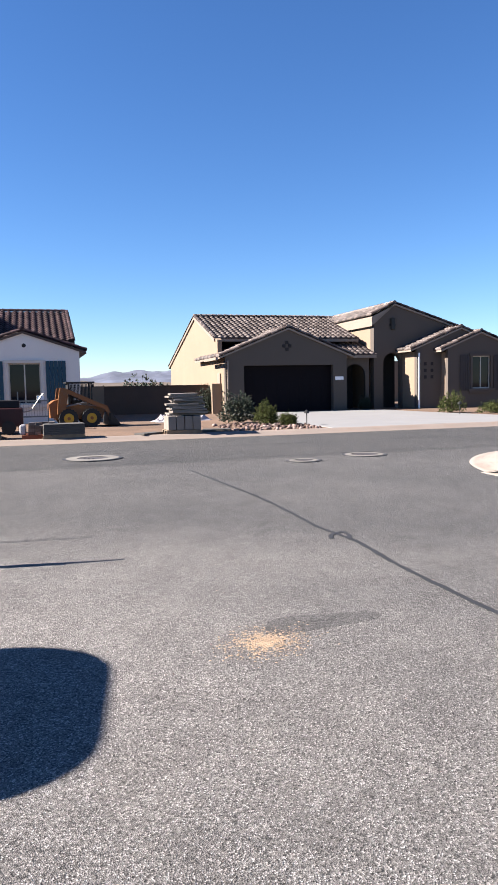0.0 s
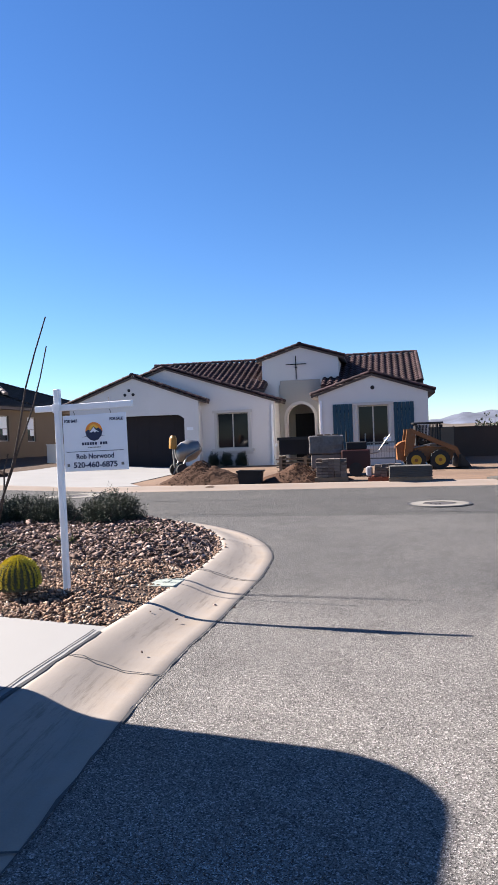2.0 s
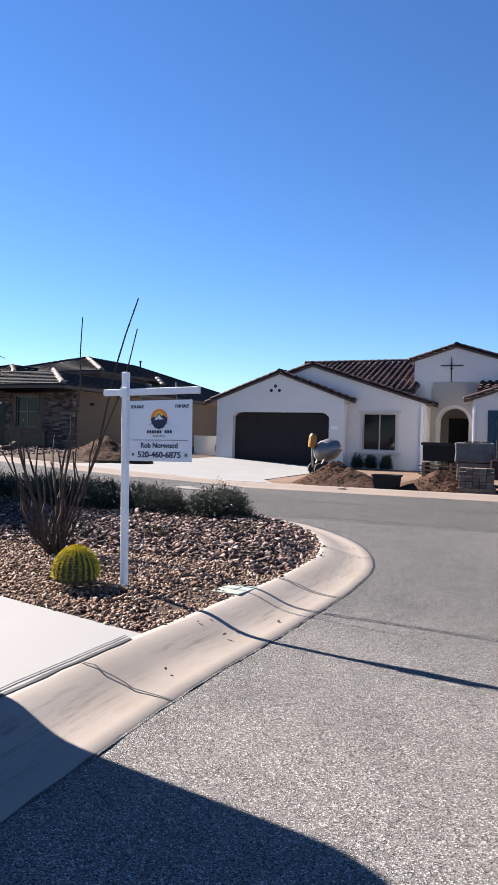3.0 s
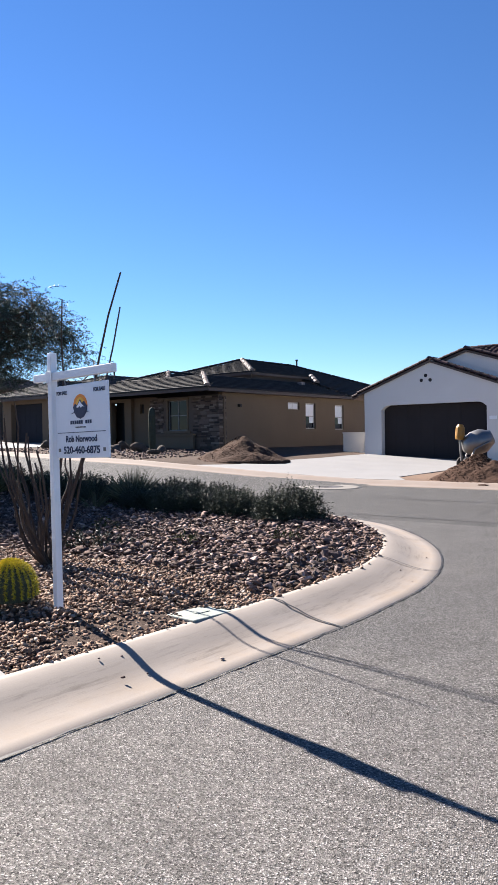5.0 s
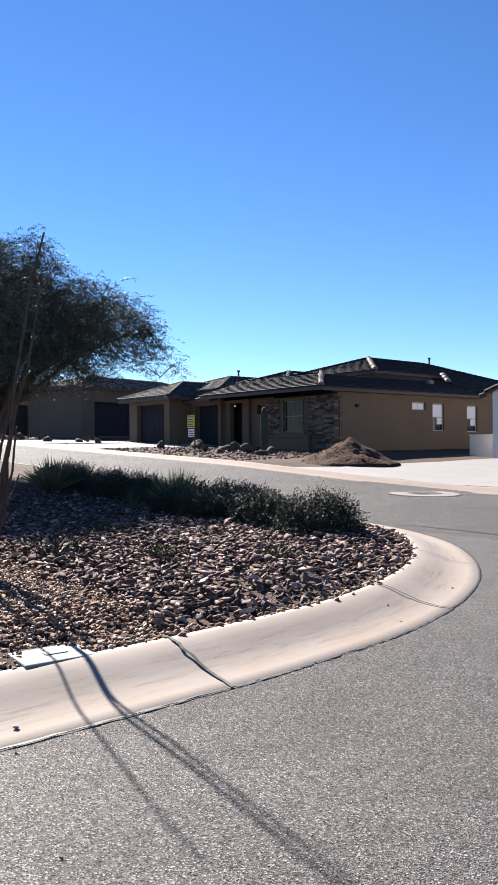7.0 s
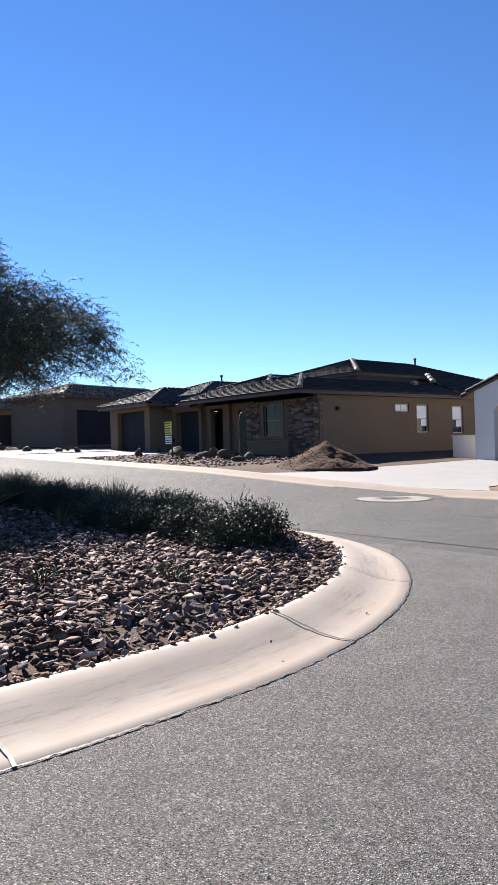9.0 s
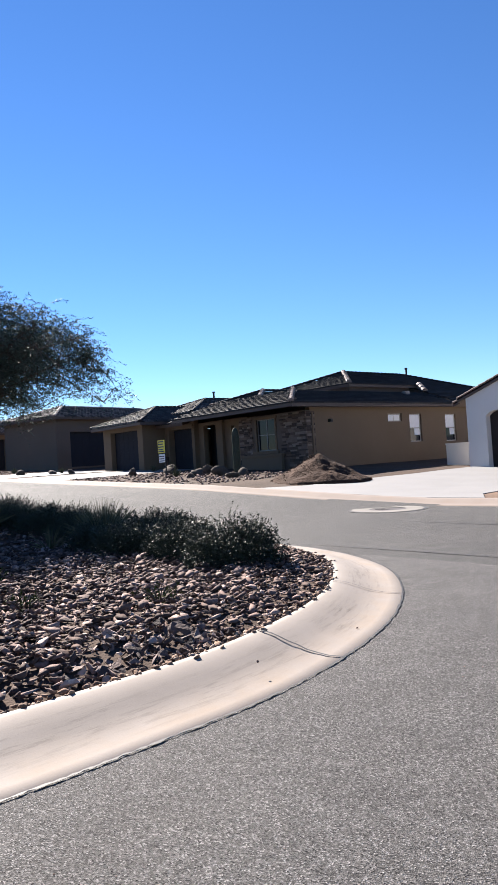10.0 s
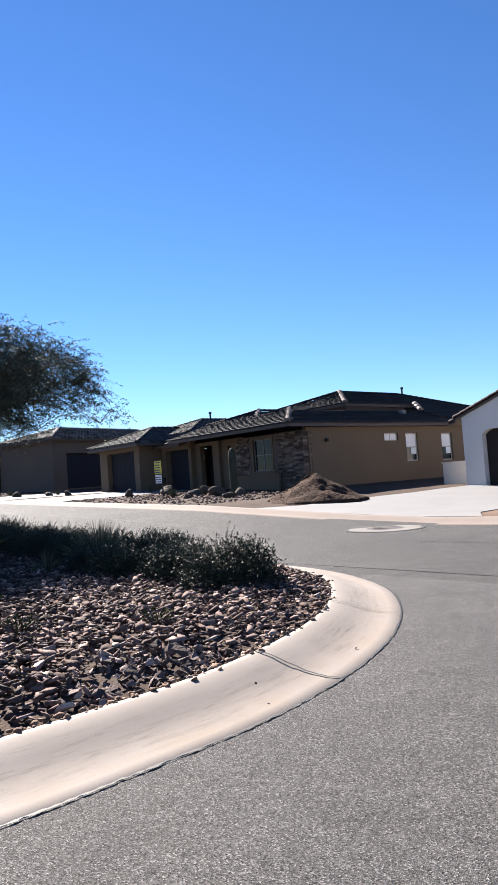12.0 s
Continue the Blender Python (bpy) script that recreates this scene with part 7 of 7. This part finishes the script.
# ---- stones of the planted corner, last ----
def in_outline(x, y, poly):
    c = False
    n = len(poly)
    for i in range(n):
        (x1, y1), (x2, y2) = poly[i], poly[(i + 1) % n]
        if (y1 > y) != (y2 > y) and x < (x2 - x1) * (y - y1) / (y2 - y1) + x1:
            c = not c
    return c


def riprap_here(x, y):
    return y > 6.15 - 0.38 * x * (1 if x < 0 else 0.3) + 0.25 * noise.noise((x, y, 0)) - 0.1


ROCKS = [shard(i, 0.2 + 0.02 * i) for i in range(12)]
rng = random.Random(77)
big, small = [], []
poly = [tuple(p) for p in bed_outline]
while len(big) < 17500:
    x, y = rng.uniform(-8.5, 1.2), rng.uniform(5.9, 13.5)
    if rng.random() > 1.25 - max(0.0, (y - 8) / 9) - max(0.0, (-x - 2) / 9):
        continue
    if in_outline(x, y, poly) and riprap_here(x, y):
        s = min(0.12, 0.022 + abs(rng.gauss(0, 0.022)) + (0.03 if rng.random() < 0.03 else 0))
        if ((KERB_BACK - (x, y)) ** 2).sum(axis=1).min() < (s + 0.01) ** 2:
            continue
        big.append((x, y, bed_height(x, y) - 0.01 + rng.uniform(0, 0.05), s))
while len(small) < 10000:
    x, y = rng.uniform(-4.5, 1.1), rng.uniform(3.6, 9.5)
    if in_outline(x, y, poly) and not riprap_here(x, y - 0.12) and not math.hypot(x + 0.27, y - 5.36) < 0.17:
        small.append((x, y, bed_height(x, y) + rng.uniform(-0.004, 0.015), rng.uniform(0.014, 0.03)))
RP = thing("riprap_bed", pose(0, 0, 0), "bed of broken pinkish grey riprap stones", "rocks")
near = sorted(big, key=lambda s: (s[0] - 0.6) ** 2 + (s[1] - 7.2) ** 2)
meshes = []
for i in range(6):
    me = bpy.data.meshes.new("stone")
    me.from_pydata([tuple(p) for p in ROCKS[i][0]], [], [list(map(int, f)) for f in ROCKS[i][1]])
    me.materials.append(RIP_ONE)
    meshes.append(me)
for k, (x, y, z, s) in enumerate(near[:300]):
    ob = new("stone", meshes[k % 6])
    ob.parent = RP
    ob.location, ob.scale = (x, y, z + s * 0.25), (s, s, s)
    ob.rotation_euler = (rng.uniform(-0.9, 0.9), rng.uniform(-0.9, 0.9), rng.uniform(0, 6.28))
scatter("riprap_rest", near[300:], ROCKS, RIPRAP, RP, 9, 0.5)
GB = thing("gravel_bed", pose(0, 0, 0), "bed of small tan brown gravel round the cactus", "gravel", kind="stuff")
scatter("gravel", small, [shard(i + 40, 0.6) for i in range(8)], GRAVEL, GB, 10)
edge = []
for i in range(8, len(bed_edge) - 4):
    a, b = Vector(bed_edge[i]), Vector(bed_edge[min(i + 1, len(bed_edge) - 1)])
    for _ in range(int((b - a).length * 55)):
        q = a.lerp(b, rng.random())
        edge.append((q.x + rng.gauss(-0.03, 0.03), q.y + rng.gauss(0, 0.03), 0.125, rng.uniform(0.012, 0.035)))
scatter("gravel_edge", edge, [ico_rock(i + 40, 1, 0.6, 0.3) for i in range(6)], GRAVEL, GB, 11)
